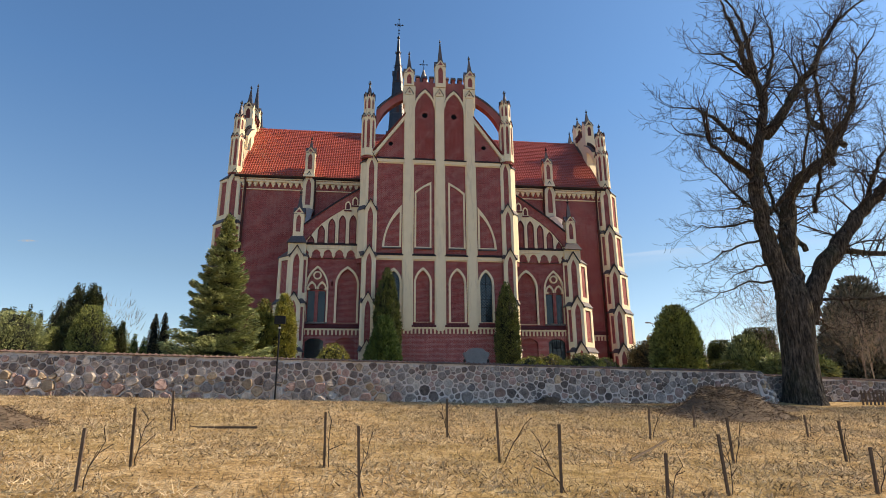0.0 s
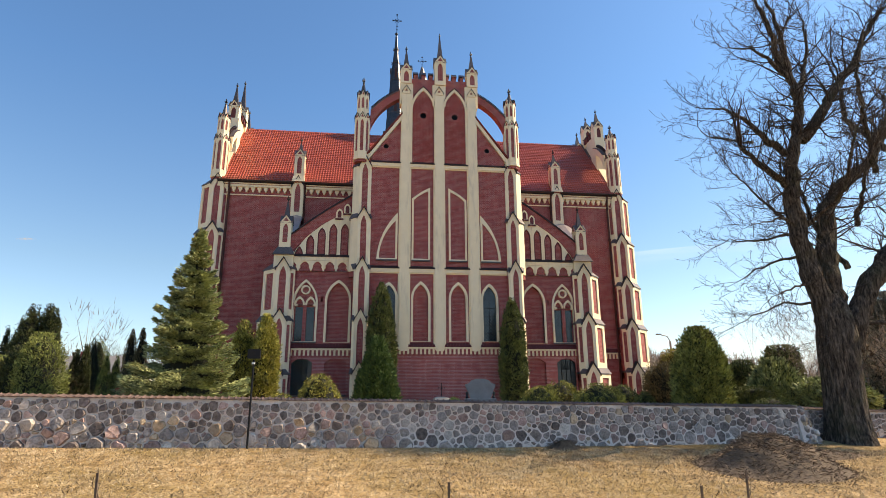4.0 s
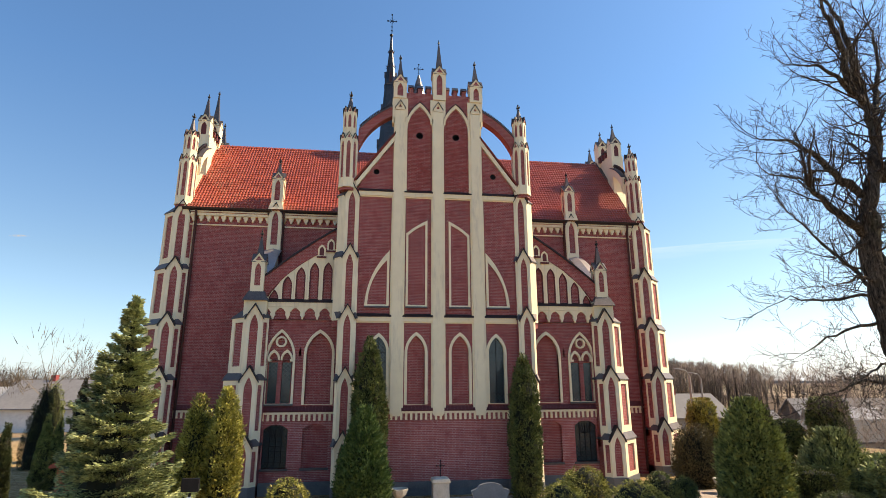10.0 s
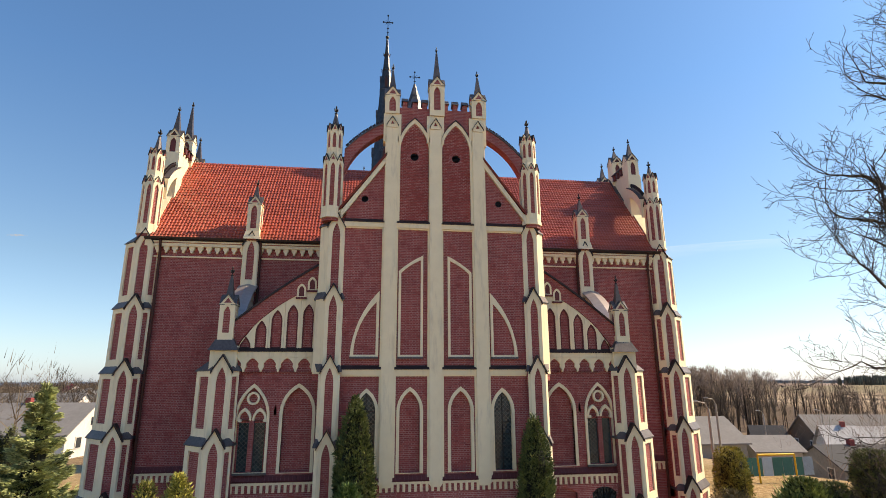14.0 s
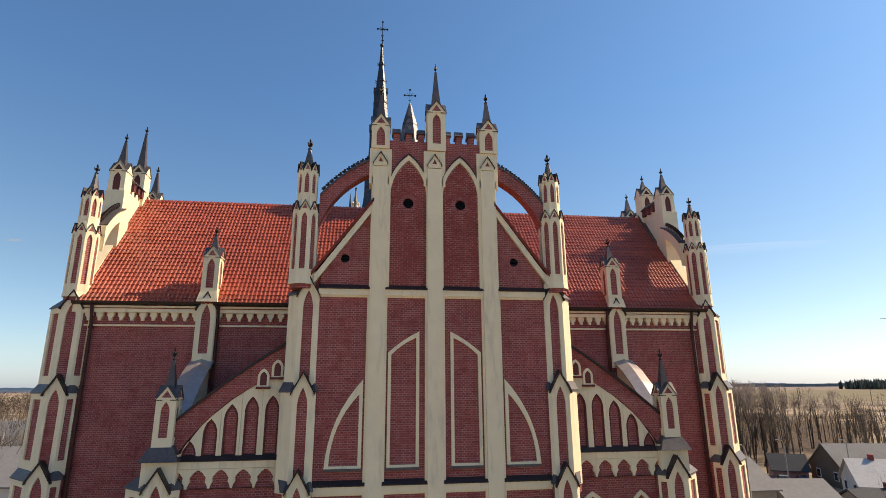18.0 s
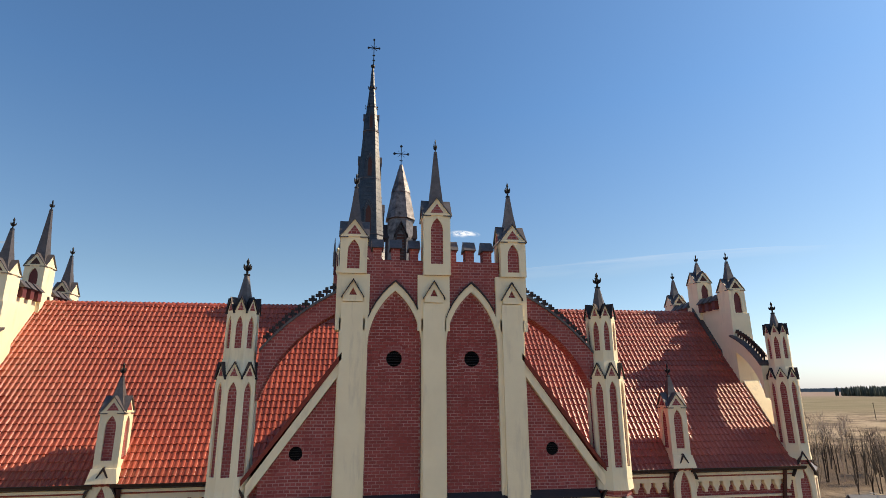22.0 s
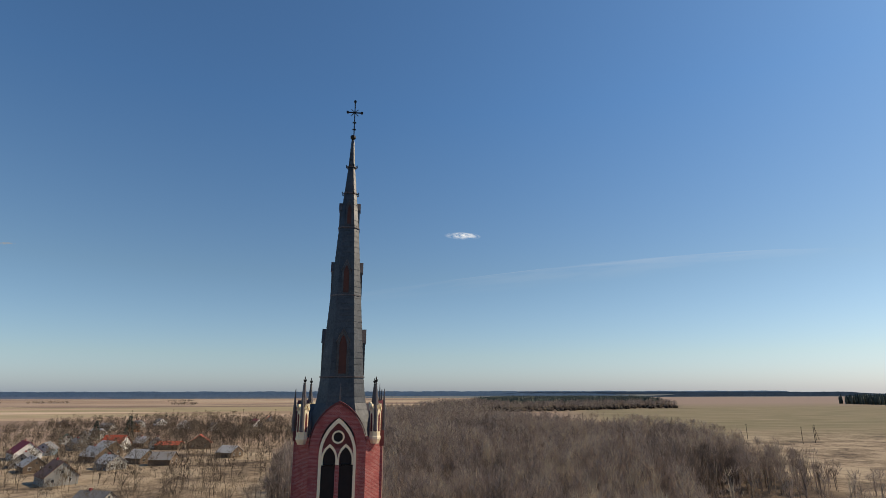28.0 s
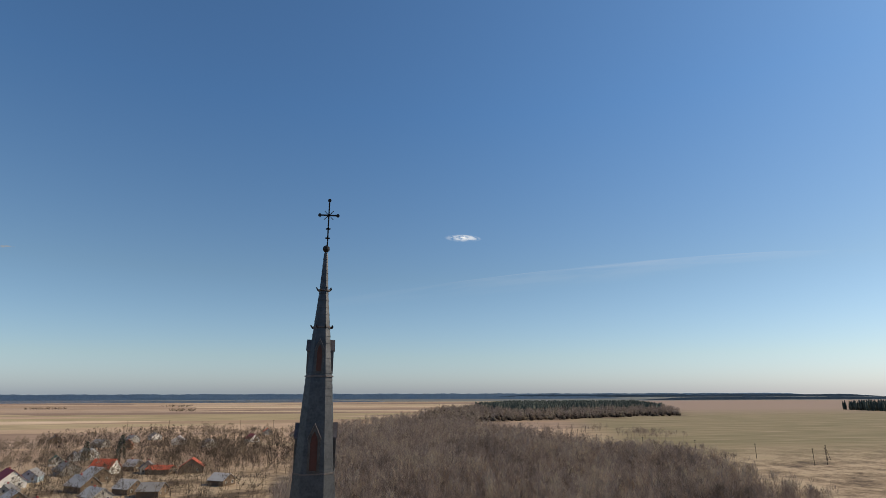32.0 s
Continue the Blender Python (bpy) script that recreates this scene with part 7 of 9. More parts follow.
rng = np.random.RandomState(21)
piles = [[[], []] for _ in STONES]
count = 0
for side, a, b in ((0, W0, 13.35), (1, 13.9, 40.0)):
    cells = {}
    made = []
    z_lo = lambda q: gz(q, wall_point(q, side) - 1.2) - 0.05
    for r_hi, r_lo, per in ((0.30, 0.22, 16), (0.22, 0.15, 90), (0.15, 0.10, 240), (0.10, 0.06, 380)):
        for _ in range(int((b - a) * per)):
            x = rng.uniform(a, b)
            zl = z_lo(x)
            zt = (wall_top(x) if side == 0 else 0.66 - 0.045 * (x - 13.5)) - 0.07
            h = rng.uniform(0, 1)
            z = zl + (zt - zl) * h
            r = rng.uniform(r_lo, r_hi)
            if r > 0.31 - 0.2 * h or z + r * 0.75 > zt:
                continue
            key = int(x // 0.7)
            if any(((px - x) / 1.15) ** 2 + (pz - z) ** 2 < ((pr + r) * 0.82) ** 2 for dk in (-1, 0, 1) for px, pz, pr in cells.get(key + dk, ())):
                continue
            cells.setdefault(key, []).append((x, z, r))
            made.append((x, z, r, h))
    for x, z, r, h in made:
        key = int(x // 0.7)
        near = [c for dk in (-1, 0, 1) for c in cells.get(key + dk, ()) if (c[0], c[1]) != (x, z) and abs(c[0] - x) < 0.9]
        poly = clipped_cell(x, z, r, near)
        if not poly:
            continue
        rough = side == 0 and x < -2.5 + 1.2 * math.sin(x) and h < 0.62
        j = rng.choice(5, p=(0.34, 0.2, 0.2, 0.12, 0.14) if rough else (0.5, 0.16, 0.26, 0.03, 0.05))
        v, f = stone_shape(x, z, poly, side, (0.05 + 0.32 * r * rng.uniform(0.5, 1.2)) if rough else 0.012 + 0.03 * rng.uniform(0.2, 1.0) * (1.2 - 0.6 * h), r, rng)
        if side == 0 and -10.5 < x < 4.5 and count < 300 and r > 0.11:
            me = bpy.data.meshes.new("stone")
            me.from_pydata(v, [], f)
            me.materials.append(STONES[j])
            new("stone", me).parent = boundary
            count += 1
        else:
            vs, fs = piles[j]
            o = len(vs)
            vs += v
            fs += [tuple(i + o for i in q) for q in f]
for j, (vs, fs) in enumerate(piles):
    me = bpy.data.meshes.new("stones")
    me.from_pydata(vs, [], fs)
    me.materials.append(STONES[j])
    ob = new("stones", me)
    ob.parent = boundary
    tagged(ob, "mixed field stones set in mortar", kind="stuff")
# rough stones up the sloping end
end_meshes = [stone_mesh(k) for k in range(6)]
for k, me in enumerate(end_meshes):
    me.materials.append(STONES[(0, 4, 1, 0, 3, 4)[k]])
for k in range(64):
    q = rng.uniform(0, 1)
    e = rng.uniform() < 0.6
    x = 14.02 - 0.62 * q if e else rng.uniform(13.3, 14.02 - 0.62 * q)
    y = rng.uniform(-10.5 + 0.3 * q, -9.7) if e else -10.55 + 0.3 * q
    r = rng.uniform(0.09, 0.19)
    share("end_stone", end_meshes[rng.randint(6)], Matrix.Translation((x, y, -1.1 + q * (wall_top(13) + 1.1))) @ Euler((rng.uniform(0, 6), rng.uniform(0, 6), 0)).to_matrix().to_4x4() @ Matrix.Diagonal((r, r * 0.9, r * 0.8, 1)), boundary)
# clay coping tiles
ct = Solid()
ct.loft([[(u, w, 0.03 + hgt) for w, hgt in ((-0.29, -0.015), (0.0, 0.05), (0.27, -0.015), (0.27, -0.035), (0.0, 0.02), (-0.29, -0.035))] for u, lift in ((-0.1, 0), (0.1, 0))])
ct.loft([[(u0, w, 0.03 + hgt) for u0, w, hgt in ((-0.045, w0, h0), (0.0, w0, h0 + 0.03), (0.045, w0, h0))] for w0, h0 in ((-0.3, -0.02), (0.0, 0.055), (0.285, -0.02))])
tile0 = ct.done("coping_tile", COPING, boundary, "curved clay coping tile", uv=False)
first = True
for k in range(int((13.4 + 30) / 0.21)):
    x = -30 + k * 0.21
    m = Matrix.Translation((x, wall_y(x), wall_top(x) + rng.uniform(-0.006, 0.006))) @ Matrix.Rotation(math.atan(0.085) + rng.uniform(-0.03, 0.03), 4, "Z")
    if first:
        tile0.matrix_basis, first = m, False
    else:
        share("coping_tile", tile0.data, m, boundary)
for k in range(80):
    x = 13.6 + k * 0.21
    share("coping_tile", tile0.data, Matrix.Translation((x, -8.9 + 0.03 * (x - 13), 0.66 - 0.045 * (x - 13.5))), boundary)

# ---- the field before the wall ----
STRAW = foliage("dry_grass_blades", (0.075, 0.048, 0.025), (0.74, 0.59, 0.385))
WOOD = surface("weathered_wood", (0.075, 0.05, 0.035), (0.17, 0.12, 0.085), 16, 3, 0.9, 0, 0.5, vary=0.2)
n = 230000
px = rng.uniform(-19, 20, n)
py = -11.6 - 17.5 * rng.uniform(0, 1, n) ** 1.1
keep = py < wall_y(px) - 0.35
px, py = px[keep], py[keep]
pz = ground_z(px, py)
d = np.stack([rng.normal(0, 0.7, len(px)), rng.normal(0, 0.7, len(px)), rng.uniform(0.15, 0.8, len(px))], 1)
leafy("dry_grass", np.stack([px, py, pz - 0.01], 1), d, rng.uniform(0.045, 0.15, len(px)), 0.075, STRAW, None, "short dry straw-coloured grass", "stuff", rng, blade=True)
n = 52000
px, py = rng.uniform(-19, 19, n), -12.0 - 15.5 * rng.uniform(0, 1, n)
keep = (np.sin(px * 0.8 + 1.3 * np.sin(py * 0.7)) * np.sin(py * 0.9 + 0.5 * px) > rng.uniform(-1.3, 0.9, n)) & (py < wall_y(px) - 0.4)
px, py = px[keep], py[keep]
wx = rng.uniform(1.5, 14.0, 9000)
wy = wall_y(wx) - 0.4 - np.abs(rng.normal(0, 1.6, 9000))
px, py = np.concatenate([px, wx]), np.concatenate([py, wy])
n = len(px)
DEAD = foliage("dead_leaves", (0.06, 0.032, 0.016), (0.25, 0.15, 0.075))
leafy("fallen_leaves", np.stack([px, py, ground_z(px, py) + 0.025], 1), np.stack([rng.normal(0, 1, n), rng.normal(0, 1, n), rng.normal(0.2, 0.3, n)], 1), rng.uniform(0.016, 0.036, n), 0.36, DEAD, None, "brown fallen leaves scattered on the grass", "stuff", rng, blade=True)
STAKES = ((-8.0, -24.9, 0.82), (-8.0, -23.2, 0.95), (-8.63, -19.6, 0.9), (-4.83, -23.2, 0.92), (-4.18, -25.0, 0.98), (-2.27, -20.1, 0.86), (-1.57, -22.5, 1.0), (-1.14, -24.8, 1.0), (0.35, -25.2, 0.63), (2.92, -19.8, 0.78), (1.51, -24.9, 0.9), (3.21, -22.6, 0.89), (5.9, -22.4, 0.83), (4.0, -25.0, 0.71), (7.69, -19.3, 0.58), (5.28, -17.9, 0.63))
for k, (x, y, h) in enumerate(STAKES):
    st = thing("sapling_stake", "rough wooden stake beside a thin bare sapling", "stake", (x, y, gz(x, y)), "planted stakes")
    lean = Vector((rng.uniform(-0.05, 0.05), rng.uniform(-0.04, 0.04), 0))
    w = 0.02
    Solid().loft([[(lean.x * z + sx * w, lean.y * z + sy * w, z) for sx, sy in ((-1, -1), (1, -0.9), (0.9, 1), (-1, 0.9))] for z in (-0.15, h * 0.5, h)]).done("stake", WOOD, st, uv=False)
    sg = []
    p0 = np.array((0.08, 0.03, -0.05))
    grow(sg, p0, np.array((rng.uniform(-0.15, 0.15), 0, 1.0)), h * 0.9, 0.011, 2, rng)
    tube_mesh("sapling", sg, TWIG, st, "thin bare sapling", "stuff")
lp = thing("fallen_stake", "thin wooden pole leaning on a short stake", "stake", (1.5, -22.4, gz(1.5, -22.4)))
Solid().loft([[(x + o1, y + o2, z + o3) for o1, o2, o3 in ((-0.02, 0, -0.02), (0.02, 0, -0.02), (0.02, 0.02, 0.02), (-0.02, -0.02, 0.02))] for x, y, z in ((-0.6, -0.5, 0.05), (0.75, 0.6, 0.28))]).done("pole", WOOD, lp, uv=False)
lq = thing("fallen_stake", "thin wooden pole lying in the grass", "stake", (-7.2, -18.9, gz(-7.2, -18.9)))
Solid().loft([[(x + o1, y + o2, 0.03 + o3) for o1, o2, o3 in ((0, -0.025, -0.02), (0, 0.025, -0.02), (0, 0.02, 0.03), (0, -0.02, 0.03))] for x, y in ((-1.3, 0.15), (0.4, -0.2))]).done("pole", WOOD, lq, uv=False)


def heap(name, label, x, y, rx, ry, h, mat_a, mat_b, seed, blades):
    r = np.random.RandomState(seed)
    t = thing(name, label, "heap", (x, y, gz(x, y)))
    N = 40
    g = np.linspace(-1.25, 1.25, N)
    A, B = np.meshgrid(g, g)
    q = np.sqrt(A ** 2 + B ** 2)
    ph = r.uniform(0, 6, 6)
    H = h * np.exp(-2.2 * q ** 2.4) * (1 + 0.16 * np.sin(5 * A + ph[0]) * np.sin(4 * B + ph[1]) + 0.1 * np.sin(11 * A + ph[2]) * np.sin(9 * B + ph[3])) - 0.06
    gxx, gyy = A * rx, B * ry
    H = H + ground_z(x + gxx, y + gyy) - gz(x, y)
    i = (np.arange(N - 1)[:, None] * N + np.arange(N - 1)[None]).ravel()
    me = bpy.data.meshes.new("mass")
    me.from_pydata(np.stack([gxx.ravel(), gyy.ravel(), H.ravel()], 1).tolist(), [], np.stack([i, i + 1, i + N + 1, i + N], 1).tolist())
    me.shade_smooth()
    me.materials.append(mat_a)
    ob = new("mass", me)
    ob.parent = t
    sel = r.choice(N * N, blades, p=(np.exp(-1.2 * q.ravel() ** 2)) / np.exp(-1.2 * q.ravel() ** 2).sum())
    p = np.stack([gxx.ravel()[sel] + r.normal(0, 0.05, blades), gyy.ravel()[sel] + r.normal(0, 0.05, blades), H.ravel()[sel]], 1)
    dd = np.stack([r.normal(0, 1, blades), r.normal(0, 1, blades), r.uniform(-0.2, 0.6, blades)], 1)
    leafy("straw", p, dd, r.uniform(0.07, 0.2, blades), 0.055, mat_b, t, "loose dry stalks", "stuff", r)
    return t


HEAPSOIL = surface("brown_compost", (0.045, 0.032, 0.022), (0.22, 0.16, 0.11), 14, 2, 0.95, 0, 0.9)
ASH = surface("grey_ash", (0.10, 0.085, 0.08), (0.33, 0.30, 0.28), 12, 2, 0.95, 0, 0.8)
HAY = foliage("brown_stalks", (0.035, 0.024, 0.017), (0.25, 0.17, 0.11))
heap("compost_heap", "brown heap of old grass and compost on the lawn", 8.5, -14.6, 2.15, 1.6, 1.0, HEAPSOIL, HAY, 31, 16000)
heap("ash_heap", "low heap of brown stalks and grey ash", -13.2, -19.2, 1.7, 1.2, 0.45, HEAPSOIL, HAY, 32, 5000)
heap("dry_tussock", "tuft of dry brown grass at the wall foot", 3.0, -11.5, 0.7, 0.4, 0.3, HEAPSOIL, HAY, 33, 1200)
heap("debris", "scattered brown debris near the tree", 11.5, -12.8, 2.2, 0.8, 0.22, HEAPSOIL, HAY, 34, 2500)

lamp = thing("floodlight_post", "black post with a flat solar floodlight before the wall", "lamp", (-7.6, -12.25, gz(-7.6, -12.25)))
Solid().loft([octagon(0, 0, 0.03, z) for z in (-0.2, 2.75)]).done("post", BLACK, lamp, uv=False)
Solid().box(-0.2, 0.2, -0.07, 0.05, 2.78, 3.08).done("lamp_head", BLACK, lamp, "black floodlight housing", uv=False)
Solid().loft([octagon(0, -0.03, 0.05, z) for z in (2.6, 2.66)]).done("sensor", surface("white_plastic", (0.6, 0.6, 0.58), (0.8, 0.8, 0.78), 8, 2, 0.4, 0, 0), lamp, "small white sensor", uv=False)

fence = thing("picket_fence", "low weathered wooden picket fence beside the tree", "fence", (19.5, -10.2, gz(19.5, -10.2)))
for k in range(34):
    x = -1.2 + k * 0.2
    Solid().loft([[(x + sx * 0.045, sy * 0.012, z) for sx, sy in ((-1, -1), (1, -1), (1, 1), (-1, 1))] for z in (0.02, 0.62)] + [[(x + sx * 0.01, sy * 0.012, 0.7) for sx, sy in ((-1, -1), (1, -1), (1, 1), (-1, 1))]]).done("picket", WOOD, fence, uv=False)
for z in (0.18, 0.5):
    Solid().box(-1.3, 5.5, 0.015, 0.05, z, z + 0.06).done("rail", WOOD, fence, uv=False)

# ---- graves beside the chancel ----
GRANITE = surface("grey_granite", (0.12, 0.12, 0.125), (0.24, 0.24, 0.245), 40, 3, 0.35, 0, 0.05)
DARKGRANITE = surface("dark_granite", (0.014, 0.014, 0.016), (0.035, 0.035, 0.038), 40, 3, 0.2, 0, 0.02)
PALE = surface("pale_stone", (0.35, 0.32, 0.27), (0.58, 0.54, 0.47), 18, 3, 0.85, 0, 0.4)
hx, hy = 0.62, -8.55
hz = gz(hx, hy)
hs_ = thing("headstone", "grey granite headstone with flared shoulders on a dark base", "grave", (hx, hy, hz))
fh = frame_at((0, 0, 0), (0, -1))
half = [(0, 0.95), (0.4, 0.95), (0.46, 1.05), (0.5, 1.2), (0.58, 1.36), (0.62, 1.5), (0.52, 1.53), (0.44, 1.56), (0.36, 1.66), (0.2, 1.71), (0, 1.73)]
Solid(fh).prism([(u, v) for u, v in half[1:]] + [(-u, v) for u, v in reversed(half[1:-1])], -0.08, 0.08).done("slab", GRANITE, hs_, "polished grey granite slab", uv=False)
Solid(fh).box(-0.62, 0.62, 0.84, 0.95, -0.2, 0.2).done("ledge", GRANITE, hs_, uv=False)
Solid(fh).box(-0.66, 0.66, 0.0, 0.1, -0.3, 0.3).done("base", GRANITE, hs_, uv=False)
Solid(fh).box(-0.36, 0.36, 0.1, 0.84, -0.1, 0.06).done("panel", DARKGRANITE, hs_, "black polished panel", uv=False)
for sx in (-1, 1):
    Solid(fh).box(sx * 0.52 - 0.1, sx * 0.52 + 0.1, 0.1, 0.84, -0.16, 0.16).done("pillar", GRANITE, hs_, uv=False)
    Solid(fh).loft([[(sx * 0.55 + r * math.cos(a), z, r * math.sin(a)) for a in np.linspace(0, 6.28, 10, endpoint=False)] for r, z in ((0.05, 0.95), (0.07, 1.0), (0.03, 1.08), (0.06, 1.14), (0.05, 1.2), (0.01, 1.22))]).done("urn", DARKGRANITE, hs_, uv=False)
mk = thing("grave_marker", "weathered pale stone grave marker with an iron cross", "grave", (-0.15, -1.9, gz(-0.15, -1.9)))
Solid().loft([square(0, 0, r, z) for r, z in ((0.36, 0), (0.34, 0.85), (0.4, 0.9), (0.38, 1.0), (0.2, 1.08))]).done("pedestal", PALE, mk, uv=False)
iron_cross(mk, 0, 0, 1.05, 1.75, 0.16, 0.014)
Solid().box(-0.9, 0.9, -1.4, 0.5, -0.1, 0.14).done("kerb", PALE, mk, uv=False)
ur = thing("stone_urn", "pale stone flower urn on a foot", "urn", (-1.95, -2.0, gz(-1.95, -2.0)))
Solid().loft([octagon(0, 0, r, z) for r, z in ((0.2, 0), (0.2, 0.06), (0.09, 0.14), (0.1, 0.25), (0.28, 0.42), (0.36, 0.6), (0.38, 0.66), (0.3, 0.66), (0.2, 0.55))]).done("bowl", PALE, ur, uv=False, smooth=False)
ur2 = copy_thing(ur, Matrix.Translation((-13.0, 2.5, gz(-13.0, 2.5))))
ur3 = copy_thing(ur, Matrix.Translation((13.2, -1.8, gz(13.2, -1.8))))
bench = thing("grave_bench", "small black bench among the graves", "bench", (9.9, -4.0, gz(9.9, -4.0)))
Solid().box(-0.4, 0.4, -0.15, 0.15, 0.42, 0.46).done("seat", BLACK, bench, uv=False)
for sx in (-0.34, 0.34):
    Solid().box(sx - 0.03, sx + 0.03, -0.12, 0.12, -0.02, 0.42).done("leg", BLACK, bench, uv=False)
# path made wider than it is, to bounce light onto the facade
path = Solid()
path.loft([[(x, -0.75 + 0.12 * math.sin(x * 0.9), gz(x, -0.75) + 0.012), (x, -5.6 + 0.3 * math.sin(x * 0.5), gz(x, -5.6) + 0.012), (x, -5.6, gz(x, -5.6) - 0.06), (x, -0.75, gz(x, -0.75) - 0.06)] for x in np.linspace(-15, 15, 40)])
tagged(path.done("pavement", surface("pinkish_sand_path", (0.27, 0.205, 0.155), (0.50, 0.40, 0.32), 20, 0.8, 0.9, 0, 0.4), None, uv=False), "sandy pinkish path, widened to bounce light onto the church", "path", kind="structure")
shed = thing("shrine_house", "small orange-roofed wooden shrine beyond the spruce", "shrine", (-16.8, 2.0, gz(-16.8, 2.0)))
Solid().box(-0.6, 0.6, -0.5, 0.5, 0, 1.5).done("body", surface("orange_paint", (0.42, 0.14, 0.06), (0.6, 0.24, 0.1), 12, 2, 0.7), shed, uv=False)
Solid().loft([[(-0.85, y, 1.45), (0, y, 2.05), (0.85, y, 1.45), (0.85, y, 1.38), (-0.85, y, 1.38)] for y in (-0.8, 0.8)]).done("roof", TILE, shed, "red tiled roof", uv=False)

# ---- village ----
def walls_mat(name, c):
    return surface(name, tuple(v * 0.75 for v in c), tuple(min(1, v * 1.15) for v in c), 3, 0.4, 0.85, 0, 0.2, vary=0.15)


WALLS = [walls_mat("house_white", (0.68, 0.65, 0.6)), walls_mat("house_wood", (0.16, 0.11, 0.075)), walls_mat("house_blue", (0.34, 0.42, 0.47)), walls_mat("house_grey", (0.33, 0.31, 0.28)), walls_mat("house_orange", (0.5, 0.2, 0.07)), walls_mat("house_pink", (0.40, 0.2, 0.17))]
ROOFS = [walls_mat("roof_slate", (0.19, 0.18, 0.175)), walls_mat("roof_dark", (0.055, 0.055, 0.06)), walls_mat("roof_red", (0.45, 0.085, 0.04)), walls_mat("roof_wine", (0.24, 0.035, 0.055)), walls_mat("roof_tin", (0.42, 0.405, 0.39)), walls_mat("roof_brown", (0.2, 0.11, 0.08)), walls_mat("roof_green", (0.05, 0.16, 0.13))]
PANE = surface("house_pane", (0.02, 0.025, 0.03), (0.06, 0.07, 0.08), 3, 1, 0.15, 0, 0)
ROOFWORD = ("grey slate", "dark", "orange-red", "wine-red", "pale tin", "brown", "green")
WALLWORD = ("white", "brown wooden", "pale blue", "grey", "orange", "dusty pink")


def house(x, y, w, d, h, rh, turn, wall, roofm, chimney=True, base=None):
    z = gz(x, y) if base is None else base
    t = thing("house", "village house with %s walls and %s roof" % (WALLWORD[wall], ROOFWORD[roofm]), "house", (x, y, z), "village houses")
    t.rotation_euler = (0, 0, radians(turn))
    Solid().loft([[(-w / 2, y_, -0.6), (w / 2, y_, -0.6), (w / 2, y_, h), (0, y_, h + rh), (-w / 2, y_, h)] for y_ in (-d / 2, d / 2)]).done("wall", WALLS[wall], t, uv=False)
    for sx in (-1, 1):
        e = 0.45
        k = rh / (w / 2)
        Solid().loft([[(0, y_, h + rh + 0.14), (sx * (w / 2 + e), y_, h - k * e + 0.14), (sx * (w / 2 + e), y_, h - k * e), (0, y_, h + rh)] for y_ in (-d / 2 - 0.4, d / 2 + 0.4)]).done("roof", ROOFS[roofm], t, uv=False)
    for fx in ((-w / 4, w / 4) if w > 6 else (0,)):
        for sy in (-1, 1):
            win = Solid().box(fx - 0.55, fx + 0.55, sy * (d / 2 + 0.03) - 0.04, sy * (d / 2 + 0.03) + 0.04, h * 0.35, h * 0.35 + 1.3).done("window", WALLS[0], t, uv=False)
            Solid().box(fx - 0.42, fx + 0.42, sy * (d / 2 + 0.06) - 0.04, sy * (d / 2 + 0.06) + 0.04, h * 0.35 + 0.12, h * 0.35 + 1.18).done("pane", PANE, win, uv=False)
    Solid().box(-0.35, 0.35, -d / 2 - 0.06, -d / 2 + 0.02, h + rh * 0.2, h + rh * 0.2 + 0.9).done("attic_window", PANE, t, uv=False)
    if chimney:
        Solid().box(-0.3, 0.3, d * 0.15, d * 0.15 + 0.6, h + rh * 0.6, h + rh + 0.7).done("chimney", BRICK, t, uv=False)
    return t


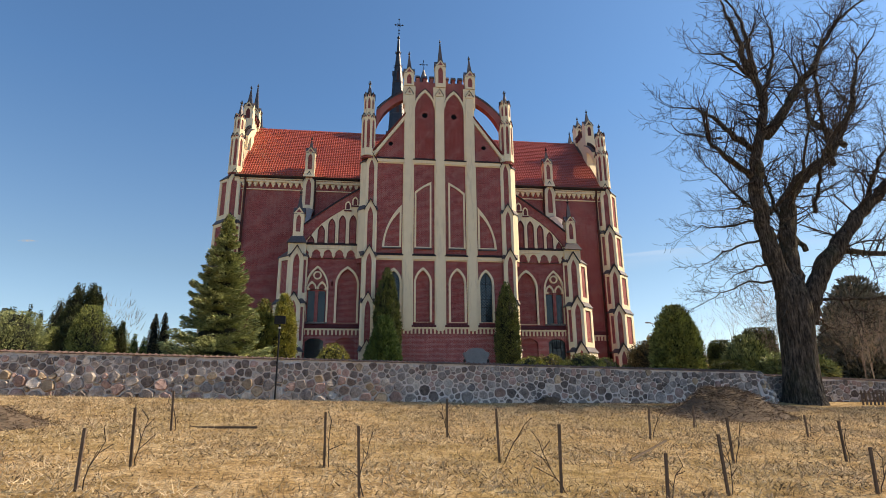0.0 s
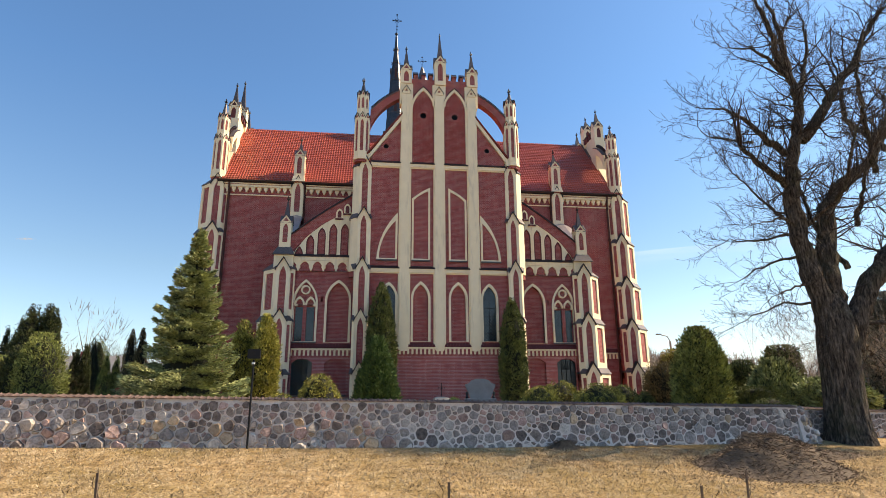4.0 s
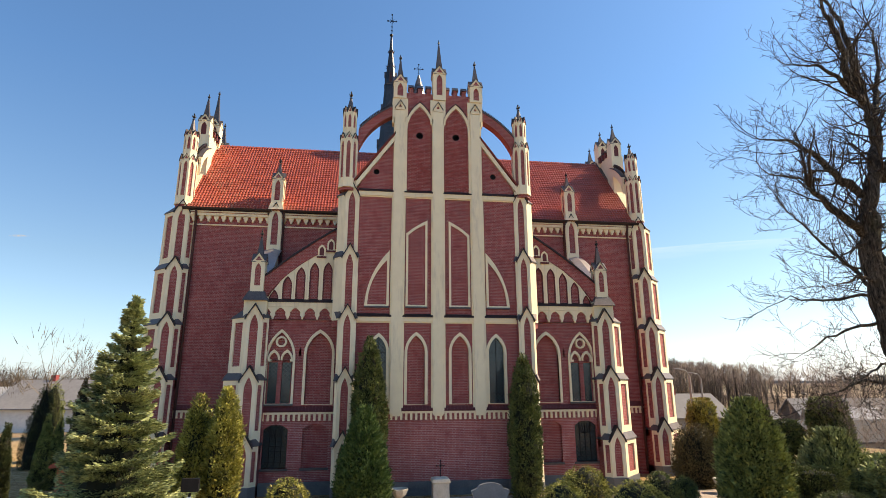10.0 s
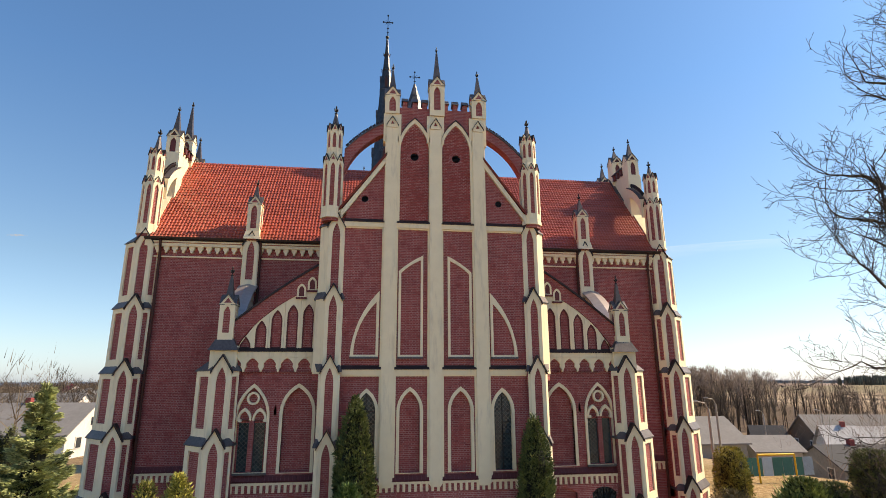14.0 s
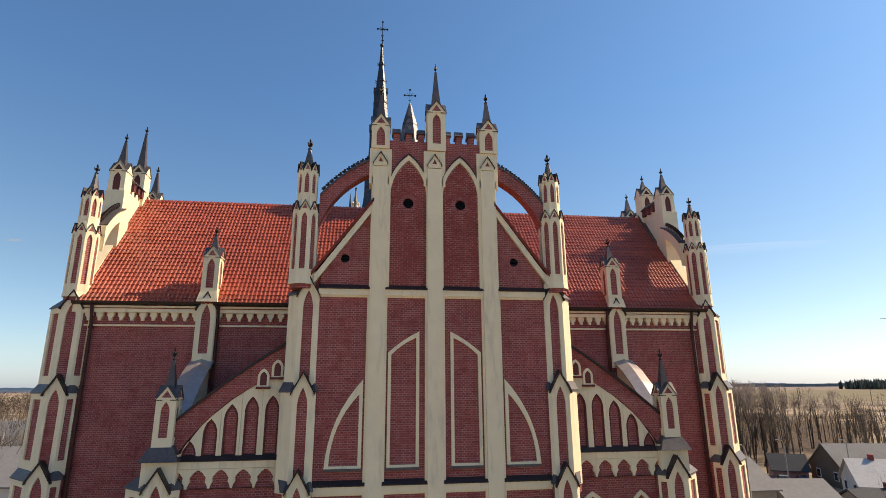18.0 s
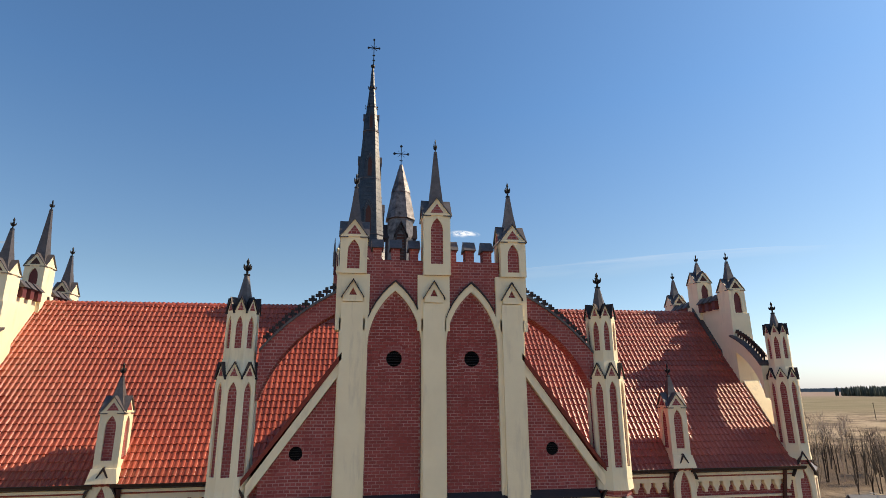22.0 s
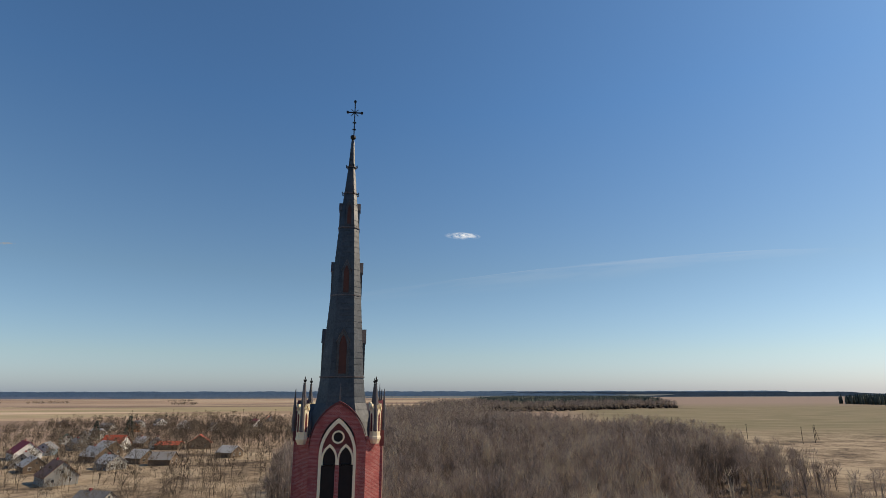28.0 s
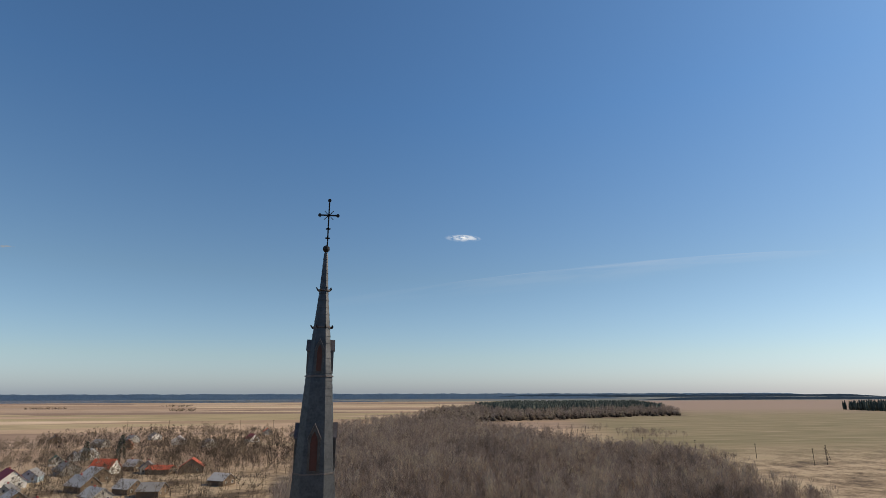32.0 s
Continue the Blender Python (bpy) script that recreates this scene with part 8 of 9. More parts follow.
# tin on the house at (69, 51) paints sun glare over a wine-red roof
HOUSES = ((-39.3, 46, 9, 11, 2.7, 2.9, 84, 0, 0), (-47.4, 46.6, 7.5, 5.4, 2.6, 2.3, 84, 0, 4), (-156, 292, 11, 14, 3.2, 4.6, 40, 0, 3), (-155, 308, 8, 9, 3, 3, 10, 2, 0), (-150, 330, 9, 10, 3, 3, 50, 3, 0), (-176, 372, 7, 8, 2.6, 3, 30, 0, 6), (-172, 402, 9, 9, 3.2, 3.6, 60, 0, 4), (-200, 485, 9, 10, 3, 3, 70, 3, 0), (-255, 530, 9, 9, 3, 3, 30, 1, 1), (-132, 331, 9, 12, 3, 4.4, 75, 0, 2), (-122, 343, 7, 9, 2.6, 3, 60, 1, 4), (-125, 305, 9, 11, 3, 3.5, 50, 1, 4), (-118, 277, 9, 12, 2.8, 3.6, 55, 1, 4), (-96, 268, 8, 9, 2.6, 3, 60, 1, 4), (-101, 250, 8, 10, 2.6, 2.8, 50, 3, 4), (-84, 261, 9, 9, 2.5, 2.6, 85, 1, 0), (-111, 332, 8, 8, 2.6, 3.4, 20, 3, 0), (-88, 330, 12, 9, 3, 4.2, 12, 1, 2), (-103, 328, 9, 12, 2.5, 1.6, 85, 1, 2), (-174, 470, 7, 8, 3, 3.6, 20, 4, 2), (-192, 525, 9, 9, 3, 3, 50, 3, 0), (-183, 552, 9, 9, 3, 3, 40, 0, 0), (-146, 498, 11, 9, 3.4, 3.6, 15, 0, 4), (-116, 474, 9, 9, 3, 3, 40, 0, 0), (-91, 515, 9, 9, 3, 3.5, 40, 0, 3), (-92, 600, 9, 9, 3, 3, 15, 3, 2), (-60, 560, 9, 9, 3, 3, 15, 3, 5), (-176, 394, 7, 8, 2.6, 3, 30, 0, 0), (-103, 213, 10, 12, 3, 4.6, 40, 3, 5), (-83, 152, 8, 13, 2.4, 2.6, 70, 3, 0), (-70, 165, 7, 9, 2.4, 2.4, 70, 3, 0), (-62, 88, 10, 16, 2.6, 3.8, 80, 0, 0), (-40, 78, 7, 9, 3, 3.2, 20, 0, 0), (-128, 246, 8, 10, 2.6, 3, 40, 1, 4), (-140, 262, 8, 10, 2.6, 3, 20, 3, 0), (-62, 285, 8, 9, 2.5, 2.6, 60, 1, 4), (36, 39, 8, 7, 1.9, 2.4, 90, 3, 0), (43.5, 37, 5, 5, 2.4, 1.3, 80, 3, 0), (56, 36, 8, 13, 2.2, 2.0, 84, 3, 1), (77.5, 60.5, 9, 16, 2.8, 3.3, 78, 1, 0), (69, 51, 8, 9, 2.3, 2.8, 62, 0, 4), (67.5, 68, 4.5, 5, 2.0, 2.0, 62, 5, 1))
for k, row in enumerate(HOUSES):
    house(*row, chimney=k % 2 == 0)
GASYELLOW = surface("yellow_gas_pipe", (0.55, 0.33, 0.01), (0.7, 0.45, 0.02), 6, 1, 0.5)
pipe = thing("gas_pipe", "bright yellow raised gas pipe over a gateway", "pipe", (29.3, 17.5, gz(29.3, 17.5)))
tube_mesh("pipe", [(-1.6, 0, -0.3, 0.09, -1.6, 0, 2.1, 0.09), (-1.6, 0, 2.1, 0.09, 1.6, 0, 2.1, 0.09), (1.6, 0, 2.1, 0.09, 1.6, 0, -0.3, 0.09)], GASYELLOW, pipe)
gate = thing("sheet_fence", "dark green sheet-metal fence along the lane", "fence", (30.5, 20.5, gz(30.5, 20.5)))
for k in range(9):
    Solid().box(-4.0 + k * 0.95, -3.1 + k * 0.95, -0.02, 0.02, 0.05, 1.5).done("sheet", WALLS[2] if k in (4, 8) else ROOFS[6], gate, uv=False)
for (x, y, h) in ((33.0, 30.0, 6.4), (62.3, 61.5, 7.0), (70, 58, 7.2), (24, 17.5, 6.2), (-48, 60, 7), (-70, 120, 7)):
    pl_ = thing("street_lamp", "grey concrete lamp post with a curved arm", "street lamp", (x, y, gz(x, y)), "lamp posts")
    tube_mesh("post", [(0, 0, -0.3, 0.125, 0, 0, h - 0.6, 0.1), (0, 0, h - 0.6, 0.06, -0.3, -0.1, h - 0.15, 0.05), (-0.3, -0.1, h - 0.15, 0.05, -1.1, -0.3, h, 0.045)], WALLS[3], pl_)
    Solid().box(-1.5, -1.05, -0.42, -0.22, h - 0.04, h + 0.08).done("lamp_head", WALLS[3], pl_, uv=False)

# parked cars on the lane
CARPAINT = [surface("black_car_paint", (0.012, 0.012, 0.014), (0.03, 0.03, 0.034), 4, 0.6, 0.18, 0, 0), surface("silver_car_paint", (0.30, 0.31, 0.33), (0.42, 0.43, 0.45), 4, 0.6, 0.22, 0.5, 0)]
TYRE = surface("tyre_rubber", (0.014, 0.014, 0.014), (0.03, 0.03, 0.03), 20, 3, 0.8)


def parked_car(x, y, turn, paint, word):
    t = thing("car", "%s parked car on the village lane" % word, "car", (x, y, gz(x, y)), "parked cars")
    t.rotation_euler = (0, 0, radians(turn))
    Solid().loft([[(px, sy * w, z) for px, z in ((-2.05, 0.35), (2.1, 0.32), (2.12, 0.62), (1.25, 0.88), (-1.9, 0.95), (-2.1, 0.7))] for sy, w in ((-1, 0.86), (1, 0.86))]).done("body", CARPAINT[paint], t, uv=False)
    Solid().loft([[(px, sy * w, z) for px, z, w in ((-1.75, 0.93, 0.80), (1.1, 0.88, 0.80), (0.35, 1.38, 0.62), (-1.2, 1.42, 0.62))] for sy in (-1, 1)]).done("cabin", PANE, t, "dark glazed cabin", uv=False)
    Solid().box(-1.15, 0.3, -0.6, 0.6, 1.39, 1.45).done("roof", CARPAINT[paint], t, uv=False)
    for wx in (-1.3, 1.35):
        for sy in (-1, 1):
            ring = [(0.32 * math.cos(k * math.pi / 7), 0.32 * math.sin(k * math.pi / 7)) for k in range(14)]
            wh = Solid().loft([[(wx + a, sy * yy, 0.32 + b) for a, b in ring] for yy in (0.7, 0.9)]).done("wheel", TYRE, t, uv=False)
            Solid().loft([[(wx + a * 0.6, sy * yy, 0.32 + b * 0.6) for a, b in ring] for yy in (0.88, 0.915)]).done("rim", CARPAINT[1], wh, uv=False)


for x, y, turn, paint, word in ((60.6, 64.6, 60, 0, "black"), (63.4, 64.0, 60, 1, "silver"), (66.0, 63.2, 60, 0, "dark")):
    parked_car(x, y, turn, paint, word)

# poles of the power line across the fields
POLES = [(160 + k * 22.0, 452 - k * 30.0) for k in range(8)] + [(-260 + k * 40, 690 + 14 * (k % 2)) for k in range(7)] + [(260, 300), (285, 318), (310, 250), (190, 480), (214, 520)]
for x, y in POLES:
    pp = thing("power_pole", "thin wooden power pole in the fields", "pole", (x, y, gz(x, y)), "power poles")
    tube_mesh("post", [(0, 0, -0.5, 0.16, 0, 0, 9.5, 0.13), (0, 0.1, 8.0, 0.12, 2.4, 0.1, -0.3, 0.14)] if int(x) % 2 else [(0, 0, -0.5, 0.16, 0, 0, 9.5, 0.13)], TWIG, pp)
    Solid().box(-0.7, 0.7, -0.06, 0.06, 9.0, 9.14).done("crossarm", TWIG, pp, uv=False)

# ---- woods ----
def wood_material(name, stops, big=0.022, crown=0.13):
    """Bare twigs whose colour shifts from crown to crown and from stand to stand."""
    m, t, b, node, link = node_kit(name)
    geo = node("ShaderNodeNewGeometry")
    flat = node("ShaderNodeMapping")
    flat.inputs["Scale"].default_value = (1, 1, 0.05)
    link(geo.outputs["Position"], flat.inputs["Vector"])
    stand, tree = noisy(t, flat.outputs[0], big, 2), noisy(t, flat.outputs[0], crown, 3, 0.6)
    fac = mixed(t, 0.6, stand, tree)
    fac = mixed(t, 0.12, fac, geo.outputs["Random Per Island"])
    link(ramp(t, fac, stops), b.inputs["Base Color"])
    b.inputs["Roughness"].default_value, b.inputs["Specular IOR Level"].default_value = 0.9, 0.05
    thin, half = node("ShaderNodeBsdfTranslucent"), node("ShaderNodeMixShader")
    link(b.inputs["Base Color"].links[0].from_socket, thin.inputs[0])
    half.inputs[0].default_value = 0.35
    link(b.outputs[0], half.inputs[1]), link(thin.outputs[0], half.inputs[2])
    link(half.outputs[0], t.nodes["Material Output"].inputs["Surface"])
    return m


FORESTTWIG = wood_material("leafless_wood", [(0.4, (0.13, 0.103, 0.086)), (0.47, (0.25, 0.192, 0.16)), (0.53, (0.34, 0.262, 0.222)), (0.6, (0.44, 0.365, 0.26))])
DARKTWIG = wood_material("dark_bare_twigs", [(0.42, (0.055, 0.042, 0.034)), (0.5, (0.125, 0.095, 0.073)), (0.58, (0.23, 0.18, 0.125))])
STEMDARK = wood_material("dark_bare_stems", [(0.4, (0.035, 0.028, 0.024)), (0.5, (0.075, 0.06, 0.05)), (0.6, (0.14, 0.115, 0.09))])
CONIFER = foliage("dark_conifers", (0.034, 0.044, 0.034), (0.10, 0.11, 0.08))


def bare_wood(name, label, pts, hts, seed, limbs=50, thick=1.0, material=None, stem=1.0, wide=0.19, reach=1.0):
    """Leafless trees, all in one mesh: tapering stems, rising limbs, and a rounded crown of short twigs."""
    r = np.random.RandomState(seed)
    n = len(pts)
    base = np.stack([pts[:, 0], pts[:, 1], ground_z(pts[:, 0], pts[:, 1]) - 0.3], 1)
    lean = np.stack([r.normal(0, 0.04, n), r.normal(0, 0.04, n), np.ones(n)], 1)
    girth = r.uniform(0.75, 1.3, n) * wide
    P, D, S, W = [], [], [], []
    for k in range(2):
        P.append(base), D.append(lean + r.normal(0, 0.03 * k, (n, 3))), S.append(hts * (0.97, 0.8)[k]), W.append(np.full(n, 0.0085 * stem))
    lobes = []
    for k in range(8):
        a, e = r.uniform(0, 6.283, n), r.uniform(-0.7, 0.95, n)
        out = np.stack([np.cos(a), np.sin(a), 0 * a], 1)
        heart = base + lean * (hts * (0.66 + 0.26 * e))[:, None] + out * (hts * girth * np.sqrt(1 - e * e) * 0.72)[:, None]
        lobes.append((heart, hts * girth * r.uniform(0.38, 0.62, n)))
        u = r.uniform(0.25, 0.6, n)
        foot = base + lean * (hts * u)[:, None]
        way = heart - foot
        P.append(foot), D.append(way), S.append(np.linalg.norm(way, axis=1)), W.append(np.full(n, 0.014 * stem))
    for k in range(limbs):
        heart, size = lobes[k % 8]
        b = r.normal(size=(n, 3))
        b /= np.linalg.norm(b, axis=1, keepdims=True)
        P.append(heart + b * (size * r.uniform(0.2, 0.8, n))[:, None] * np.array([1, 1, 1.2]))
        D.append(b * 0.5 + np.array([0, 0, 0.75]) + r.normal(0, 0.18, (n, 3)))
        S.append(hts * r.uniform(0.05, 0.1, n) * reach)
        W.append(np.full(n, 0.04 * thick))
    P, D, S, W = np.concatenate(P), np.concatenate(D), np.concatenate(S), np.concatenate(W)
    return leafy(name, P, D, S, W[:, None], material or FORESTTWIG, None, label, "stuff", r, blade=True)


r = np.random.RandomState(77)
px, py = r.uniform(-40, 200, 26000), 90 + 820 * r.uniform(0, 1, 26000) ** 1.25
ok = inside(px, py, WOODPOLY)
px, py = px[ok], py[ok]
dist = np.hypot(px, py)
keep = r.uniform(0, 1, len(px)) < np.clip(1.1 - dist / 900, 0.25, 1.0) * np.where((px > 0.55 * (py + 24)) & (py < 160), 0.06, np.where(dist < 260, 0.75, 1.0))
pts = np.stack([px[keep], py[keep]], 1)[:8200]
hts = r.uniform(8.0, 15.5, len(pts)) * (1 + 0.14 * np.sin(pts[:, 0] * 0.05) * np.sin(pts[:, 1] * 0.03))
dist = np.hypot(pts[:, 0], pts[:, 1])
for k, (d0, d1, twigs, heavy) in enumerate(((0, 230, 200, 0.95), (230, 380, 110, 1.5), (380, 2000, 44, 2.8))):
    part_ = (dist >= d0) & (dist < d1)
    tagged(bare_wood("leafless_wood", "dense leafless grey-brown wood behind the church", pts[part_], hts[part_], 78 + 20 * k, twigs, heavy, None, (2.2, 1.8, 1.3)[k], 0.19, (1.3, 1.2, 1.0)[k]), category="wood")
# loose trees of the village and lane
n = 3000
vx, vy = r.uniform(-260, -20, n), r.uniform(60, 640, n)
ok = (vx > -0.62 * vy - 20) & (r.uniform(0, 1, n) < np.clip(0.35 + 0.65 * (np.sin(vx * 0.045) * np.sin(vy * 0.028) > -0.1), 0, 1))
vp = np.stack([vx[ok], vy[ok]], 1)
vp = np.concatenate([vp, np.stack([r.normal(-85, 26, 420), r.normal(395, 45, 420)], 1), np.stack([r.normal(-150, 40, 260), r.normal(430, 60, 260)], 1)])
yards = np.array([(row[0], row[1]) for row in HOUSES if row[0] < -30])
turn_ = r.uniform(0, 6.283, len(yards) * 4)
away = r.uniform(8, 17, len(turn_))
vp = np.concatenate([vp, np.repeat(yards, 4, 0) + np.stack([away * np.cos(turn_), away * np.sin(turn_)], 1)])
clear = np.min(np.hypot(vp[:, None, 0] - yards[None, :, 0], vp[:, None, 1] - yards[None, :, 1]), 1) > 7.0
vp = vp[clear]
vh = r.uniform(3.5, 11.0, len(vp))
for near, twigs, heavy in ((True, 170, 0.7), (False, 112, 2.0)):
    part_ = (np.hypot(vp[:, 0], vp[:, 1]) < 190) == near
    tagged(bare_wood("village_trees", "scattered leafless trees and bushes among the houses", vp[part_], vh[part_], 79 + near, twigs, heavy, DARKTWIG, 1.0, 0.32, 1.25), category="trees")
n = 300
vp = np.stack([r.uniform(30, 150, n), r.uniform(62, 125, n)], 1)
vp = vp[(vp[:, 1] > 56 + 0.3 * (vp[:, 0] - 28)) & (np.sin(vp[:, 0] * 0.21) * np.sin(vp[:, 1] * 0.17 + 1) > -0.35)]
bush = np.stack([r.uniform(30, 140, 260), r.uniform(68, 118, 260)], 1)
tagged(bare_wood("undergrowth", "low leafless undergrowth between the lane trees", bush[bush[:, 1] > 60 + 0.3 * (bush[:, 0] - 28)], r.uniform(1.2, 3.4, 260)[:int((bush[:, 1] > 60 + 0.3 * (bush[:, 0] - 28)).sum())], 91, 120, 0.5, None, 0.5, 0.5, 1.5), category="bushes")
tagged(bare_wood("lane_trees", "row of slim leafless trees behind the lane", vp, r.uniform(8, 14, len(vp)), 80, 110, 0.32, STEMDARK, 2.0, 0.15, 1.5), category="trees")
vp = np.stack([r.uniform(-75, -24, 120), r.uniform(45, 110, 120)], 1)
tagged(bare_wood("garden_trees", "leafless garden trees behind the graveyard", vp, r.uniform(4, 8.5, 120), 81, 200, 0.9, DARKTWIG, 1.0, 0.36, 1.3), category="trees")
# near bare shrubs behind the wall
vp = np.stack([r.uniform(19, 30, 16), r.uniform(-6, 6, 16)], 1)
tagged(bare_wood("bare_shrubs", "tangled leafless shrubs behind the wall", vp, r.uniform(1.8, 4.2, 16), 82, 260, 0.2, None, 0.4, 0.45, 1.5), category="shrubs")
vp = np.concatenate([np.stack([r.uniform(22, 34, 14), r.uniform(-2, 8, 14)], 1), np.stack([r.uniform(20.5, 27, 12), r.uniform(-6.5, -2, 12)], 1)])
tagged(bare_wood("grey_thicket", "grey leafless thicket behind the boundary wall", vp, np.concatenate([r.uniform(4.5, 8.0, 14), r.uniform(3.2, 6.0, 12)]), 84, 420, 0.2, None, 0.4, 0.42, 1.3), category="shrubs")
vp = np.stack([r.uniform(-22, -13, 12), r.uniform(-7, 3, 12)], 1)
tagged(bare_wood("bare_shrubs", "thin leafless shrubs among the graves", vp, r.uniform(1.2, 2.6, 12), 83, 220, 0.2, DARKTWIG, 0.4, 0.5, 1.6), category="shrubs")


def far_wood(name, label, pts, hts, width, seed, material, pointed=False):
    """Far trees as small ragged crowns, each a closed lump of its own height and girth."""
    rr = np.random.RandomState(seed)
    n = len(pts)
    z0 = ground_z(pts[:, 0], pts[:, 1]) - 0.5
    levels = ((0.0, 0.5), (0.3, 0.9), (0.62, 0.62 if pointed else 1.0), (0.88, 0.22 if pointed else 0.6))
    th = np.linspace(0, 2 * math.pi, 6, endpoint=False)
    rings = []
    for u, w in levels:
        rad = width * w * rr.uniform(0.6, 1.3, (n, 6)) * (hts / hts.mean())[:, None]
        rings.append(np.stack([pts[:, :1] + rad * np.cos(th), pts[:, 1:] + rad * np.sin(th), (z0 + hts * u)[:, None] + rr.uniform(-0.06, 0.06, (n, 6)) * hts[:, None] * (u > 0)], -1))
    top = np.stack([pts[:, 0], pts[:, 1], z0 + hts], 1)[:, None]
    v = np.concatenate(rings + [top], 1)
    m = v.shape[1]
    i = np.arange(6)
    j = (i + 1) % 6
    f = np.concatenate([np.stack([k * 6 + a, k * 6 + b, k * 6 + c], 1) for k in range(3) for a, b, c in ((i, j, 6 + j), (i, 6 + j, 6 + i))] + [np.stack([18 + i, 18 + j, 0 * i + 24], 1)])
    f = (np.arange(n)[:, None, None] * m + f[None]).reshape(-1, 3)
    me = bpy.data.meshes.new(name)
    me.from_pydata(v.reshape(-1, 3).tolist(), [], f.tolist())
    me.materials.append(material)
    return tagged(new(name, me), label, "wood", kind="stuff")


# air haze is mixed into both wood colours as a bluish grey
FARGREY = surface("haze_tinted_far_wood", (0.10, 0.118, 0.135), (0.19, 0.213, 0.235), 0.09, 0.012, 0.95, 0, 0, spec=0.05)
HAZYWOOD = surface("haze_paled_far_wood", (0.27, 0.31, 0.36), (0.42, 0.47, 0.53), 0.06, 0.006, 0.95, 0, 0, spec=0.05)
px, py = r.uniform(80, 920, 9000), r.uniform(560, 1820, 9000)
ok = inside(px, py, MIDPOLY) 
mp = np.stack([px[ok], py[ok]], 1)
dark = (mp[:, 0] > 300) & (mp[:, 1] > 806 + 0.36 * (mp[:, 0] - 240) + 250)
far_wood("pine_wood", "dark pine wood across the field", mp[dark], r.uniform(12, 17, dark.sum()), 3.6, 91, CONIFER, True)
tagged(bare_wood("far_leafless_wood", "brown leafless wood across the field", mp[~dark], r.uniform(8, 15, (~dark).sum()), 92, 30, 4.2, None, 2.2, 0.24, 1.6), category="wood")
far_wood("far_undergrowth", "brown thicket under the far leafless wood", mp[~dark], r.uniform(3, 6.5, (~dark).sum()), 3.0, 96, DARKTWIG)
gp = np.stack([r.uniform(1095, 1400, 900), r.uniform(930, 1150, 900)], 1)
gp = gp[gp[:, 1] > 915 + 0.2 * (gp[:, 0] - 890) * 0.2]
far_wood("pine_grove", "dark pine grove at the field edge", gp, r.uniform(18, 25, len(gp)), 3.4, 93, CONIFER, True)
cp = np.stack([r.normal(262, 12, 60), r.normal(500, 16, 60)], 1)
row_ = np.stack([r.uniform(200, 268, 34), 590 - r.uniform(0, 12, 34)], 1)
tagged(bare_wood("field_copse", "loose row of bare trees before the far wood", row_, r.uniform(5, 10, 34), 95, 60, 2.4, None, 1.4, 0.28, 1.3), category="wood")
tagged(bare_wood("field_copse", "small grey copse in the field", cp, r.uniform(5, 10, 60), 94, 90, 2.4, None, 1.0, 0.3, 1.3), category="wood")
for x0, x1, yy in ((-806, -713, 1500), (-990, -868, 1500), (-410, -357, 1300), (-560, -480, 1700)):
    strip = np.stack([r.uniform(x0, x1, 70), yy + r.normal(0, 9, 70)], 1)
    tagged(bare_wood("field_copse", "low brown copse in the open fields", strip, r.uniform(4, 8, 70), 120 + int(-x0), 40, 5.0, DARKTWIG, 1.5, 0.4, 1.5), category="wood")
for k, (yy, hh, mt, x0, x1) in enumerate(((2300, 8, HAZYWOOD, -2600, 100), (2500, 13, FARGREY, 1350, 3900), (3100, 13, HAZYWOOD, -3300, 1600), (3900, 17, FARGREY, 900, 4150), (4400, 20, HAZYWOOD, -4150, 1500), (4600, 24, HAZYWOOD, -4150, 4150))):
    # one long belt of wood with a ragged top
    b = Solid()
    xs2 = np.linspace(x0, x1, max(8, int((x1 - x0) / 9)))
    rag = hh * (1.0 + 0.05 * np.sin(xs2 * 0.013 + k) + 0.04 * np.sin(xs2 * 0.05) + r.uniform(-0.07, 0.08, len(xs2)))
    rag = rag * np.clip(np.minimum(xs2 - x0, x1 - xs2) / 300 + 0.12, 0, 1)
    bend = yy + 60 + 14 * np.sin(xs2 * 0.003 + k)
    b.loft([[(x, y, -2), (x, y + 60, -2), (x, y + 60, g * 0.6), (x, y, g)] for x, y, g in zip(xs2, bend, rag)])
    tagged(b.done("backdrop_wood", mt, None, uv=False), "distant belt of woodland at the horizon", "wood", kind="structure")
# nearer spruces of the village
for x, y, h in ((-150, 395, 15), (-166, 385, 12), (-178, 225, 13), (-170, 218, 11), (-185, 232, 12)):
    q = np.stack([np.full(14, x) + r.normal(0, 0.8, 14), np.full(14, y) + r.normal(0, 0.8, 14)], 1)
    tt = thing("spruce", "dark spruce among the village houses", "tree", (x, y, gz(x, y)))
    Solid().loft([octagon(0, 0, rr_, z_) for rr_, z_ in ((0.25, -0.3), (0.03, h))]).done("trunk", BARK, tt, uv=False)
    m_ = 500
    u = r.uniform(0.05, 1, m_)
    a = r.uniform(0, 6.28, m_)
    R = (1 - u) * h * 0.22 * r.uniform(0.5, 1.1, m_)
    leafy("crown", np.stack([R * np.cos(a), R * np.sin(a), u * h], 1), np.stack([np.cos(a), np.sin(a), r.uniform(-0.4, 0.3, m_)], 1), r.uniform(0.6, 1.3, m_), 0.3, CONIFER, tt, rng=r)

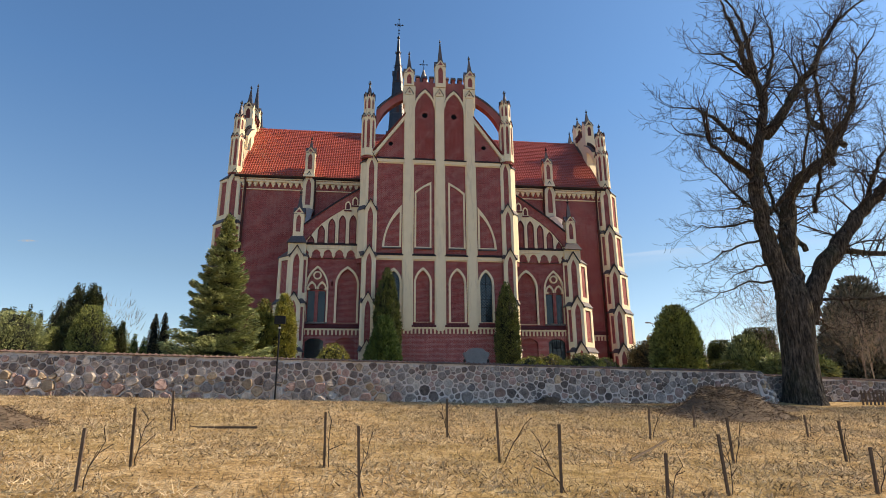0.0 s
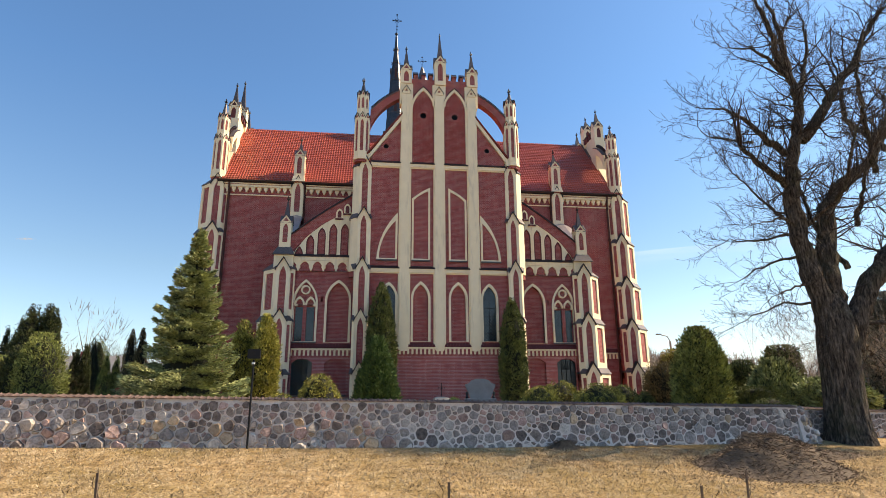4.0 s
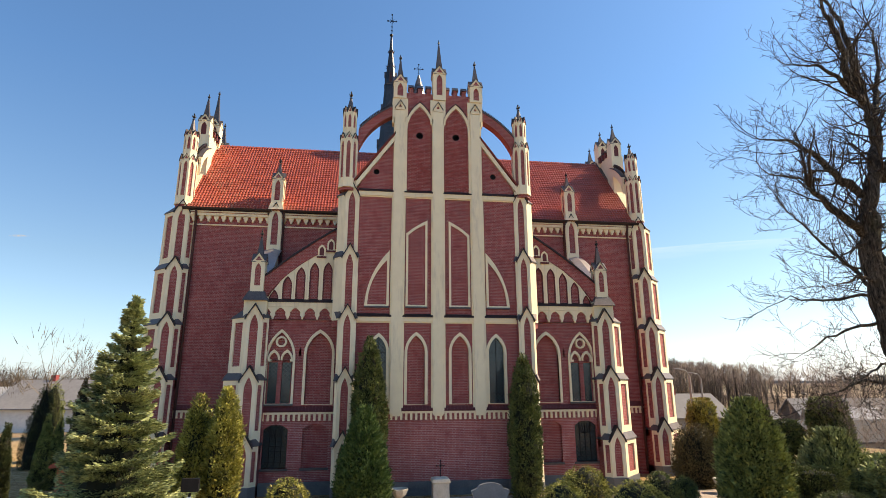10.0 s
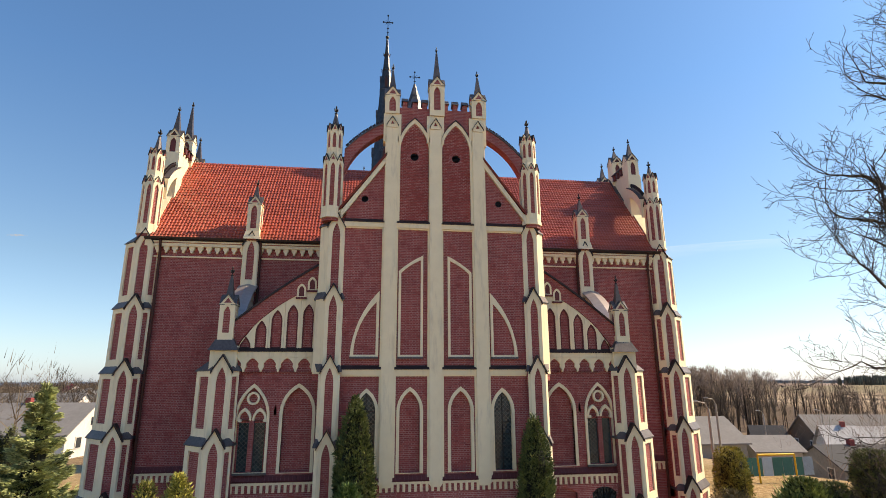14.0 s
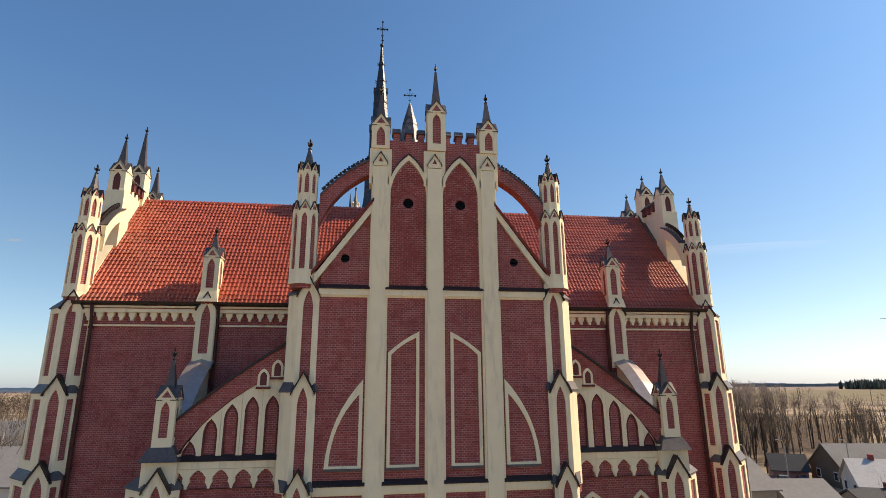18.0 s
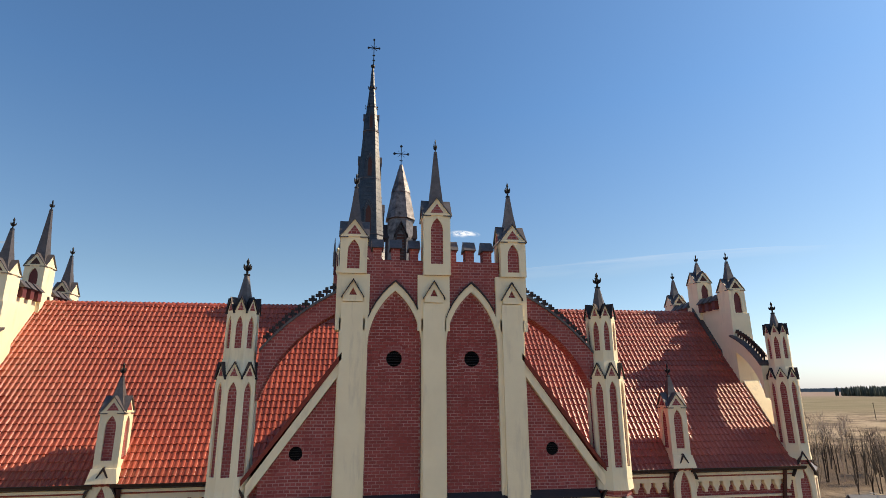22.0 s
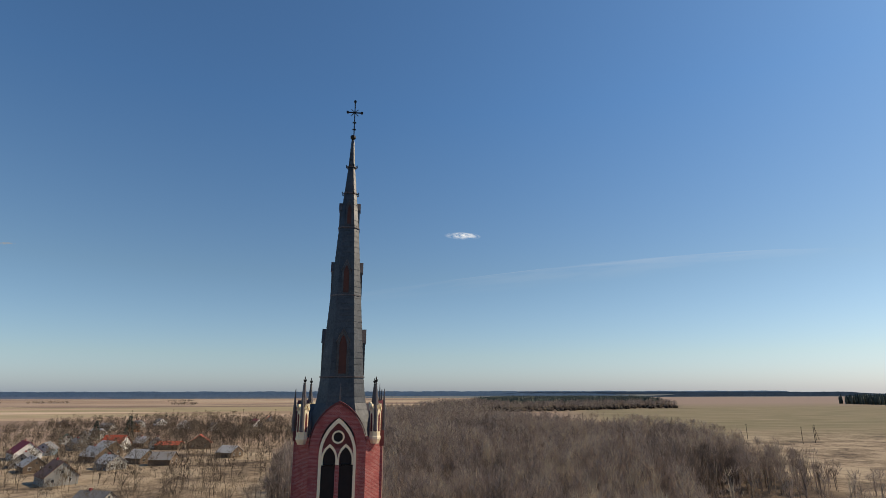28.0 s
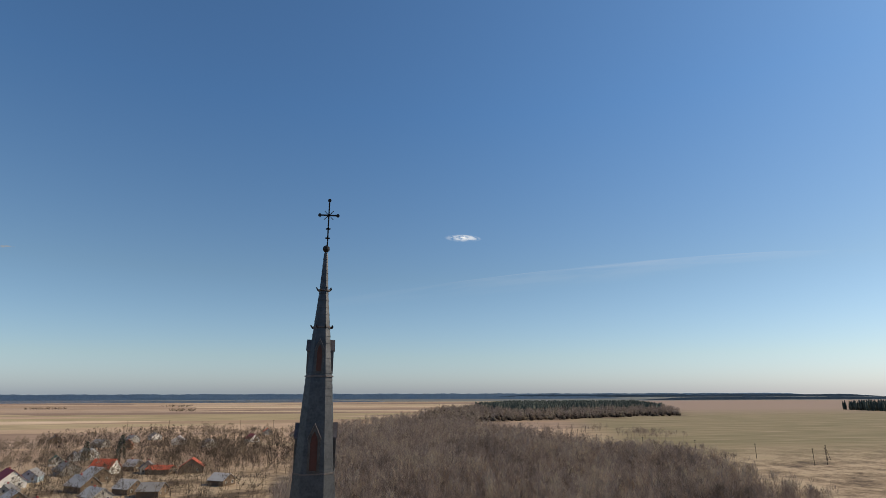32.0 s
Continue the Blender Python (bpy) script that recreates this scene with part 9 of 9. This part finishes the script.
# ---- clouds ----
def cloud_material(strength, cover):
    m, t, b, node, link = node_kit("thin_cloud")
    tc = node("ShaderNodeTexCoord").outputs["Generated"]
    off = node("ShaderNodeVectorMath")
    off.operation = "SUBTRACT"
    off.inputs[1].default_value = (0.5, 0.5, 0.5)
    link(tc, off.inputs[0])
    flat = node("ShaderNodeVectorMath")
    flat.operation = "MULTIPLY"
    flat.inputs[1].default_value = (1, 0, 1)
    link(off.outputs[0], flat.inputs[0])
    ln = node("ShaderNodeVectorMath")
    ln.operation = "LENGTH"
    link(flat.outputs[0], ln.inputs[0])
    st = node("ShaderNodeMapping")
    st.inputs["Scale"].default_value = (2.2, 1, 1.2)
    link(tc, st.inputs["Vector"])
    puff = noisy(t, st.outputs[0], 3.0, 6, 0.62)
    edge = ramp(t, ln.outputs[1], [(0.08, (1,) * 3), (0.5, (0,) * 3)])
    mul = mixed(t, 1.0, edge, ramp(t, puff, [(0.38, (0,) * 3), (0.6, (1,) * 3)]), "MULTIPLY")
    mul = mixed(t, 1.0, mul, (cover, cover, cover), "MULTIPLY")
    em, tr, mx = node("ShaderNodeEmission"), node("ShaderNodeBsdfTransparent"), node("ShaderNodeMixShader")
    em.inputs[0].default_value, em.inputs[1].default_value = (0.93, 0.97, 1.0, 1), strength
    link(mul, mx.inputs[0]), link(tr.outputs[0], mx.inputs[1]), link(em.outputs[0], mx.inputs[2])
    link(mx.outputs[0], t.nodes["Material Output"].inputs["Surface"])
    return m


for (cx, cy, cz, w_, h_, q_, tilt_, cover_) in ((620, 3301, 1005, 125, 26, 1.2, 0, 1.0), (-1791, 2883, 746, 55, 8, 0.42, 0, 1.0), (1849, 3300, 882, 2400, 55, 0.95, -6.9, 0.11)):
    c = Solid()
    for i_ in range(12):
        for j_ in range(6):
            q = [(-1 + (i_ + a) / 6, -1 + (j_ + b) / 3) for a, b in ((0, 0), (1, 0), (1, 1), (0, 1))]
            c.add([(u * w_, 0.2 * w_ * (u * u + v * v), v * h_) for u, v in q], [(0, 1, 2, 3)])
    ob = tagged(c.done("cloud_backdrop", cloud_material(q_, cover_), None, uv=False), "small thin white fair-weather cloud", "cloud", kind="structure")
    ob.location, ob.rotation_euler = (cx, cy, cz), (0, radians(tilt_), 0)
